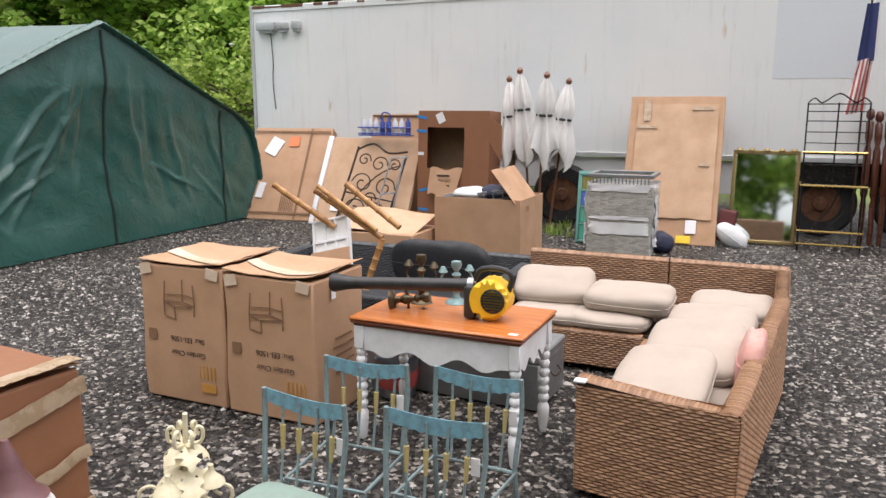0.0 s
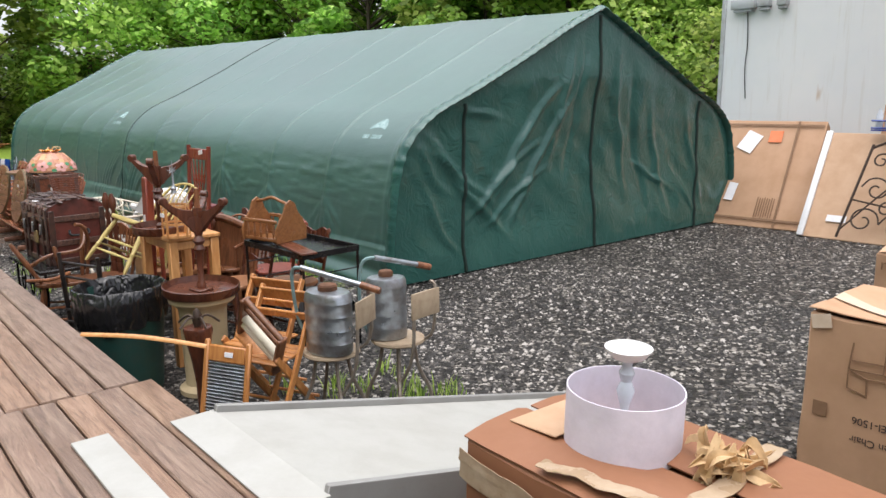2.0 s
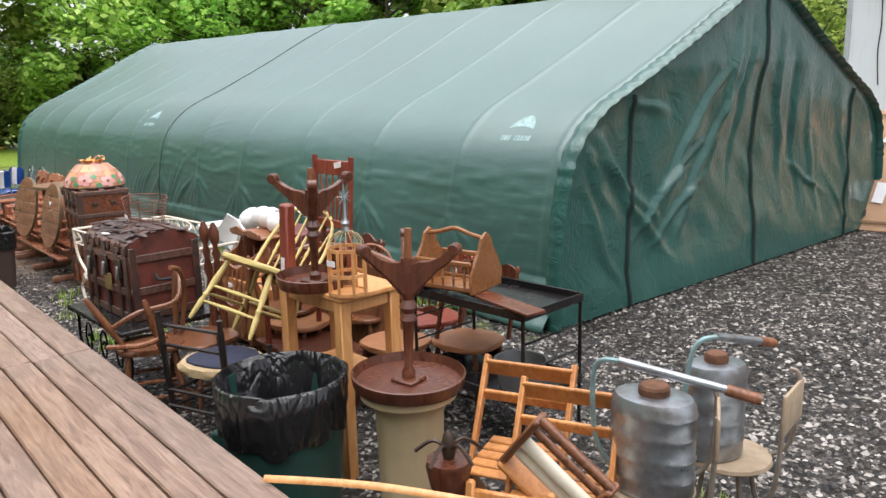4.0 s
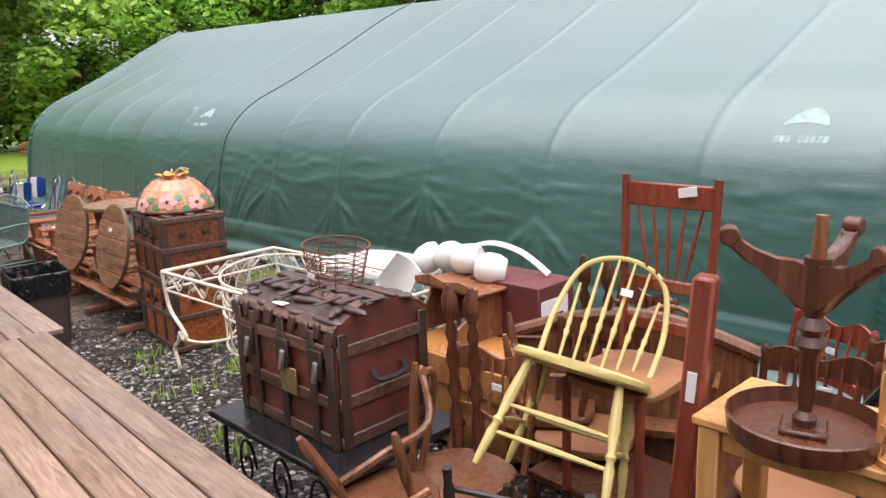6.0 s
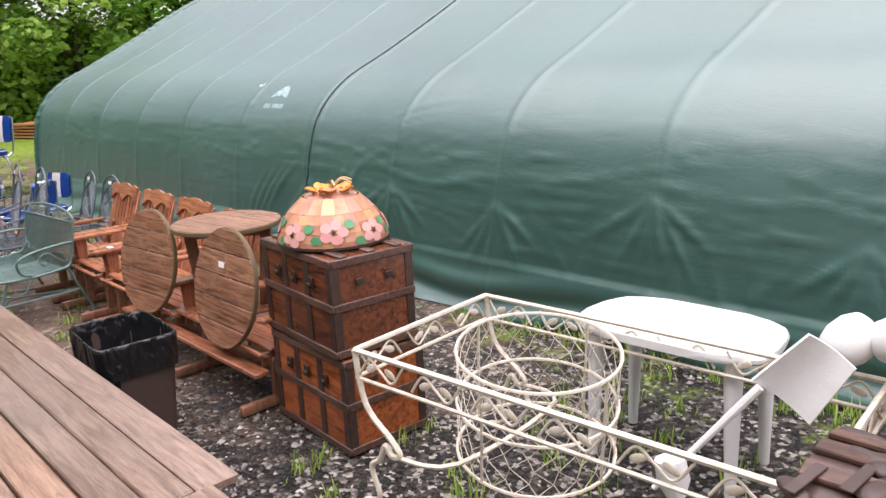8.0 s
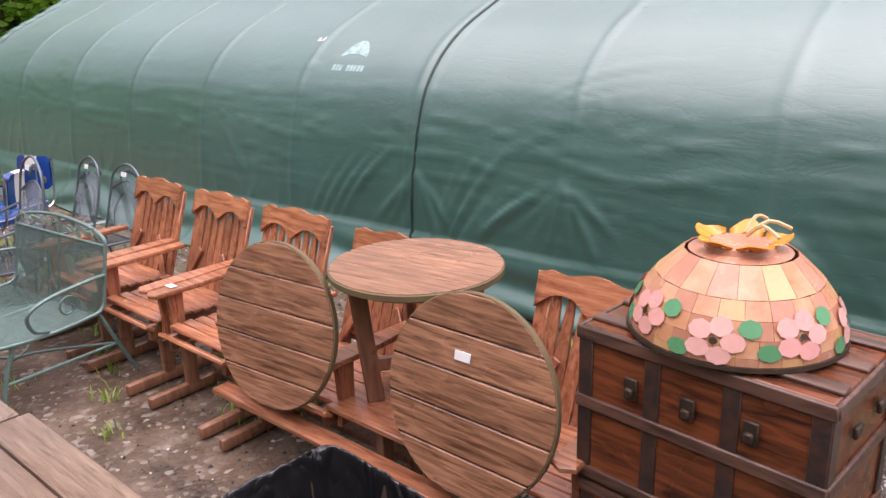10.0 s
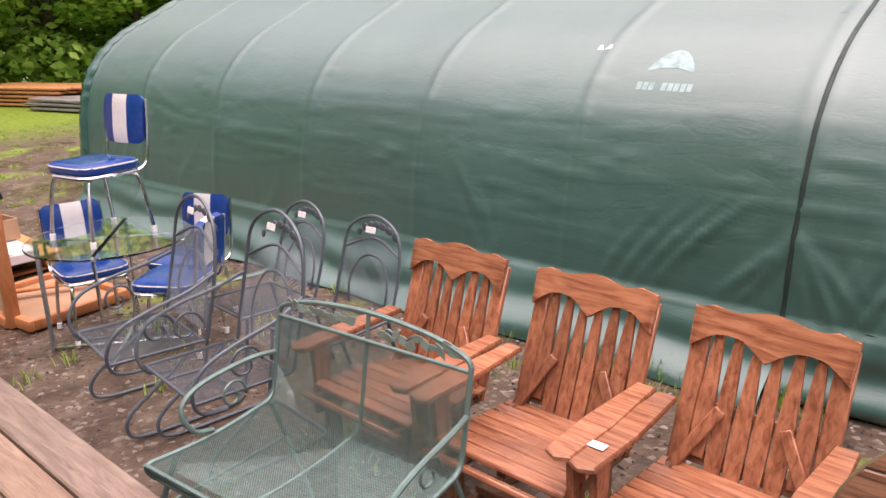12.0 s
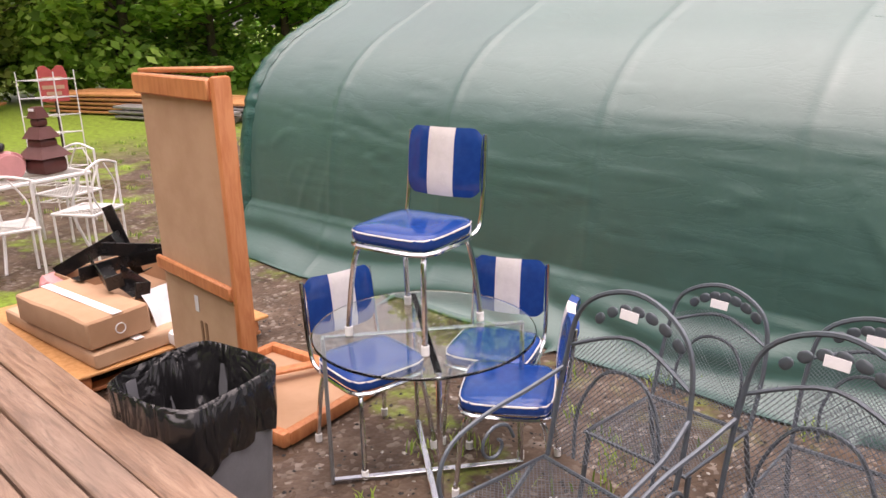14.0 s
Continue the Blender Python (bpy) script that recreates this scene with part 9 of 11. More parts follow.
def trunk_tower():
    trunk_box(pose(-13.22, 2.47, 0.0, 0, 0, -3), "orange-red flat-top trunk under another trunk", 0.74, 0.50, 0.53, TRUNK_ORANGE)
    trunk_box(pose(-13.23, 2.45, 0.543, 0, 0, -5), "dark slatted orange trunk carrying a lamp shade", 0.74, 0.49, 0.52, TRUNK_OLD)
    root = thing("art_glass_shade", "leaded art-glass lamp shade with pink flowers", "lamp shade", pose(-13.24, 2.46, 1.082, 0, 0, 10))
    R, H = 0.3, 0.25
    def point(a, v, lift=0.0):
        z = H * v
        r = (R + lift) * max(0.001, math.cos(v * 1.22)) ** 0.72
        return Vector((r * math.cos(a), r * math.sin(a), z + lift * v))
    v0 = 0.0
    for row, (v1, cnt) in enumerate(((0.12, 32), (0.3, 32), (0.48, 24), (0.66, 24), (0.95, 18))):
        for i in range(cnt):
            a0, a1 = math.tau * i / cnt, math.tau * (i + 0.982) / cnt
            bm = B()
            vs = [point(a0, v0 + 0.002), point(a1, v0 + 0.002), point(a1, v1 - 0.002), point(a0, v1 - 0.002)]
            ins = [bm.verts.new(p) for p in vs]
            mid = [bm.verts.new(p * 0.985) for p in vs]
            bm.faces.new(ins)
            bm.faces.new(mid[::-1])
            for k in range(4):
                bm.faces.new((ins[k], mid[k], mid[(k + 1) % 4], ins[(k + 1) % 4]))
            part("glass_piece", bm, (GLASS_PEACH, GLASS_ROSE, GLASS_PEACH, GLASS_SAND, GLASS_PEACH, GLASS_ROSE)[(i * 5 + row * 3) % 6], root)
        v0 = v1
    rng = random.Random(2)
    for f in range(8):
        a, v = math.tau * f / 8, 0.27 + 0.06 * (f % 2)
        for p in range(5):
            t = math.tau * p / 5
            bm = B()
            ca, cv = a + 0.165 * math.cos(t), v + 0.15 * math.sin(t)
            vs = []
            for k in range(8):
                q = math.tau * k / 8
                vs.append(bm.verts.new(point(ca + 0.112 * math.cos(q), cv + 0.098 * math.sin(q), 0.006)))
            bm.faces.new(vs)
            part("petal", bm, GLASS_PINK if f % 3 else GLASS_PINK2, root)
        bm = B()
        bm.faces.new([bm.verts.new(point(a + 0.04 * math.cos(q), v + 0.035 * math.sin(q), 0.009)) for q in [math.tau * k / 8 for k in range(8)]])
        part("flower_centre", bm, IRON, root)
        for s in (-1, 1):
            bm = B()
            vs = [bm.verts.new(point(a + s * (0.31 + 0.11 * math.cos(q)), v + 0.14 * s + 0.09 * math.sin(q), 0.005)) for q in [math.tau * k / 8 for k in range(8)]]
            bm.faces.new(vs)
            part("leaf", bm, GLASS_GREEN, root)
    bm = B()
    lathe(bm, [(R, 0.0), (R + 0.008, -0.004), (R + 0.006, 0.008), (R - 0.004, 0.008)], 48, cap=False)
    part("rim", bm, IRON, root)
    bm = B()
    lathe(bm, [(0.143, H * 0.94), (0.1, H * 0.965), (0.094, H + 0.006), (0.07, H + 0.008), (0.001, H + 0.004)], 28)
    part("collar", bm, GLASS_ROSE, root, "dusky rose glass collar")
    for i in range(5):
        bm = B()
        a = math.tau * i / 5 + 0.3
        def lobe(u, v, a=a):
            t = a + (u - 0.5) * 1.15
            r = 0.088 + 0.05 * v * (1 - abs(2 * u - 1) ** 2.5)
            return Vector((r * math.cos(t), r * math.sin(t), H + 0.003 + 0.03 * v * (1 - 0.5 * abs(2 * u - 1)) + 0.006 * math.sin(t * 9)))
        sheet(bm, lobe, 10, 4, 0.004)
        part("amber_lobe", bm, GLASS_AMBER, root, smooth=60)
    for i in range(3):
        bm = B()
        a = i * 0.9 - 0.6
        tube(bm, [(0.02 * math.cos(a), 0.02 * math.sin(a), H + 0.03), (0.07 * math.cos(a), 0.07 * math.sin(a), H + 0.07), (0.13 * math.cos(a), 0.13 * math.sin(a), H + 0.05)], 0.006, 5, k=3)
        part("dry_twig", bm, DRY_LEAF, root)


GLASS_ROSE = plain("dusky_rose_art_glass", (0.46, 0.2, 0.13), 0.25, 0, (0.6, 0.34, 0.22), 0.6, 9)
GLASS_SAND = plain("sand_art_glass", (0.62, 0.36, 0.17), 0.25, 0, (0.5, 0.24, 0.1), 0.6, 9)
GLASS_PINK2 = plain("rose_art_glass", (0.78, 0.42, 0.38), 0.14)


def hutch_group():
    ds = thing("writing_desk", "brown wooden desk hutch with scrolled sides", "desk", pose(-10.12, 2.78, 0, 0, 0, 0))
    strip(ds, "desk_body", 0, 0, 0.3, 0.9, 0.5, 0.6, OAK)
    strip(ds, "drawer", 0, -0.26, 0.5, 0.9, 0.02, 0.16, OAK)
    for x in (-0.36, 0.02):
        bm = B()
        plate(bm, [(-0.24, 0.6), (0.24, 0.6), (0.24, 0.86), (0.0, 0.86), (-0.06, 0.76), (-0.18, 0.7)], 0.02, pose(x, 0, 0, 90, 0, 90))
        part("scroll_side", bm, BROWN, ds)
    strip(ds, "shelf_top", -0.17, 0.1, 0.87, 0.5, 0.34, 0.02, BROWN)
    bm = B()
    plate(bm, [(-0.25, 0), (0.25, 0), (0.25, 0.03), (0.12, 0.05), (0.0, 0.03), (-0.12, 0.06), (-0.25, 0.03)], 0.02, pose(-0.17, -0.06, 0.88, 90, 0, 0))
    part("crest", bm, BROWN, ds)
    cb = thing("maroon_carton", "maroon product box with white panel on a desk", "box", pose(-10.08, 3.1, 0.602, 0, 0, 3))
    bm = B()
    box(bm, 0, 0, 0.15, 0.5, 0.32, 0.3, bev=0.006)
    part("box_body", bm, MAROON, cb)
    strip(cb, "white_panel", 0.253, -0.02, 0.12, 0.004, 0.24, 0.2, PAPER)
    strip(cb, "printed_panel", 0.256, 0.0, 0.1, 0.004, 0.1, 0.07, INK)
    for i, (x, y, z, ry) in enumerate(((-10.62, 3.05, 0.97, 74), (-10.43, 3.02, 0.985, 80), (-10.2, 2.98, 0.97, 100), (-10.78, 3.02, 0.94, 60))):
        g = thing("lamp_globe", "white glass lamp globe lying on a desk", "lamp globe", pose(x, y, z - 0.02, 0, ry, 20 * i), "white glass globes")
        bm = B()
        lathe(bm, [(0.05, -0.09), (0.075, -0.07), (0.092, -0.02), (0.09, 0.04), (0.07, 0.085), (0.06, 0.09), (0.055, 0.085), (0.001, 0.08)], 22)
        part("globe", bm, PLASTIC_WHITE, g)
    ar = thing("curved_trim", "thin white curved strip resting over lamp globes", "trim", pose(-10.3, 3.18, 0.90, 0, 0, 0))
    bm = B()
    tube(bm, [(-0.35, 0, 0.06), (-0.1, 0, 0.14), (0.15, 0, 0.12), (0.36, 0, 0.02)], 0.018, 7, k=6, flat=0.5)
    part("strip", bm, PLASTIC_WHITE, ar)
    tb = thing("plastic_table", "white plastic garden table with stout legs", "table", pose(-11.62, 3.3, 0, 0, 0, 4))
    bm = B()
    plate(bm, seat_outline(0.95, 0.6, power=4), 0.04, pose(0, 0, 0.68), 0.012)
    part("tabletop", bm, PLASTIC_WHITE, tb)
    for x in (-0.34, 0.34):
        for y in (-0.2, 0.2):
            bm = B()
            rod(bm, (x * 1.05, y * 1.05, 0), (x, y, 0.68), 0.025, 0.045, 10)
            part("leg", bm, PLASTIC_WHITE, tb)
    ch = thing("plastic_chair", "white plastic chair tipped over a table", "chair", pose(-10.93, 2.8, 0.70, 0, 35, 20) @ Matrix.Diagonal((0.6, 0.6, 0.55, 1)))
    bm = B()
    sheet(bm, lambda u, v: Vector(((u - 0.5) * 0.42 * (1 - 0.25 * v), 0.06 * math.cos((u - 0.5) * 3), v * 0.5)), 12, 10, 0.02)
    part("back_shell", bm, PLASTIC_WHITE, ch)
    bm = B()
    rod(bm, (-0.15, 0, 0.0), (-0.2, -0.1, -1.1), 0.03, 0.02, 8)
    part("leg", bm, PLASTIC_WHITE, ch)
    for x, y, z, a in ((-11.0, 2.35, 0.0, 12), ):
        lg = thing("plastic_post", "white plastic post leaning in a table base", "post", pose(x, y, z, 0, -a, 0))
        bm = B()
        lathe(bm, [(0.02, 0), (0.028, 0.02), (0.03, 0.45), (0.06, 0.52), (0.055, 0.6), (0.001, 0.61)], 14)
        part("leg", bm, PLASTIC_WHITE, lg)


chairs()
front_row()
dome_trunk()
iron_table()
trunk_tower()
hutch_group()

# ---- garden furniture towards the far end ----
def cedar_back(root, cx, yb, z0, w, h, lean_deg):
    """A tall back of shaped slats under a double-arched crest."""
    m = pose(cx, yb, z0, -lean_deg, 0, 0)
    out = []
    n = 24
    for i in range(n + 1):
        u = i / n
        out.append(((u - 0.5) * w, h + 0.012 * math.cos(u * math.tau * 2) * (1 if 0.12 < u < 0.88 else -1.2)))
    low = []
    for i in range(n + 1):
        u = 1 - i / n
        arch = 0.075 * abs(math.sin(u * math.tau)) if 0.02 < u < 0.98 else 0
        low.append(((u - 0.5) * w * 0.98, h - 0.17 + arch))
    bm = B()
    plate(bm, out + low, 0.03, m @ pose(0, 0.016, 0, 90, 0, 0), 0.004)
    part("crest_board", bm, CEDAR_X, root)
    for s in (-1, 1):
        bm = B()
        box(bm, s * (w / 2 - 0.035), 0.03, h * 0.46, 0.07, 0.03, h * 0.94, m, 0.006)
        part("back_post", bm, CEDAR, root)
    cnt = 6
    for i in range(cnt):
        u = (i + 0.5) / cnt
        x = (u - 0.5) * (w - 0.14)
        top = h - 0.16 + 0.075 * abs(math.sin((x / w + 0.5) * math.tau)) + 0.02
        bot = 0.04 + (0.06 if i in (0, cnt - 1) else 0)
        sw = 0.062
        bm = B()
        edge = []
        for k in range(9):
            t = k / 8
            edge.append((sw / 2 * (0.82 + 0.24 * math.sin(t * 4.2 + 0.4)) * (0.55 + 0.45 * math.sin(min(1, (1 - t) * 3 + 0.2) * 1.57)), bot + (top - bot) * t))
        plate(bm, [(x + e, z) for e, z in edge] + [(x - e, z) for e, z in edge[::-1]], 0.018, m @ pose(0, 0.026, 0, 90, 0, 0), 0.003)
        part("back_slat", bm, CEDAR, root)
    for z in (0.1, h * 0.42):
        bm = B()
        box(bm, 0, 0.045, z, w - 0.06, 0.024, 0.06, m, 0.004)
        part("back_rail", bm, CEDAR_DARK, root)
    for s in (-1, 1):
        bm = B()
        box(bm, s * w * 0.34, -0.012, 0.15, 0.045, 0.018, 0.34, m, 0.004, rot=(0, s * -28, 0))
        part("brace_slat", bm, CEDAR, root)


def cedar_seat(root, x0, x1, yf, yb, z):
    cnt = 8
    for i in range(cnt):
        t = (i + 0.5) / cnt
        y = yf + (yb - yf) * t
        zz = z - 0.05 * t + (-0.035 if i == 0 else 0)
        bm = B()
        box(bm, (x0 + x1) / 2, y, zz, x1 - x0, (yb - yf) / cnt - 0.012, 0.024, bev=0.006, rot=(-30 if i == 0 else 3, 0, 0))
        part("seat_slat", bm, CEDAR_X, root)
    for x in (x0 + 0.05, x1 - 0.05):
        bm = B()
        box(bm, x, (yf + yb) / 2 + 0.02, z - 0.075, 0.03, yb - yf - 0.05, 0.09, bev=0.006)
        part("seat_rail", bm, CEDAR_DARK, root)


def cedar_arm(root, x, yf, yb, z, zseat):
    bm = B()
    out = [(-0.05, yf - 0.06), (0.0, yf - 0.085), (0.05, yf - 0.06), (0.055, yf + 0.2), (0.04, yb), (-0.04, yb), (-0.055, yf + 0.2)]
    plate(bm, out, 0.026, pose(x, 0, z), 0.006)
    part("arm", bm, CEDAR_X, root)
    bm = B()
    plate(bm, [(-0.05, 0), (0.05, 0), (0.035, (z - zseat) * 0.5), (0.05, z - zseat + 0.1), (-0.05, z - zseat + 0.1), (-0.03, (z - zseat) * 0.55)], 0.03, pose(x - 0.015, yf + 0.06, zseat - 0.1, 90, 0, 90), 0.004)
    part("arm_post", bm, CEDAR, root)


def cedar_base(root, xs, yf, yb):
    for x in xs:
        bm = B()
        box(bm, x, (yf + yb) / 2, 0.035, 0.05, yb - yf + 0.25, 0.065, bev=0.015)
        part("runner", bm, CEDAR_DARK, root)
        for yy in (yf + 0.14, yb - 0.12):
            bm = B()
            box(bm, x, yy, 0.18, 0.045, 0.07, 0.26, bev=0.006)
            part("hanger", bm, CEDAR_DARK, root)
    bm = B()
    box(bm, sum(xs) / len(xs), (yf + yb) / 2, 0.1, max(xs) - min(xs), 0.07, 0.035, bev=0.005)
    part("cross_bar", bm, CEDAR_DARK, root)


def glider(x):
    root = thing("glider_chair", "wet reddish cedar glider chair with a scalloped back", "chair", group="cedar glider chairs")
    cedar_back(root, x, 2.72, 0.31, 0.57, 0.67, 19)
    cedar_seat(root, x - 0.30, x + 0.30, 2.16, 2.76, 0.40)
    for s in (-1, 1):
        cedar_arm(root, x + s * 0.315, 2.24, 2.80, 0.58 + s * 0.004, 0.38)
    cedar_base(root, [x - 0.24, x + 0.24], 2.16, 2.75)
    if abs(x + 15.87) < 0.1:
        strip(root, "price_tag", x - 0.33, 2.3, 0.608, 0.07, 0.04, 0.003, PAPER)


def double_glider():
    root = thing("glider_bench", "wet reddish cedar double glider bench beside trunks", "bench", group="cedar glider chairs")
    for x in (-15.12, -13.97):
        cedar_back(root, x, 2.74, 0.30, 0.55, 0.66, 19)
        cedar_seat(root, x - 0.3, x + 0.3, 2.16, 2.76, 0.385)
    for x in (-15.45, -14.82, -14.3, -13.64):
        cedar_arm(root, x, 2.24, 2.80, 0.57, 0.37)
    cedar_base(root, [-15.45, -14.59, -13.72], 2.16, 2.75)
    bm = B()
    box(bm, -14.6, 2.15, 0.26, 1.95, 0.1, 0.03, bev=0.006)
    part("front_board", bm, CEDAR_X, root)
    bm = B()
    box(bm, -14.59, 2.48, 0.376, 0.5, 0.56, 0.028, bev=0.006)
    part("centre_shelf", bm, CEDAR_X, root)


def board_disc(root, r, m, boards=5):
    """A round top of parallel boards on the disc's own plane."""
    w = 2 * r / boards
    for i in range(boards):
        x0, x1 = -r + i * w + 0.003, -r + (i + 1) * w - 0.003
        top, bot = [], []
        for k in range(9):
            x = x0 + (x1 - x0) * k / 8
            y = math.sqrt(max(0.0004, r * r - x * x))
            top.append((x, y))
            bot.append((x, -y))
        bm = B()
        plate(bm, bot + top[::-1], 0.034, m @ pose(0, 0, 0, 0, 0, 90), 0.004)
        part("board", bm, DISC_WOOD, root)
    bm = B()
    lathe(bm, [(r + 0.001, 0.003), (r + 0.006, 0.006), (r + 0.006, 0.028), (r + 0.001, 0.031)], 48, m, cap=False)
    part("mossy_edge", bm, DISC_EDGE, root)


def tables():
    for x, y, z, tag, rz in ((-15.1, 2.18, 0.70, False, 5), (-14.03, 2.2, 0.70, True, 0)):
        root = thing("wooden_disc", "round weathered board table top leaning on a glider", "disc", pose(x, y, z, 78, 0, rz), "round board table tops")
        board_disc(root, 0.365, I4)
        if tag:
            strip(root, "price_tag", -0.03, 0.14, 0.0375, 0.07, 0.035, 0.003, PAPER)
    t = thing("round_table", "round weathered cedar side table on splayed legs", "table", pose(-14.57, 2.52, 0.02, 0, 0, 8) @ Matrix.Diagonal((1, 1, 1.045, 1)))
    board_disc(t, 0.36, pose(0, 0, 0.90), 6)
    for i in range(4):
        a = math.tau * (i + 0.5) / 4
        c, s = math.cos(a), math.sin(a)
        bm = B()
        d = Vector((0.26 * c, 0.26 * s, 0.9)) - Vector((0.2 * c, 0.2 * s, 0.355))
        box(bm, 0, 0, d.length / 2, 0.075, 0.035, d.length, Matrix.Translation((0.2 * c, 0.2 * s, 0.355)) @ d.to_track_quat("Z", "X").to_matrix().to_4x4(), 0.005)
        part("leg", bm, CEDAR_DARK, t)
    for rz in (45, 135):
        bm = B()
        box(bm, 0, 0, 0.86, 0.55, 0.035, 0.07, pose(0, 0, 0, 0, 0, rz), 0.005)
        part("top_batten", bm, CEDAR_DARK, t)
        bm = B()
        box(bm, 0, 0, 0.52, 0.42, 0.03, 0.06, pose(0, 0, 0, 0, 0, rz), 0.005)
        part("cross_batten", bm, CEDAR_DARK, t)


def mesh_sheet(bm, fn, nu, nv, r):
    """Expanded metal: two crossing sets of thin diagonal strips over fn(u, v)."""
    def strand(a, b, k):
        pts = [fn(a[0] + (b[0] - a[0]) * i / k, a[1] + (b[1] - a[1]) * i / k) for i in range(k + 1)]
        tube(bm, pts, r, 3)
    step = nu + nv
    for s in (1, -1):
        for i in range(step):
            t = (i + 0.5) / step * (nu + nv)
            pts = []
            a0, b0 = t, 0.0
            if a0 > nu:
                b0 = a0 - nu
                a0 = nu
            a1, b1 = 0.0, t
            if b1 > nv:
                a1 = b1 - nv
                b1 = nv
            p, q = [a0 / nu, b0 / nv], [a1 / nu, b1 / nv]
            if s < 0:
                p[0], q[0] = 1 - p[0], 1 - q[0]
            if abs(p[0] - q[0]) + abs(p[1] - q[1]) > 0.01:
                strand(p, q, 5)


def mesh_chair(m, mat, label, w=0.5, h_top=1.08, arms=True):
    root = thing("patio_chair", label, "chair", m, "wrought-iron mesh patio chairs")
    hw, zs, d = w / 2, 0.42, 0.46
    def bar(pts, r=0.010, k=6, name="tube_bar", closed=False):
        bm = B()
        tube(bm, pts, r, 6, k=k, closed=closed)
        part(name, bm, mat, root)
    hb = h_top - zs
    bar([(-hw, 0.02, zs), (-hw, 0.1, zs + hb * 0.5), (-hw * 0.8, 0.14, zs + hb * 0.86), (0, 0.16, h_top), (hw * 0.8, 0.14, zs + hb * 0.86), (hw, 0.1, zs + hb * 0.5), (hw, 0.02, zs)], 0.0095, 6, "back_hoop")
    bar([(-hw * 0.62, 0.05, zs + 0.02), (-hw * 0.66, 0.08, zs + hb * 0.3), (-hw * 0.4, 0.115, zs + hb * 0.52), (0, 0.125, zs + hb * 0.58), (hw * 0.4, 0.115, zs + hb * 0.52), (hw * 0.66, 0.08, zs + hb * 0.3), (hw * 0.62, 0.05, zs + 0.02)], 0.007, 5, "inner_hoop")
    bar([(-hw * 0.98, 0.12, zs + hb * 0.62), (0, 0.15, zs + hb * 0.76), (hw * 0.98, 0.12, zs + hb * 0.62)], 0.008, 5, "inner_arch")
    bar([(-hw, 0.0, zs), (hw, 0.0, zs), (hw, -d, zs + 0.01), (-hw, -d, zs + 0.01)], 0.0095, 0, "seat_ring", True)
    bm = B()
    mesh_sheet(bm, lambda u, v: Vector(((u - 0.5) * w * 0.97, -d + d * v, zs + 0.004 - 0.025 * math.sin(u * math.pi) * math.sin(v * math.pi))), 26, 24, 0.0013)
    part("seat_mesh", bm, mat, root, kind="stuff")
    bm = B()
    mesh_sheet(bm, lambda u, v: Vector(((u - 0.5) * w * 0.96, 0.02 + 0.12 * v, zs + 0.04 + hb * 0.6 * v + 0.06 * v * math.sin(u * math.pi))), 26, 22, 0.0013)
    part("back_mesh", bm, mat, root, kind="stuff")
    bm = B()
    for i in range(7):
        u = (i + 0.5) / 7 * 2 - 1
        a = u * 1.3
        cushion(bm, 0.055, 0.012, 0.04, pose(u * hw * 0.72, 0.17, zs + hb * (0.9 - 0.14 * u * u), -12, a * 40, 0), 2.2, 3)
    part("leaf_crest", bm, mat, root)
    for s in (-1, 1):
        if arms:
            # one tube sweeps from the back hoop over the arm and under the seat to the floor
            bar([(s * hw, 0.10, zs + hb * 0.5), (s * (hw + 0.03), -0.06, zs + 0.29), (s * (hw + 0.045), -d * 0.55, zs + 0.25), (s * (hw + 0.045), -d * 0.9, zs + 0.19), (s * (hw + 0.03), -d * 1.05, zs + 0.08), (s * (hw + 0.01), -d * 0.98, zs - 0.03), (s * hw, -d * 0.7, zs - 0.06)], 0.009, 6, "arm")
            bar([(s * hw, -0.05, zs), (s * hw * 1.02, -d * 0.35, zs - 0.1), (s * hw * 1.04, -d * 0.85, 0.17), (s * hw * 1.04, -d * 0.95, 0.07), (s * hw * 1.03, -d * 0.75, 0.015), (s * hw * 1.0, 0.1, 0.012), (s * hw * 0.8, 0.2, 0.012)], 0.010, 6, "spring_leg")
            bar([(s * (hw + 0.02), -d * 0.5 + 0.09 * math.cos(i * 0.8) * (1 - i / 12), zs + 0.13 + 0.09 * math.sin(i * 0.8) * (1 - i / 12)) for i in range(10)], 0.007, 3, "scroll")
        else:
            bar([(s * hw, -d + 0.03, zs), (s * hw * 1.02, -d, 0.2), (s * hw * 1.05, -d - 0.03, 0.0)], 0.011, 4, "front_leg")
            bar([(s * hw, 0.0, zs), (s * hw * 1.02, 0.05, 0.2), (s * hw * 1.05, 0.12, 0.0)], 0.011, 4, "back_leg")
    if arms:
        bar([(-hw * 0.8, 0.2, 0.012), (hw * 0.8, 0.2, 0.012)], 0.010, 0, "floor_bar")
    strip(root, "price_tag", 0.0, 0.12, h_top - 0.07, 0.075, 0.003, 0.035, PAPER, rot=(-15, 0, 0))
    return root


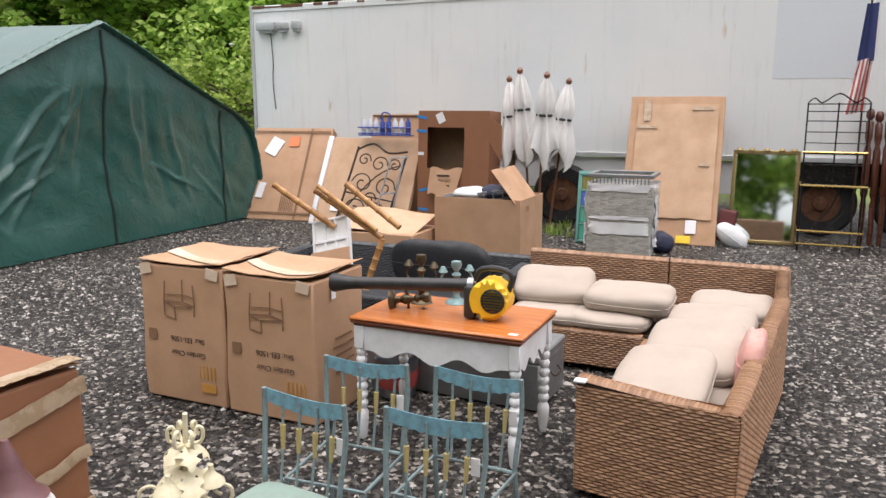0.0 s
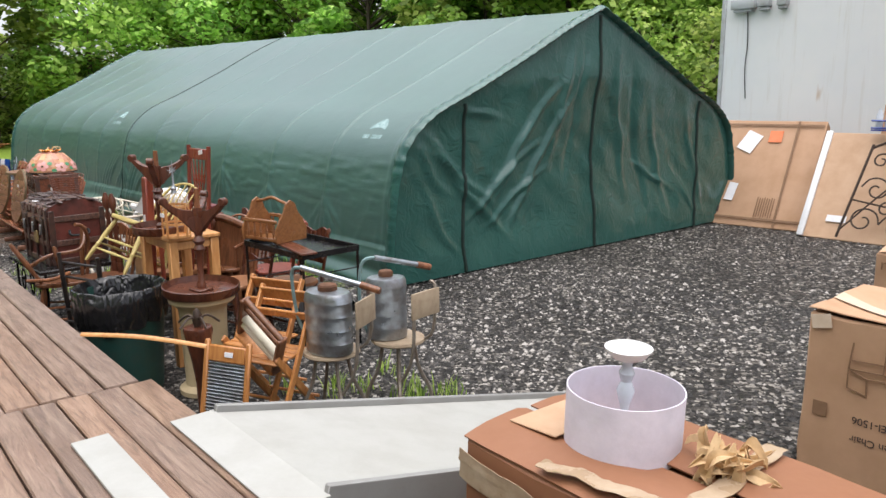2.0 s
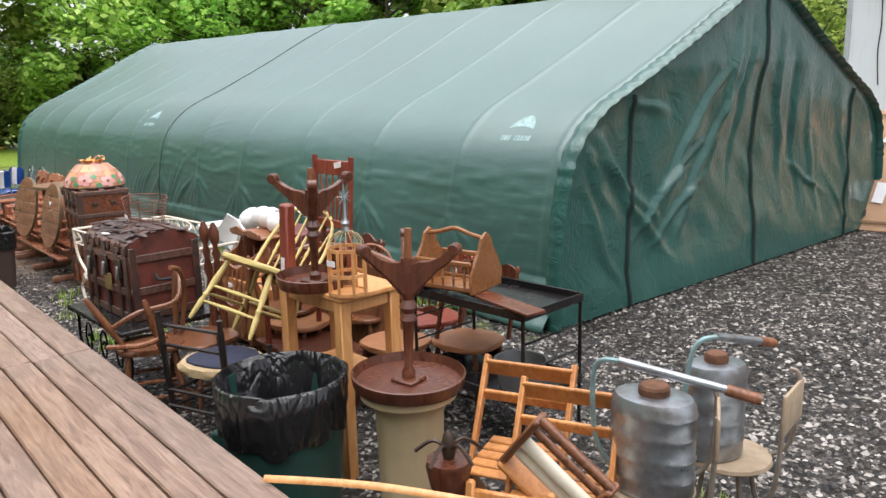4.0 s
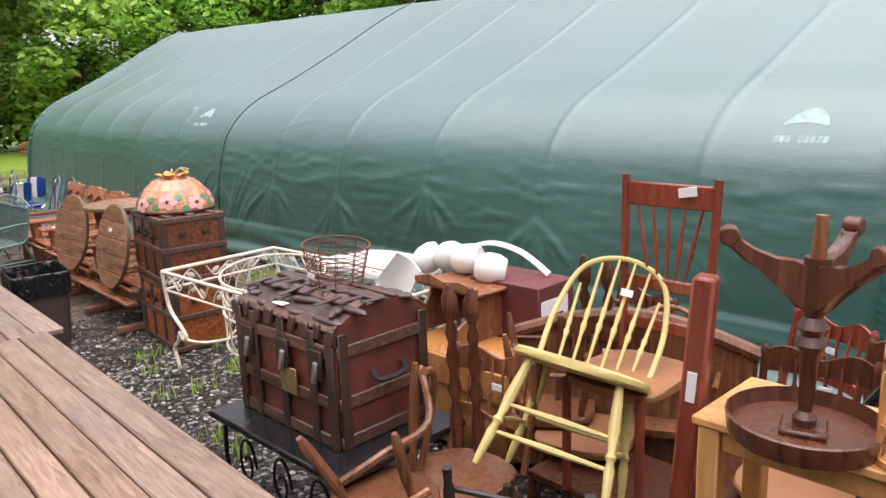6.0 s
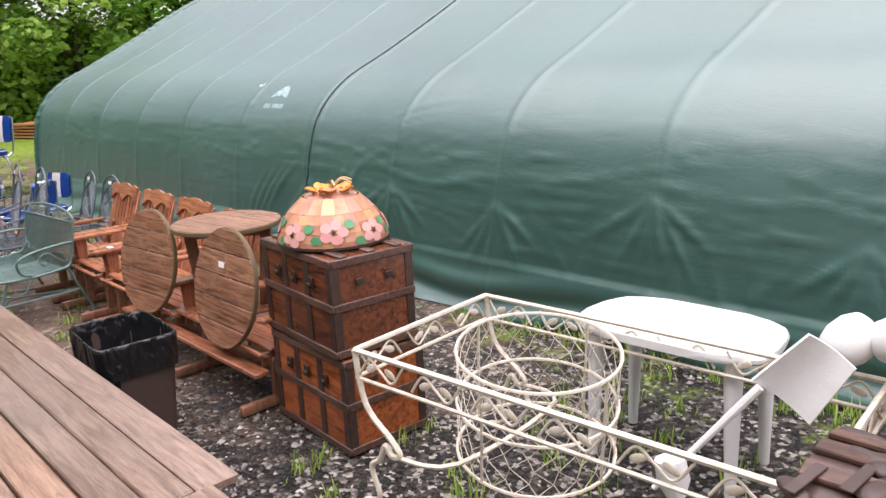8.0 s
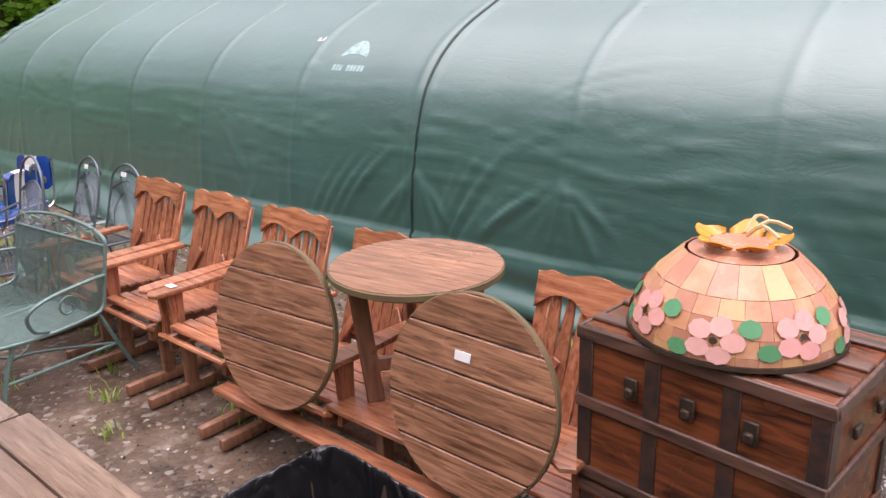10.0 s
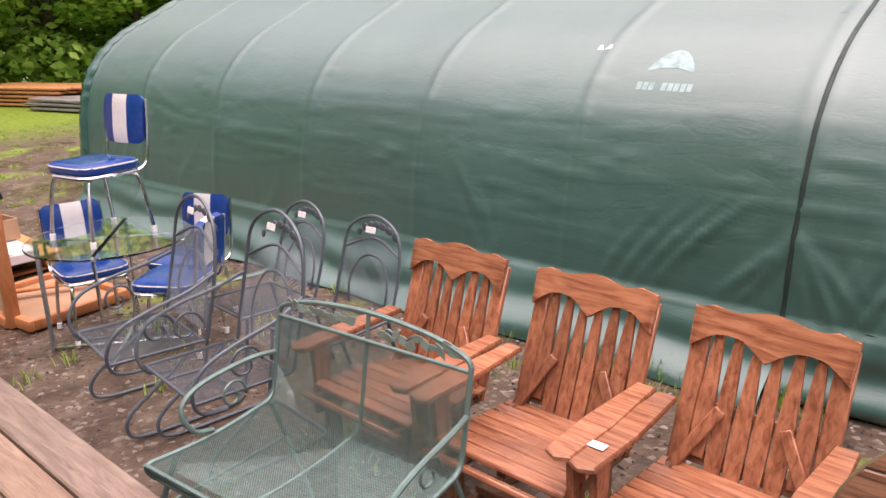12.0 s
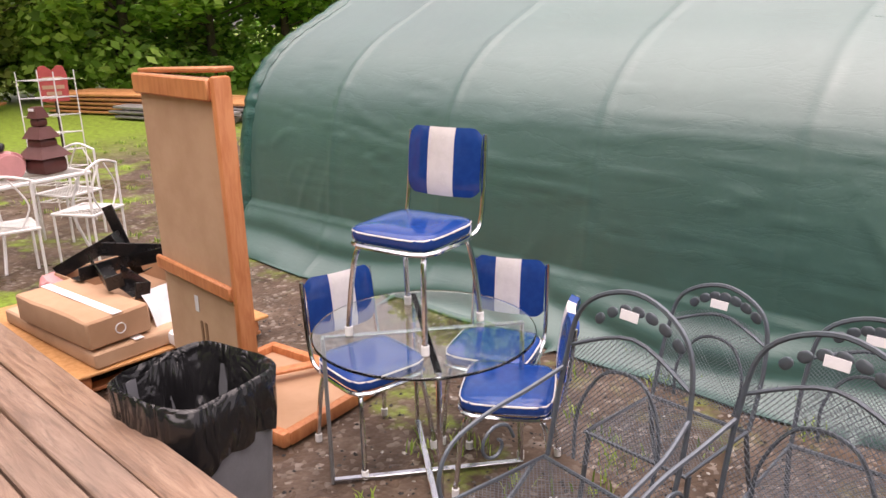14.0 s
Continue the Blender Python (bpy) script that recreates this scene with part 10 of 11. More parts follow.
def mesh_bench():
    root = thing("mesh_loveseat", "green-grey iron mesh loveseat with leaf-crested back", "bench", pose(-17.14, 2.1, 0, 0, 0, 5))
    hw, zs, d = 0.5, 0.41, 0.64
    def bar(pts, r=0.011, k=6, name="tube_bar", closed=False):
        bm = B()
        tube(bm, pts, r, 7, k=k, closed=closed)
        part(name, bm, MESH_GREEN, root)
    def sling(u, v):
        """Seat and back are one bent sheet: rolled front edge, flat seat, upright back."""
        t = v * 1.12
        if t < 0.09:
            y, z = -d + 0.035 * (1 - math.sin(t / 0.09 * 1.57)) - 0.02, zs - 0.075 * (1 - t / 0.09)
        elif t < 0.66:
            y, z = -d - 0.02 + (t - 0.09), zs - 0.02 * math.sin((t - 0.09) / 0.57 * math.pi)
        elif t < 0.76:
            a = (t - 0.66) / 0.1 * 1.4
            y, z = -d - 0.02 + 0.57 + 0.07 * math.sin(a), zs + 0.07 * (1 - math.cos(a))
        else:
            y, z = -0.02 + 0.06 * (t - 0.76) / 0.36, zs + 0.06 + (t - 0.76) * 0.86
        return Vector(((u - 0.5) * hw * 1.97, y, z))
    bm = B()
    mesh_sheet(bm, lambda u, v: sling(u, v * 0.59), 84, 54, 0.0015)
    part("seat_mesh", bm, MESH_GREEN, root, kind="stuff")
    bm = B()
    mesh_sheet(bm, lambda u, v: sling(u, 0.59 + 0.41 * v), 84, 36, 0.0015)
    part("back_mesh", bm, MESH_GREEN, root, kind="stuff")
    for s in (-1, 1):
        bar([sling(0.5 + 0.507 * s, i / 40) for i in range(41)] + [Vector((s * hw, 0.045, 0.80))], 0.011, 0, "side_tube")
    for v, name in ((0.0, "front_roll_tube"), (0.08, "front_tube"), (1.0, "top_rail")):
        bar([sling(0, v), sling(1, v)], 0.009, 0, name)
    bar([(-hw, 0.045, 0.79), (-hw * 0.93, 0.05, 0.83), (-hw * 0.6, 0.06, 0.87), (0, 0.065, 0.89), (hw * 0.6, 0.06, 0.87), (hw * 0.93, 0.05, 0.83), (hw, 0.045, 0.79)], 0.011, 6, "crest_hoop")
    bar([sling(0.5, i / 40) + Vector((0, 0.006, -0.006)) for i in range(2, 41)] + [Vector((0, 0.065, 0.89))], 0.009, 0, "centre_rib")
    rng = random.Random(6)
    for s in (-1, 1):
        bar([(s * hw * (0.16 + 0.7 * i / 12), 0.052, 0.83 + 0.018 * math.sin(i * 1.5)) for i in range(13)], 0.005, 3, "vine")
        for i in range(11):
            u = 0.16 + 0.7 * i / 10
            bm = B()
            w = rng.uniform(0.05, 0.075)
            plate(bm, [(w * x, w * y) for x, y in ((-0.5, 0), (-0.3, 0.22), (-0.05, 0.33), (0.12, 0.22), (0.5, 0), (0.12, -0.22), (-0.05, -0.33), (-0.3, -0.22))], 0.004, pose(s * hw * u, 0.05, 0.832 + rng.uniform(-0.02, 0.02), 90 + rng.uniform(-15, 15), rng.uniform(-70, 70), 0), 0.001)
            part("leaf", bm, MESH_LEAF, root)
    for s in (-1, 1):
        bar([(s * hw, 0.01, 0.62), (s * (hw + 0.03), -0.12, 0.625), (s * (hw + 0.045), -d * 0.55, 0.6), (s * (hw + 0.035), -d * 0.72, 0.54), (s * (hw + 0.01), -d * 0.68, zs + 0.03), (s * hw, -d * 0.55, zs)], 0.011, 6, "arm")
        bar([(s * (hw + 0.01), -d * 0.36 + 0.07 * math.cos(i * 0.8) * (1 - i / 12), zs + 0.1 + 0.07 * math.sin(i * 0.8) * (1 - i / 12)) for i in range(10)], 0.006, 3, "scroll")
        bar([(s * hw * 0.97, -d + 0.1, zs - 0.02), (s * hw, -d + 0.02, 0.2), (s * hw * 1.04, -d - 0.03, 0.0)], 0.012, 4, "front_leg")
        bar([(s * hw * 0.97, -0.06, zs), (s * hw, 0.02, 0.2), (s * hw * 1.04, 0.1, 0.0)], 0.012, 4, "back_leg")
        bar([(s * hw * 1.0, -d + 0.02, 0.2), (s * hw * 1.0, 0.02, 0.2)], 0.009, 0, "side_brace")
        bar([(s * hw, -d + 0.02, 0.2), (0, -d * 0.5, 0.12), (s * hw, 0.02, 0.2)], 0.009, 5, "cross_brace")


MESH_LEAF = plain("worn_verdigris_leaf", (0.25, 0.33, 0.29), 0.45, 0.2, (0.3, 0.18, 0.12), 0.5, 20)


def diner_chair(m, label):
    """Back towards +y."""
    root = thing("diner_chair", label, "chair", m, "blue and white diner chairs")
    bm = B()
    cushion(bm, 0.42, 0.41, 0.085, pose(0, 0, 0.445), 5, 7, 0.0, pinch=0.18)
    seat = part("seat", bm, BLUE_VINYL, root, "glossy blue vinyl seat", smooth=60)
    bm = B()
    n = 32
    pts = []
    for i in range(n):
        a = math.tau * i / n
        c, s = math.cos(a), math.sin(a)
        k = (abs(c) ** 5 + abs(s) ** 5) ** (-1 / 5)
        pts.append((c * k * 0.207, s * k * 0.202, 0.462))
    tube(bm, pts, 0.005, 5, closed=True)
    part("piping", bm, WHITE_VINYL, seat)
    bm = B()
    tube(bm, [(x, y, 0.405) for x, y, z in pts], 0.011, 6, closed=True)
    part("seat_ring", bm, CHROME, root)
    def panel(u0, u1, mat, name):
        bm = B()
        def fn(u, v):
            uu = u0 + (u1 - u0) * u
            corner = max(0.0, abs(uu) - 0.75) / 0.25
            lo, hi = 0.55 + 0.03 * corner ** 2, 0.845 - 0.035 * corner ** 2
            z = lo + (hi - lo) * v
            return Vector((uu * 0.187, 0.215 + 0.12 * (z - 0.56) - 0.035 * math.cos(uu * 1.4) + 0.03 - 0.028 * (1 - (2 * v - 1) ** 4) * 0.4, z))
        sheet(bm, fn, 10, 14, 0.04)
        part(name, bm, mat, root, smooth=60)
    panel(-1.0, -0.36, BLUE_VINYL, "back_panel")
    panel(-0.36, 0.36, WHITE_VINYL, "back_stripe")
    panel(0.36, 1.0, BLUE_VINYL, "back_panel")
    for s in (-1, 1):
        bm = B()
        tube(bm, [(s * 0.192, 0.285, 0.82), (s * 0.196, 0.26, 0.6), (s * 0.196, 0.225, 0.44), (s * 0.19, 0.16, 0.4)], 0.011, 7, k=4)
        part("back_tube", bm, CHROME, root)
        for y in (-1, 1):
            bm = B()
            tube(bm, [(s * 0.15, y * 0.12, 0.4), (s * 0.17, y * 0.165, 0.37), (s * 0.185, y * 0.19, 0.25), (s * 0.2, y * 0.215, 0.03)], 0.012, 7, k=5)
            leg = part("leg", bm, CHROME, root)
            bm = B()
            rod(bm, (s * 0.2, y * 0.215, 0.0), (s * 0.199, y * 0.213, 0.04), 0.017, n=10)
            part("rubber_foot", bm, PLASTIC_WHITE, leg)
    return root


def glass_table():
    root = thing("glass_table", "round glass table on crossed chrome legs", "table", pose(-19.66, 2.32, -0.02))
    bm = B()
    lathe(bm, [(0.001, 0.731), (0.485, 0.731), (0.49, 0.735), (0.49, 0.741), (0.485, 0.745), (0.001, 0.745)], 64)
    g = part("glass_top", bm, CLEAR, root, "clear round glass top")
    g.visible_shadow = False
    for rz in (52, 142):
        m = pose(0, 0, 0.012, 0, 0, rz)
        for z in (0.02, 0.715):
            bm = B()
            box(bm, 0, 0, z + (0.012 if rz > 100 else 0), 0.9, 0.03, 0.012, m, 0.003)
            part("cross_bar", bm, CHROME, root)
        for s in (-1, 1):
            bm = B()
            plated = rz < 100 and s < 0
            if plated:
                box(bm, s * 0.44, 0, 0.363, 0.018, 0.045, 0.71, m, 0.004)
            else:
                rod(bm, m @ Vector((s * 0.44, 0, 0.01)), m @ Vector((s * 0.44, 0, 0.72)), 0.011, n=8)
            part("leg", bm, GALV_DARK if plated else CHROME, root)


def far_end():
    glass_table()
    diner_chair(pose(-19.69, 2.3, 0.726, 0, 0, 10), "blue and white vinyl diner chair standing on a glass table")
    diner_chair(pose(-20.03, 2.32, 0, 0, 0, 82), "blue and white vinyl diner chair beside a glass table")
    diner_chair(pose(-19.68, 2.82, 0, 0, 0, 22), "blue and white vinyl diner chair beside a glass table")
    diner_chair(pose(-19.37, 2.55, 0, 0, 0, -57), "blue and white vinyl diner chair beside a glass table")
    A = "slate grey iron mesh patio chair with a leafy hoop back"
    mesh_chair(pose(-18.68, 2.2, 0, 0, 0, -8), MESH_DARK, A, 0.54, 1.11)
    mesh_chair(pose(-18.03, 2.24, 0, 0, 0, -6), MESH_DARK, A, 0.54, 1.12)
    mesh_chair(pose(-18.67, 2.92, 0, 0, 0, -4), MESH_DARK, "slate-grey iron mesh patio chair near the tent", 0.44, 0.94, False)
    mesh_chair(pose(-18.07, 2.93, 0, 0, 0, 2), MESH_DARK, "slate-grey iron mesh patio chair near the tent", 0.44, 0.94, False)
    mesh_bench()
    for x in (-17.33, -16.59, -15.87):
        glider(x)
    double_glider()
    tables()
    b1 = thing("trash_can", "square brown bin lined with a black bag", "trash can", pose(-14.05, 1.55, 0, 0, 0, -4))
    w, d, h = 0.55, 0.43, 0.6
    def tub(bm, k0, k1, z0, z1, thick):
        def fn(u, v):
            a = math.tau * u
            c, s = math.cos(a), math.sin(a)
            q = (abs(c) ** 9 + abs(s) ** 9) ** (-1 / 9)
            k = k0 + (k1 - k0) * v
            z = z0 + (z1 - z0) * v
            wr = noise.noise(Vector((c * 6, s * 6, v * 2 + z0))) * thick
            return Vector((c * q * (w / 2 * k + wr), s * q * (d / 2 * k + wr), z + wr * 0.6))
        sheet(bm, fn, 72, 12)
    bm = B()
    tub(bm, 0.8, 0.98, 0.0, h, 0.0)
    part("can_body", bm, BIN_BROWN, b1)
    bm = B()
    path = smooth_line([(1.0, h - 0.17, 0), (1.03, h - 0.06, 0), (1.035, h + 0.006, 0), (0.97, h + 0.012, 0), (0.93, h - 0.08, 0), (0.86, h * 0.55, 0), (0.78, 0.14, 0), (0.5, 0.12, 0), (0.02, 0.12, 0)], 5)
    def liner(u, v):
        f = v * (len(path) - 1)
        i = min(int(f), len(path) - 2)
        p = path[i].lerp(path[i + 1], f - i)
        a = math.tau * u
        c, s = math.cos(a), math.sin(a)
        q = (abs(c) ** 9 + abs(s) ** 9) ** (-1 / 9)
        fold = noise.noise(Vector((c * 7, s * 7, p.y * 0.8))) * (0.014 if v < 0.3 else 0.024) * min(1.0, p.x * 2)
        fold *= min(1.0, abs(p.y - h) * 7 + 0.25)
        return Vector((c * q * (w / 2 * p.x + fold), s * q * (d / 2 * p.x + fold), p.y + fold * 0.4))
    sheet(bm, liner, 110, 44)
    part("liner_bag", bm, BAG, b1, "glossy black plastic liner", smooth=70)
    bagged_can(pose(-20.03, 1.42, 0.0, 0, 0, 10), "square grey bin lined with a black bag", 0.25, 0.72, BIN_GREY, 4.5)

    cr = thing("framed_crate", "tall cardboard panel framed in orange crate wood", "crate", pose(-20.93, 1.98, 0.0, 0, 0, -3))
    w, h = 0.84, 1.80
    bm = B()
    box(bm, 0, 0, h / 2, w, 0.05, h - 0.02, bev=0.004)
    part("panel", bm, CARD_PALE, cr)
    for a in ((w / 2 - 0.015, 0, h / 2, 0.05, 0.09, h), (-w / 2 + 0.02, 0.03, h / 2, 0.05, 0.06, h)):
        strip(cr, "upright", *a, CRATE)
    for z, hh in ((h - 0.06, 0.1), (0.78, 0.075), (0.04, 0.08)):
        strip(cr, "cross_slat", -0.02, -0.045, z, w - 0.02, 0.03, hh, CRATE)
    strip(cr, "top_slat", -0.02, 0.03, h + 0.012, w, 0.1, 0.025, CRATE, rot=(0, -2, 0))
    strip(cr, "label", -0.05, -0.028, 0.62, 0.04, 0.003, 0.09, PAPER)
    for i in range(2):
        strip(cr, "printed_line", -0.02 + i * 0.05, -0.028, 0.45, 0.025, 0.003, 0.16, INK_SOFT)
    c2 = thing("framed_tray", "orange wood-framed cardboard tray lying on wet ground", "crate", pose(-20.83, 2.3, 0.0, 0, 0, 8))
    strip(c2, "panel", 0, 0, 0.03, 0.86, 0.72, 0.02, CARD)
    for a in ((0, -0.36, 0.045, 0.92, 0.06, 0.085), (0, 0.36, 0.045, 0.92, 0.06, 0.085), (-0.44, 0, 0.045, 0.06, 0.7, 0.08), (0.44, 0, 0.045, 0.06, 0.7, 0.08)):
        strip(c2, "edge_slat", *a, CRATE)
    strip(c2, "loose_slat", -0.05, 0.12, 0.1, 0.07, 0.62, 0.022, CRATE, rot=(0, 0, -30))

    pl = thing("pallet", "strand-board topped wooden pallet on wet ground", "pallet", pose(-22.35, 2.1, 0.0, 0, 0, 0))
    for y in (-0.55, 0, 0.55):
        strip(pl, "bearer", 0, y, 0.09, 1.5, 0.09, 0.09, CRATE)
    for i in range(5):
        strip(pl, "bottom_slat", -0.66 + i * 0.33, 0, 0.025, 0.1, 1.25, 0.025, CRATE)
    strip(pl, "deck_sheet", 0, 0, 0.15, 1.56, 1.3, 0.02, OSB)
    def carton(x, y, z, sx, sy, sz, rz, mat, lab, ring=False):
        r = thing("shipping_carton", lab, "box", pose(x, y, z, 0, 0, rz))
        bm = B()
        dented_box(bm, sx, sy, sz, seed=x + y)
        part("carton_body", bm, mat, r)
        strip(r, "tape", 0, 0, sz + 0.004, sx * 1.0, 0.06, 0.003, PAPER)
        if ring:
            bm = B()
            tube(bm, [(sx / 2 + 0.014, 0.03 * math.cos(a), sz * 0.5 + 0.03 * math.sin(a)) for a in [math.tau * i / 16 for i in range(16)]], 0.004, 4, closed=True)
            part("printed_ring", bm, PAPER, r)
        return r
    carton(-22.2, 1.85, 0.162, 1.2, 0.55, 0.1, 4, CARD_PALE, "long flat brown carton on a pallet")
    carton(-22.05, 1.75, 0.275, 0.85, 0.38, 0.17, 6, CARD, "brown strapped carton on stacked cartons", True)
    carton(-22.0, 2.3, 0.162, 1.1, 0.45, 0.09, 0, PAPER, "flat white carton on a pallet")
    tr = thing("open_carton", "open shallow carton full of black steel brackets", "box", pose(-22.3, 2.2, 0.262, 0, 0, 6))
    for a in ((0, -0.3, 0.09, 0.9, 0.012, 0.18), (0, 0.3, 0.09, 0.9, 0.012, 0.18), (-0.45, 0, 0.09, 0.012, 0.6, 0.18), (0.45, 0, 0.09, 0.012, 0.6, 0.18), (0, 0, 0.01, 0.9, 0.6, 0.012)):
        strip(tr, "carton_side", *a, CARD)
    rng = random.Random(12)
    for i, (x, y, z, rx, ry, rz) in enumerate(((-22.55, 2.05, 0.52, 0, -28, 40), (-22.2, 2.0, 0.5, 10, 4, -12), (-22.35, 2.3, 0.54, 0, 10, 70), (-22.1, 2.35, 0.55, 6, -16, 20), (-22.5, 2.25, 0.62, 0, 70, 30), (-22.05, 2.1, 0.47, 80, 0, -5), (-22.4, 2.1, 0.47, 0, 0, 100))):
        br = thing("steel_bracket", "glossy black steel angle bracket piled in a carton", "bracket", pose(x, y, z, rx, ry, rz), "black steel brackets")
        bm = B()
        box(bm, 0, 0, 0, 0.5, 0.1, 0.008, bev=0.002)
        box(bm, 0, -0.05, 0.04, 0.5, 0.008, 0.09, bev=0.002)
        box(bm, 0.246, 0, 0.04, 0.008, 0.1, 0.09, bev=0.002)
        part("angle", bm, BLACK, br)
    pp = thing("paper_sheet", "white printed sheet draped on a carton", "paper", pose(-21.82, 2.02, 0.46, 0, 55, 10))
    bm = B()
    sheet(bm, lambda u, v: Vector((0.26 * u, 0.2 * v, 0.02 * math.sin(u * 4 + v * 2))), 6, 5, 0.002)
    part("sheet", bm, PAPER, pp)
    pk = thing("pink_bundle", "crumpled pink printed wrapping on a carton", "wrapping", pose(-22.7, 1.85, 0.29))
    bm = B()
    cushion(bm, 0.3, 0.2, 0.14, pose(0, 0, 0.07), 2.4, 6, 0.05, 3.0)
    part("bundle", bm, TOY_PINK, pk)

    cf = thing("bistro_table", "white iron bistro table with a mesh top", "table", pose(-24.9, 2.35, 0, 0, 0, 10))
    bm = B()
    mesh_sheet(bm, lambda u, v: Vector(((u - 0.5) * 0.9, (v - 0.5) * 0.9, 0.75)), 22, 22, 0.003)
    part("mesh_top", bm, PLASTIC_WHITE, cf, kind="stuff")
    bm = B()
    tube(bm, [(-0.46, -0.46, 0.75), (0.46, -0.46, 0.75), (0.46, 0.46, 0.75), (-0.46, 0.46, 0.75)], 0.018, 6, closed=True)
    part("top_ring", bm, PLASTIC_WHITE, cf)
    for x in (-0.4, 0.4):
        for y in (-0.4, 0.4):
            bm = B()
            tube(bm, [(x, y, 0.75), (x * 0.8, y * 0.8, 0.4), (x, y, 0.0)], 0.014, 6, k=5)
            part("leg", bm, PLASTIC_WHITE, cf)
    def bistro(m):
        r = thing("bistro_chair", "white iron bistro chair with a looped back", "chair", m, "white bistro chairs")
        for s in (-1, 1):
            for a in ([(s * 0.2, 0.2, 0), (s * 0.2, 0.2, 0.85)], [(s * 0.2, -0.2, 0), (s * 0.2, -0.2, 0.45)]):
                bm = B()
                tube(bm, a, 0.012, 6)
                part("leg", bm, PLASTIC_WHITE, r)
        bm = B()
        tube(bm, [(-0.2, 0.2, 0.85), (0, 0.2, 0.9), (0.2, 0.2, 0.85)], 0.012, 6, k=5)
        for x in (-0.08, 0.08):
            tube(bm, [(x, 0.2, 0.47), (x * 2, 0.2, 0.65), (x * 0.5, 0.2, 0.87)], 0.008, 5, k=5)
        part("back_loop", bm, PLASTIC_WHITE, r)
        bm = B()
        mesh_sheet(bm, lambda u, v: Vector(((u - 0.5) * 0.42, (v - 0.5) * 0.42, 0.45)), 12, 12, 0.003)
        tube(bm, [(-0.21, -0.21, 0.45), (0.21, -0.21, 0.45), (0.21, 0.21, 0.45), (-0.21, 0.21, 0.45)], 0.013, 6, closed=True)
        part("mesh_seat", bm, PLASTIC_WHITE, r, kind="stuff")
    bistro(pose(-24.35, 2.75, 0, 0, 0, -60))
    bistro(pose(-24.25, 2.05, 0, 0, 0, -100))
    bistro(pose(-25.3, 2.95, 0, 0, 0, 20))
    bh = thing("birdhouse", "dark brown tiered wooden birdhouse on a table", "birdhouse", pose(-24.75, 2.6, 0.76, 0, 0, 20) @ Matrix.Diagonal((0.85, 0.85, 0.76, 1)))
    for z, w_, hh in ((0, 0.32, 0.2), (0.3, 0.22, 0.12), (0.55, 0.13, 0.1)):
        strip(bh, "tier", 0, 0, z + hh / 2, w_, w_, hh, HOUSE_BROWN)
        bm = B()
        lathe(bm, [(w_ * 0.85, z + hh), (w_ * 0.45, z + hh + 0.13), (0.001, z + hh + 0.131)], 4, pose(0, 0, 0, 0, 0, 45))
        part("roof", bm, HOUSE_BROWN, bh)
    strip(bh, "price_tag", 0.0, -0.07, 0.75, 0.08, 0.003, 0.03, PAPER)
    ty = thing("toy_tractor", "pink wooden toy tractor with round wheels", "toy", pose(-24.78, 2.18, 0.76, 0, 0, 70))
    strip(ty, "toy_body", 0, 0, 0.16, 0.34, 0.14, 0.16, TOY_PINK)
    strip(ty, "black_seat", -0.02, 0, 0.28, 0.26, 0.13, 0.06, BLACK_PLASTIC)
    for x in (-0.14, 0.14):
        for y in (-0.09, 0.09):
            bm = B()
            lathe(bm, [(0.001, -0.015), (0.11, -0.015), (0.11, 0.015), (0.04, 0.02), (0.001, 0.02)], 22, pose(x, y, 0.11, 90, 0, 0))
            part("wheel", bm, TOY_PINK, ty)
    rk = thing("wire_rack", "tall white wire display rack on turf", "rack", pose(-25.9, 3.12, 0, 0, 0, 30) @ Matrix.Diagonal((0.75, 0.75, 0.82, 1)))
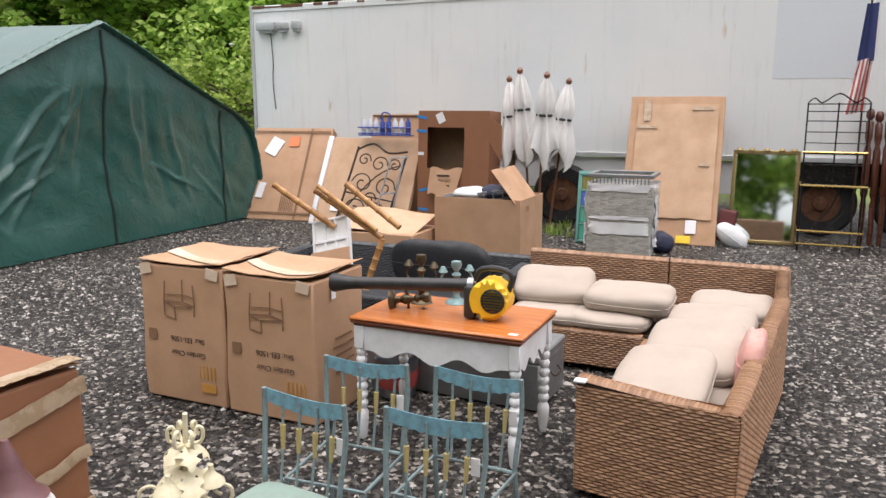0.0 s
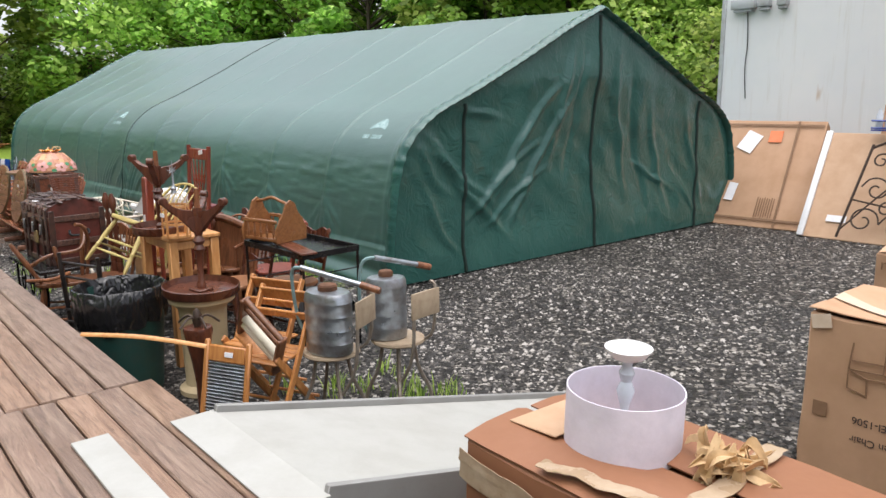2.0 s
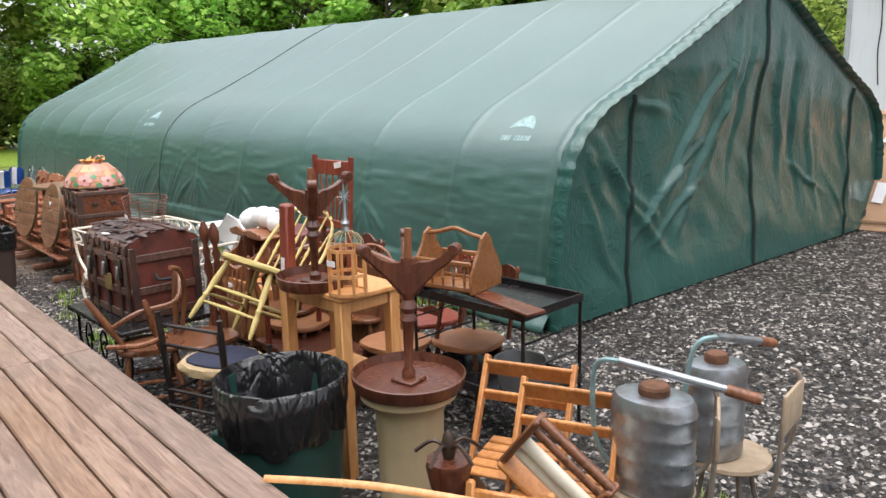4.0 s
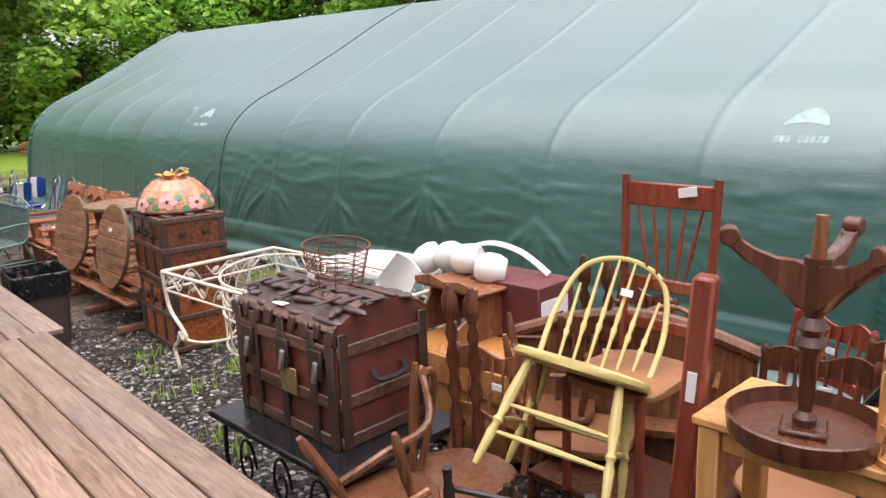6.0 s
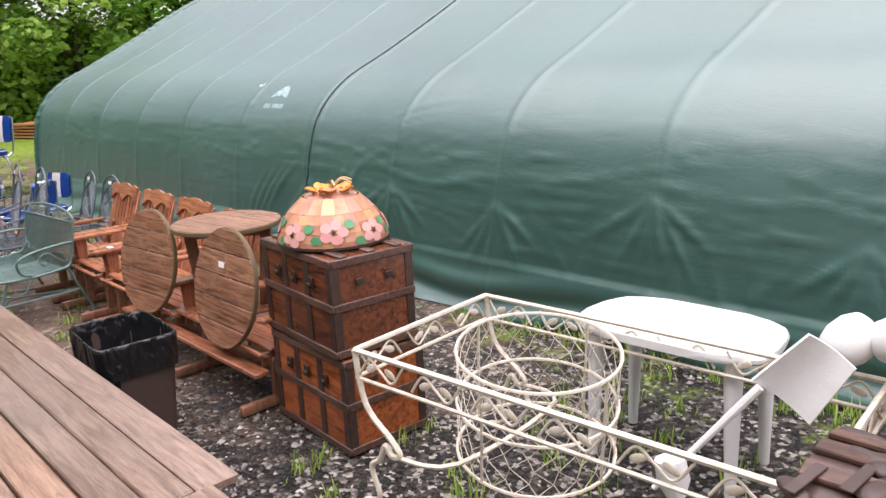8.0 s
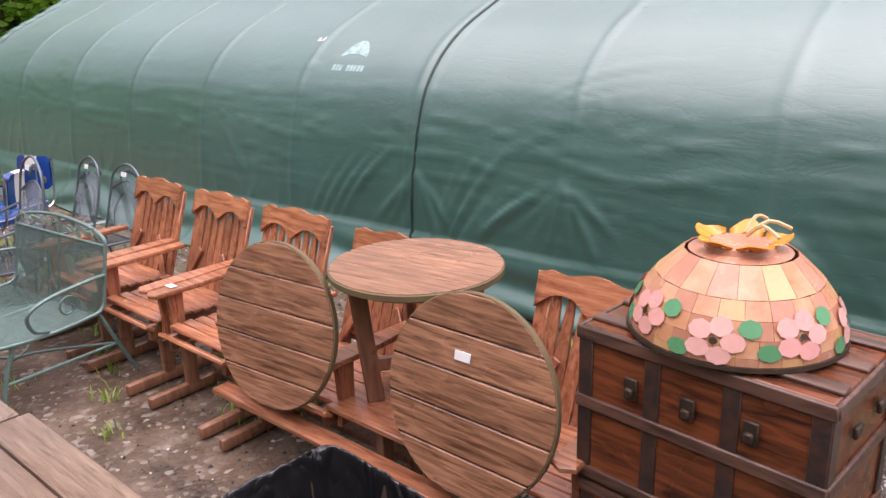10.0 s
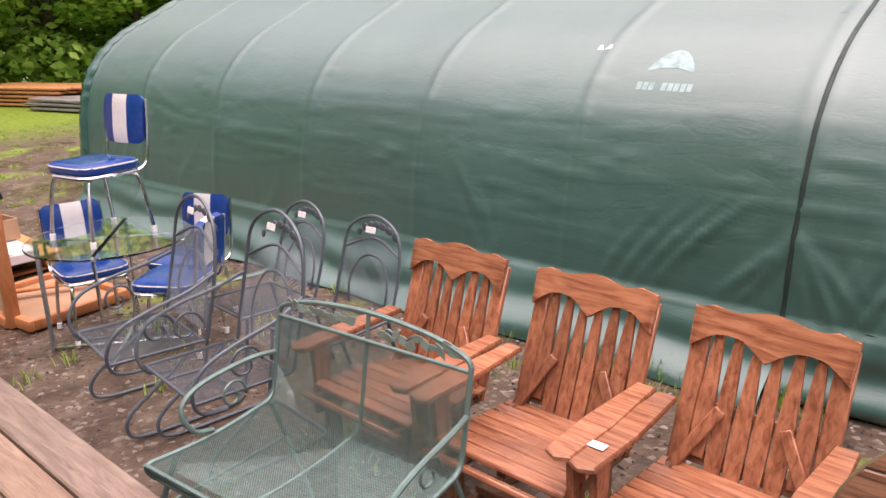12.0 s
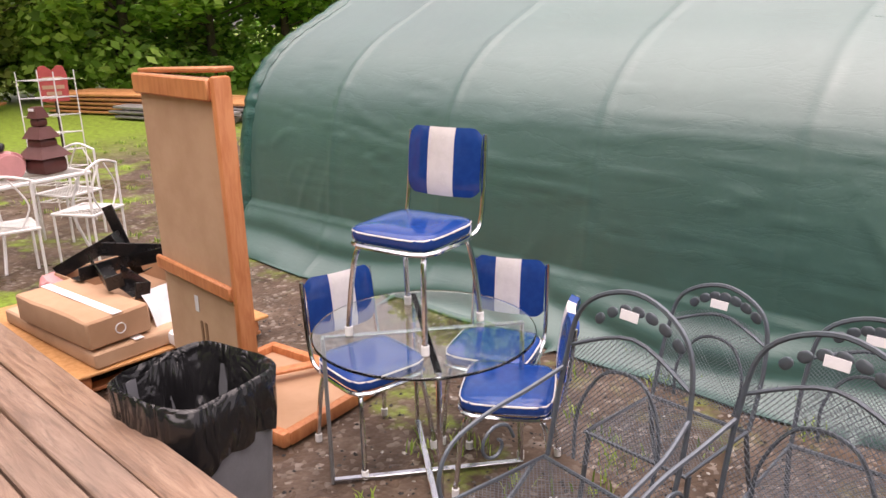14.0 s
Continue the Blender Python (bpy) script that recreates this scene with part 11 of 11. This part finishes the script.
    for i in range(8):
        bm = B()
        z = 0.3 + i * 0.22
        tube(bm, [(-0.3, -0.2, z), (0.3, -0.2, z + 0.03), (0.3, 0.2, z), (-0.3, 0.2, z - 0.03)], 0.007, 4, closed=True)
        for k in range(4):
            tube(bm, [(-0.2 + k * 0.13, -0.2, z), (-0.2 + k * 0.13, 0.2, z)], 0.004, 4)
        part("wire_shelf", bm, PLASTIC_WHITE, rk)
    for x in (-0.3, 0.3):
        for y in (-0.2, 0.2):
            bm = B()
            tube(bm, [(x, y, 0), (x, y, 1.95)], 0.009, 5)
            part("upright", bm, PLASTIC_WHITE, rk)
    sg = thing("heart_sign", "red painted sign with pale lettering", "sign", pose(-26.3, 3.33, 0.55, 0, 0, 62) @ Matrix.Diagonal((0.5, 0.5, 0.56, 1)))
    bm = B()
    plate(bm, [(-0.28, 0), (0.28, 0), (0.3, 0.5), (0.24, 0.66), (0.12, 0.68), (0.0, 0.58), (-0.12, 0.68), (-0.24, 0.66), (-0.3, 0.5)], 0.03, pose(0, 0, 1.25, 90, 0, 0), 0.005)
    part("board", bm, FLAG_RED, sg)
    for z, w_ in ((1.68, 0.4), (1.52, 0.44), (1.4, 0.3)):
        strip(sg, "lettering_bar", 0, -0.034, z, w_, 0.004, 0.07, CARD_PALE)
    bm = B()
    rod(bm, (0, 0, -0.9), (0, 0, 1.3), 0.03, n=8)
    part("post", bm, IRON, sg)
    for cx, cy, rz, rows, mat, lab in ((-36.2, 8.4, 20, 5, LUMBER, "stack of orange lumber boards on turf"), (-33.3, 8.7, 14, 3, SLATE_BOARD, "stack of grey weathered boards on turf"), (-40.5, 5.2, 40, 2, LUMBER, "low stack of orange lumber on turf"), (-32.2, 9.6, 10, 4, LUMBER, "stack of orange lumber boards on turf")):
        lu = thing("lumber_stack", lab, "lumber", pose(cx, cy, 0, 0, 0, rz), "lumber stacks")
        rg = random.Random(int(cx * 10))
        for i in range(rows):
            for k in range(5):
                strip(lu, "plank", rg.uniform(-0.2, 0.2), -0.6 + k * 0.28, 0.06 + i * 0.1, rg.uniform(3.2, 3.8), 0.24, 0.06, mat, rot=(0, 0, rg.uniform(-1.5, 1.5)))


SLATE_BOARD = wood("grey_weathered_board", (0.16, 0.15, 0.15), (0.32, 0.31, 0.3), 0.6, "x", 8, 0.2)

far_end()
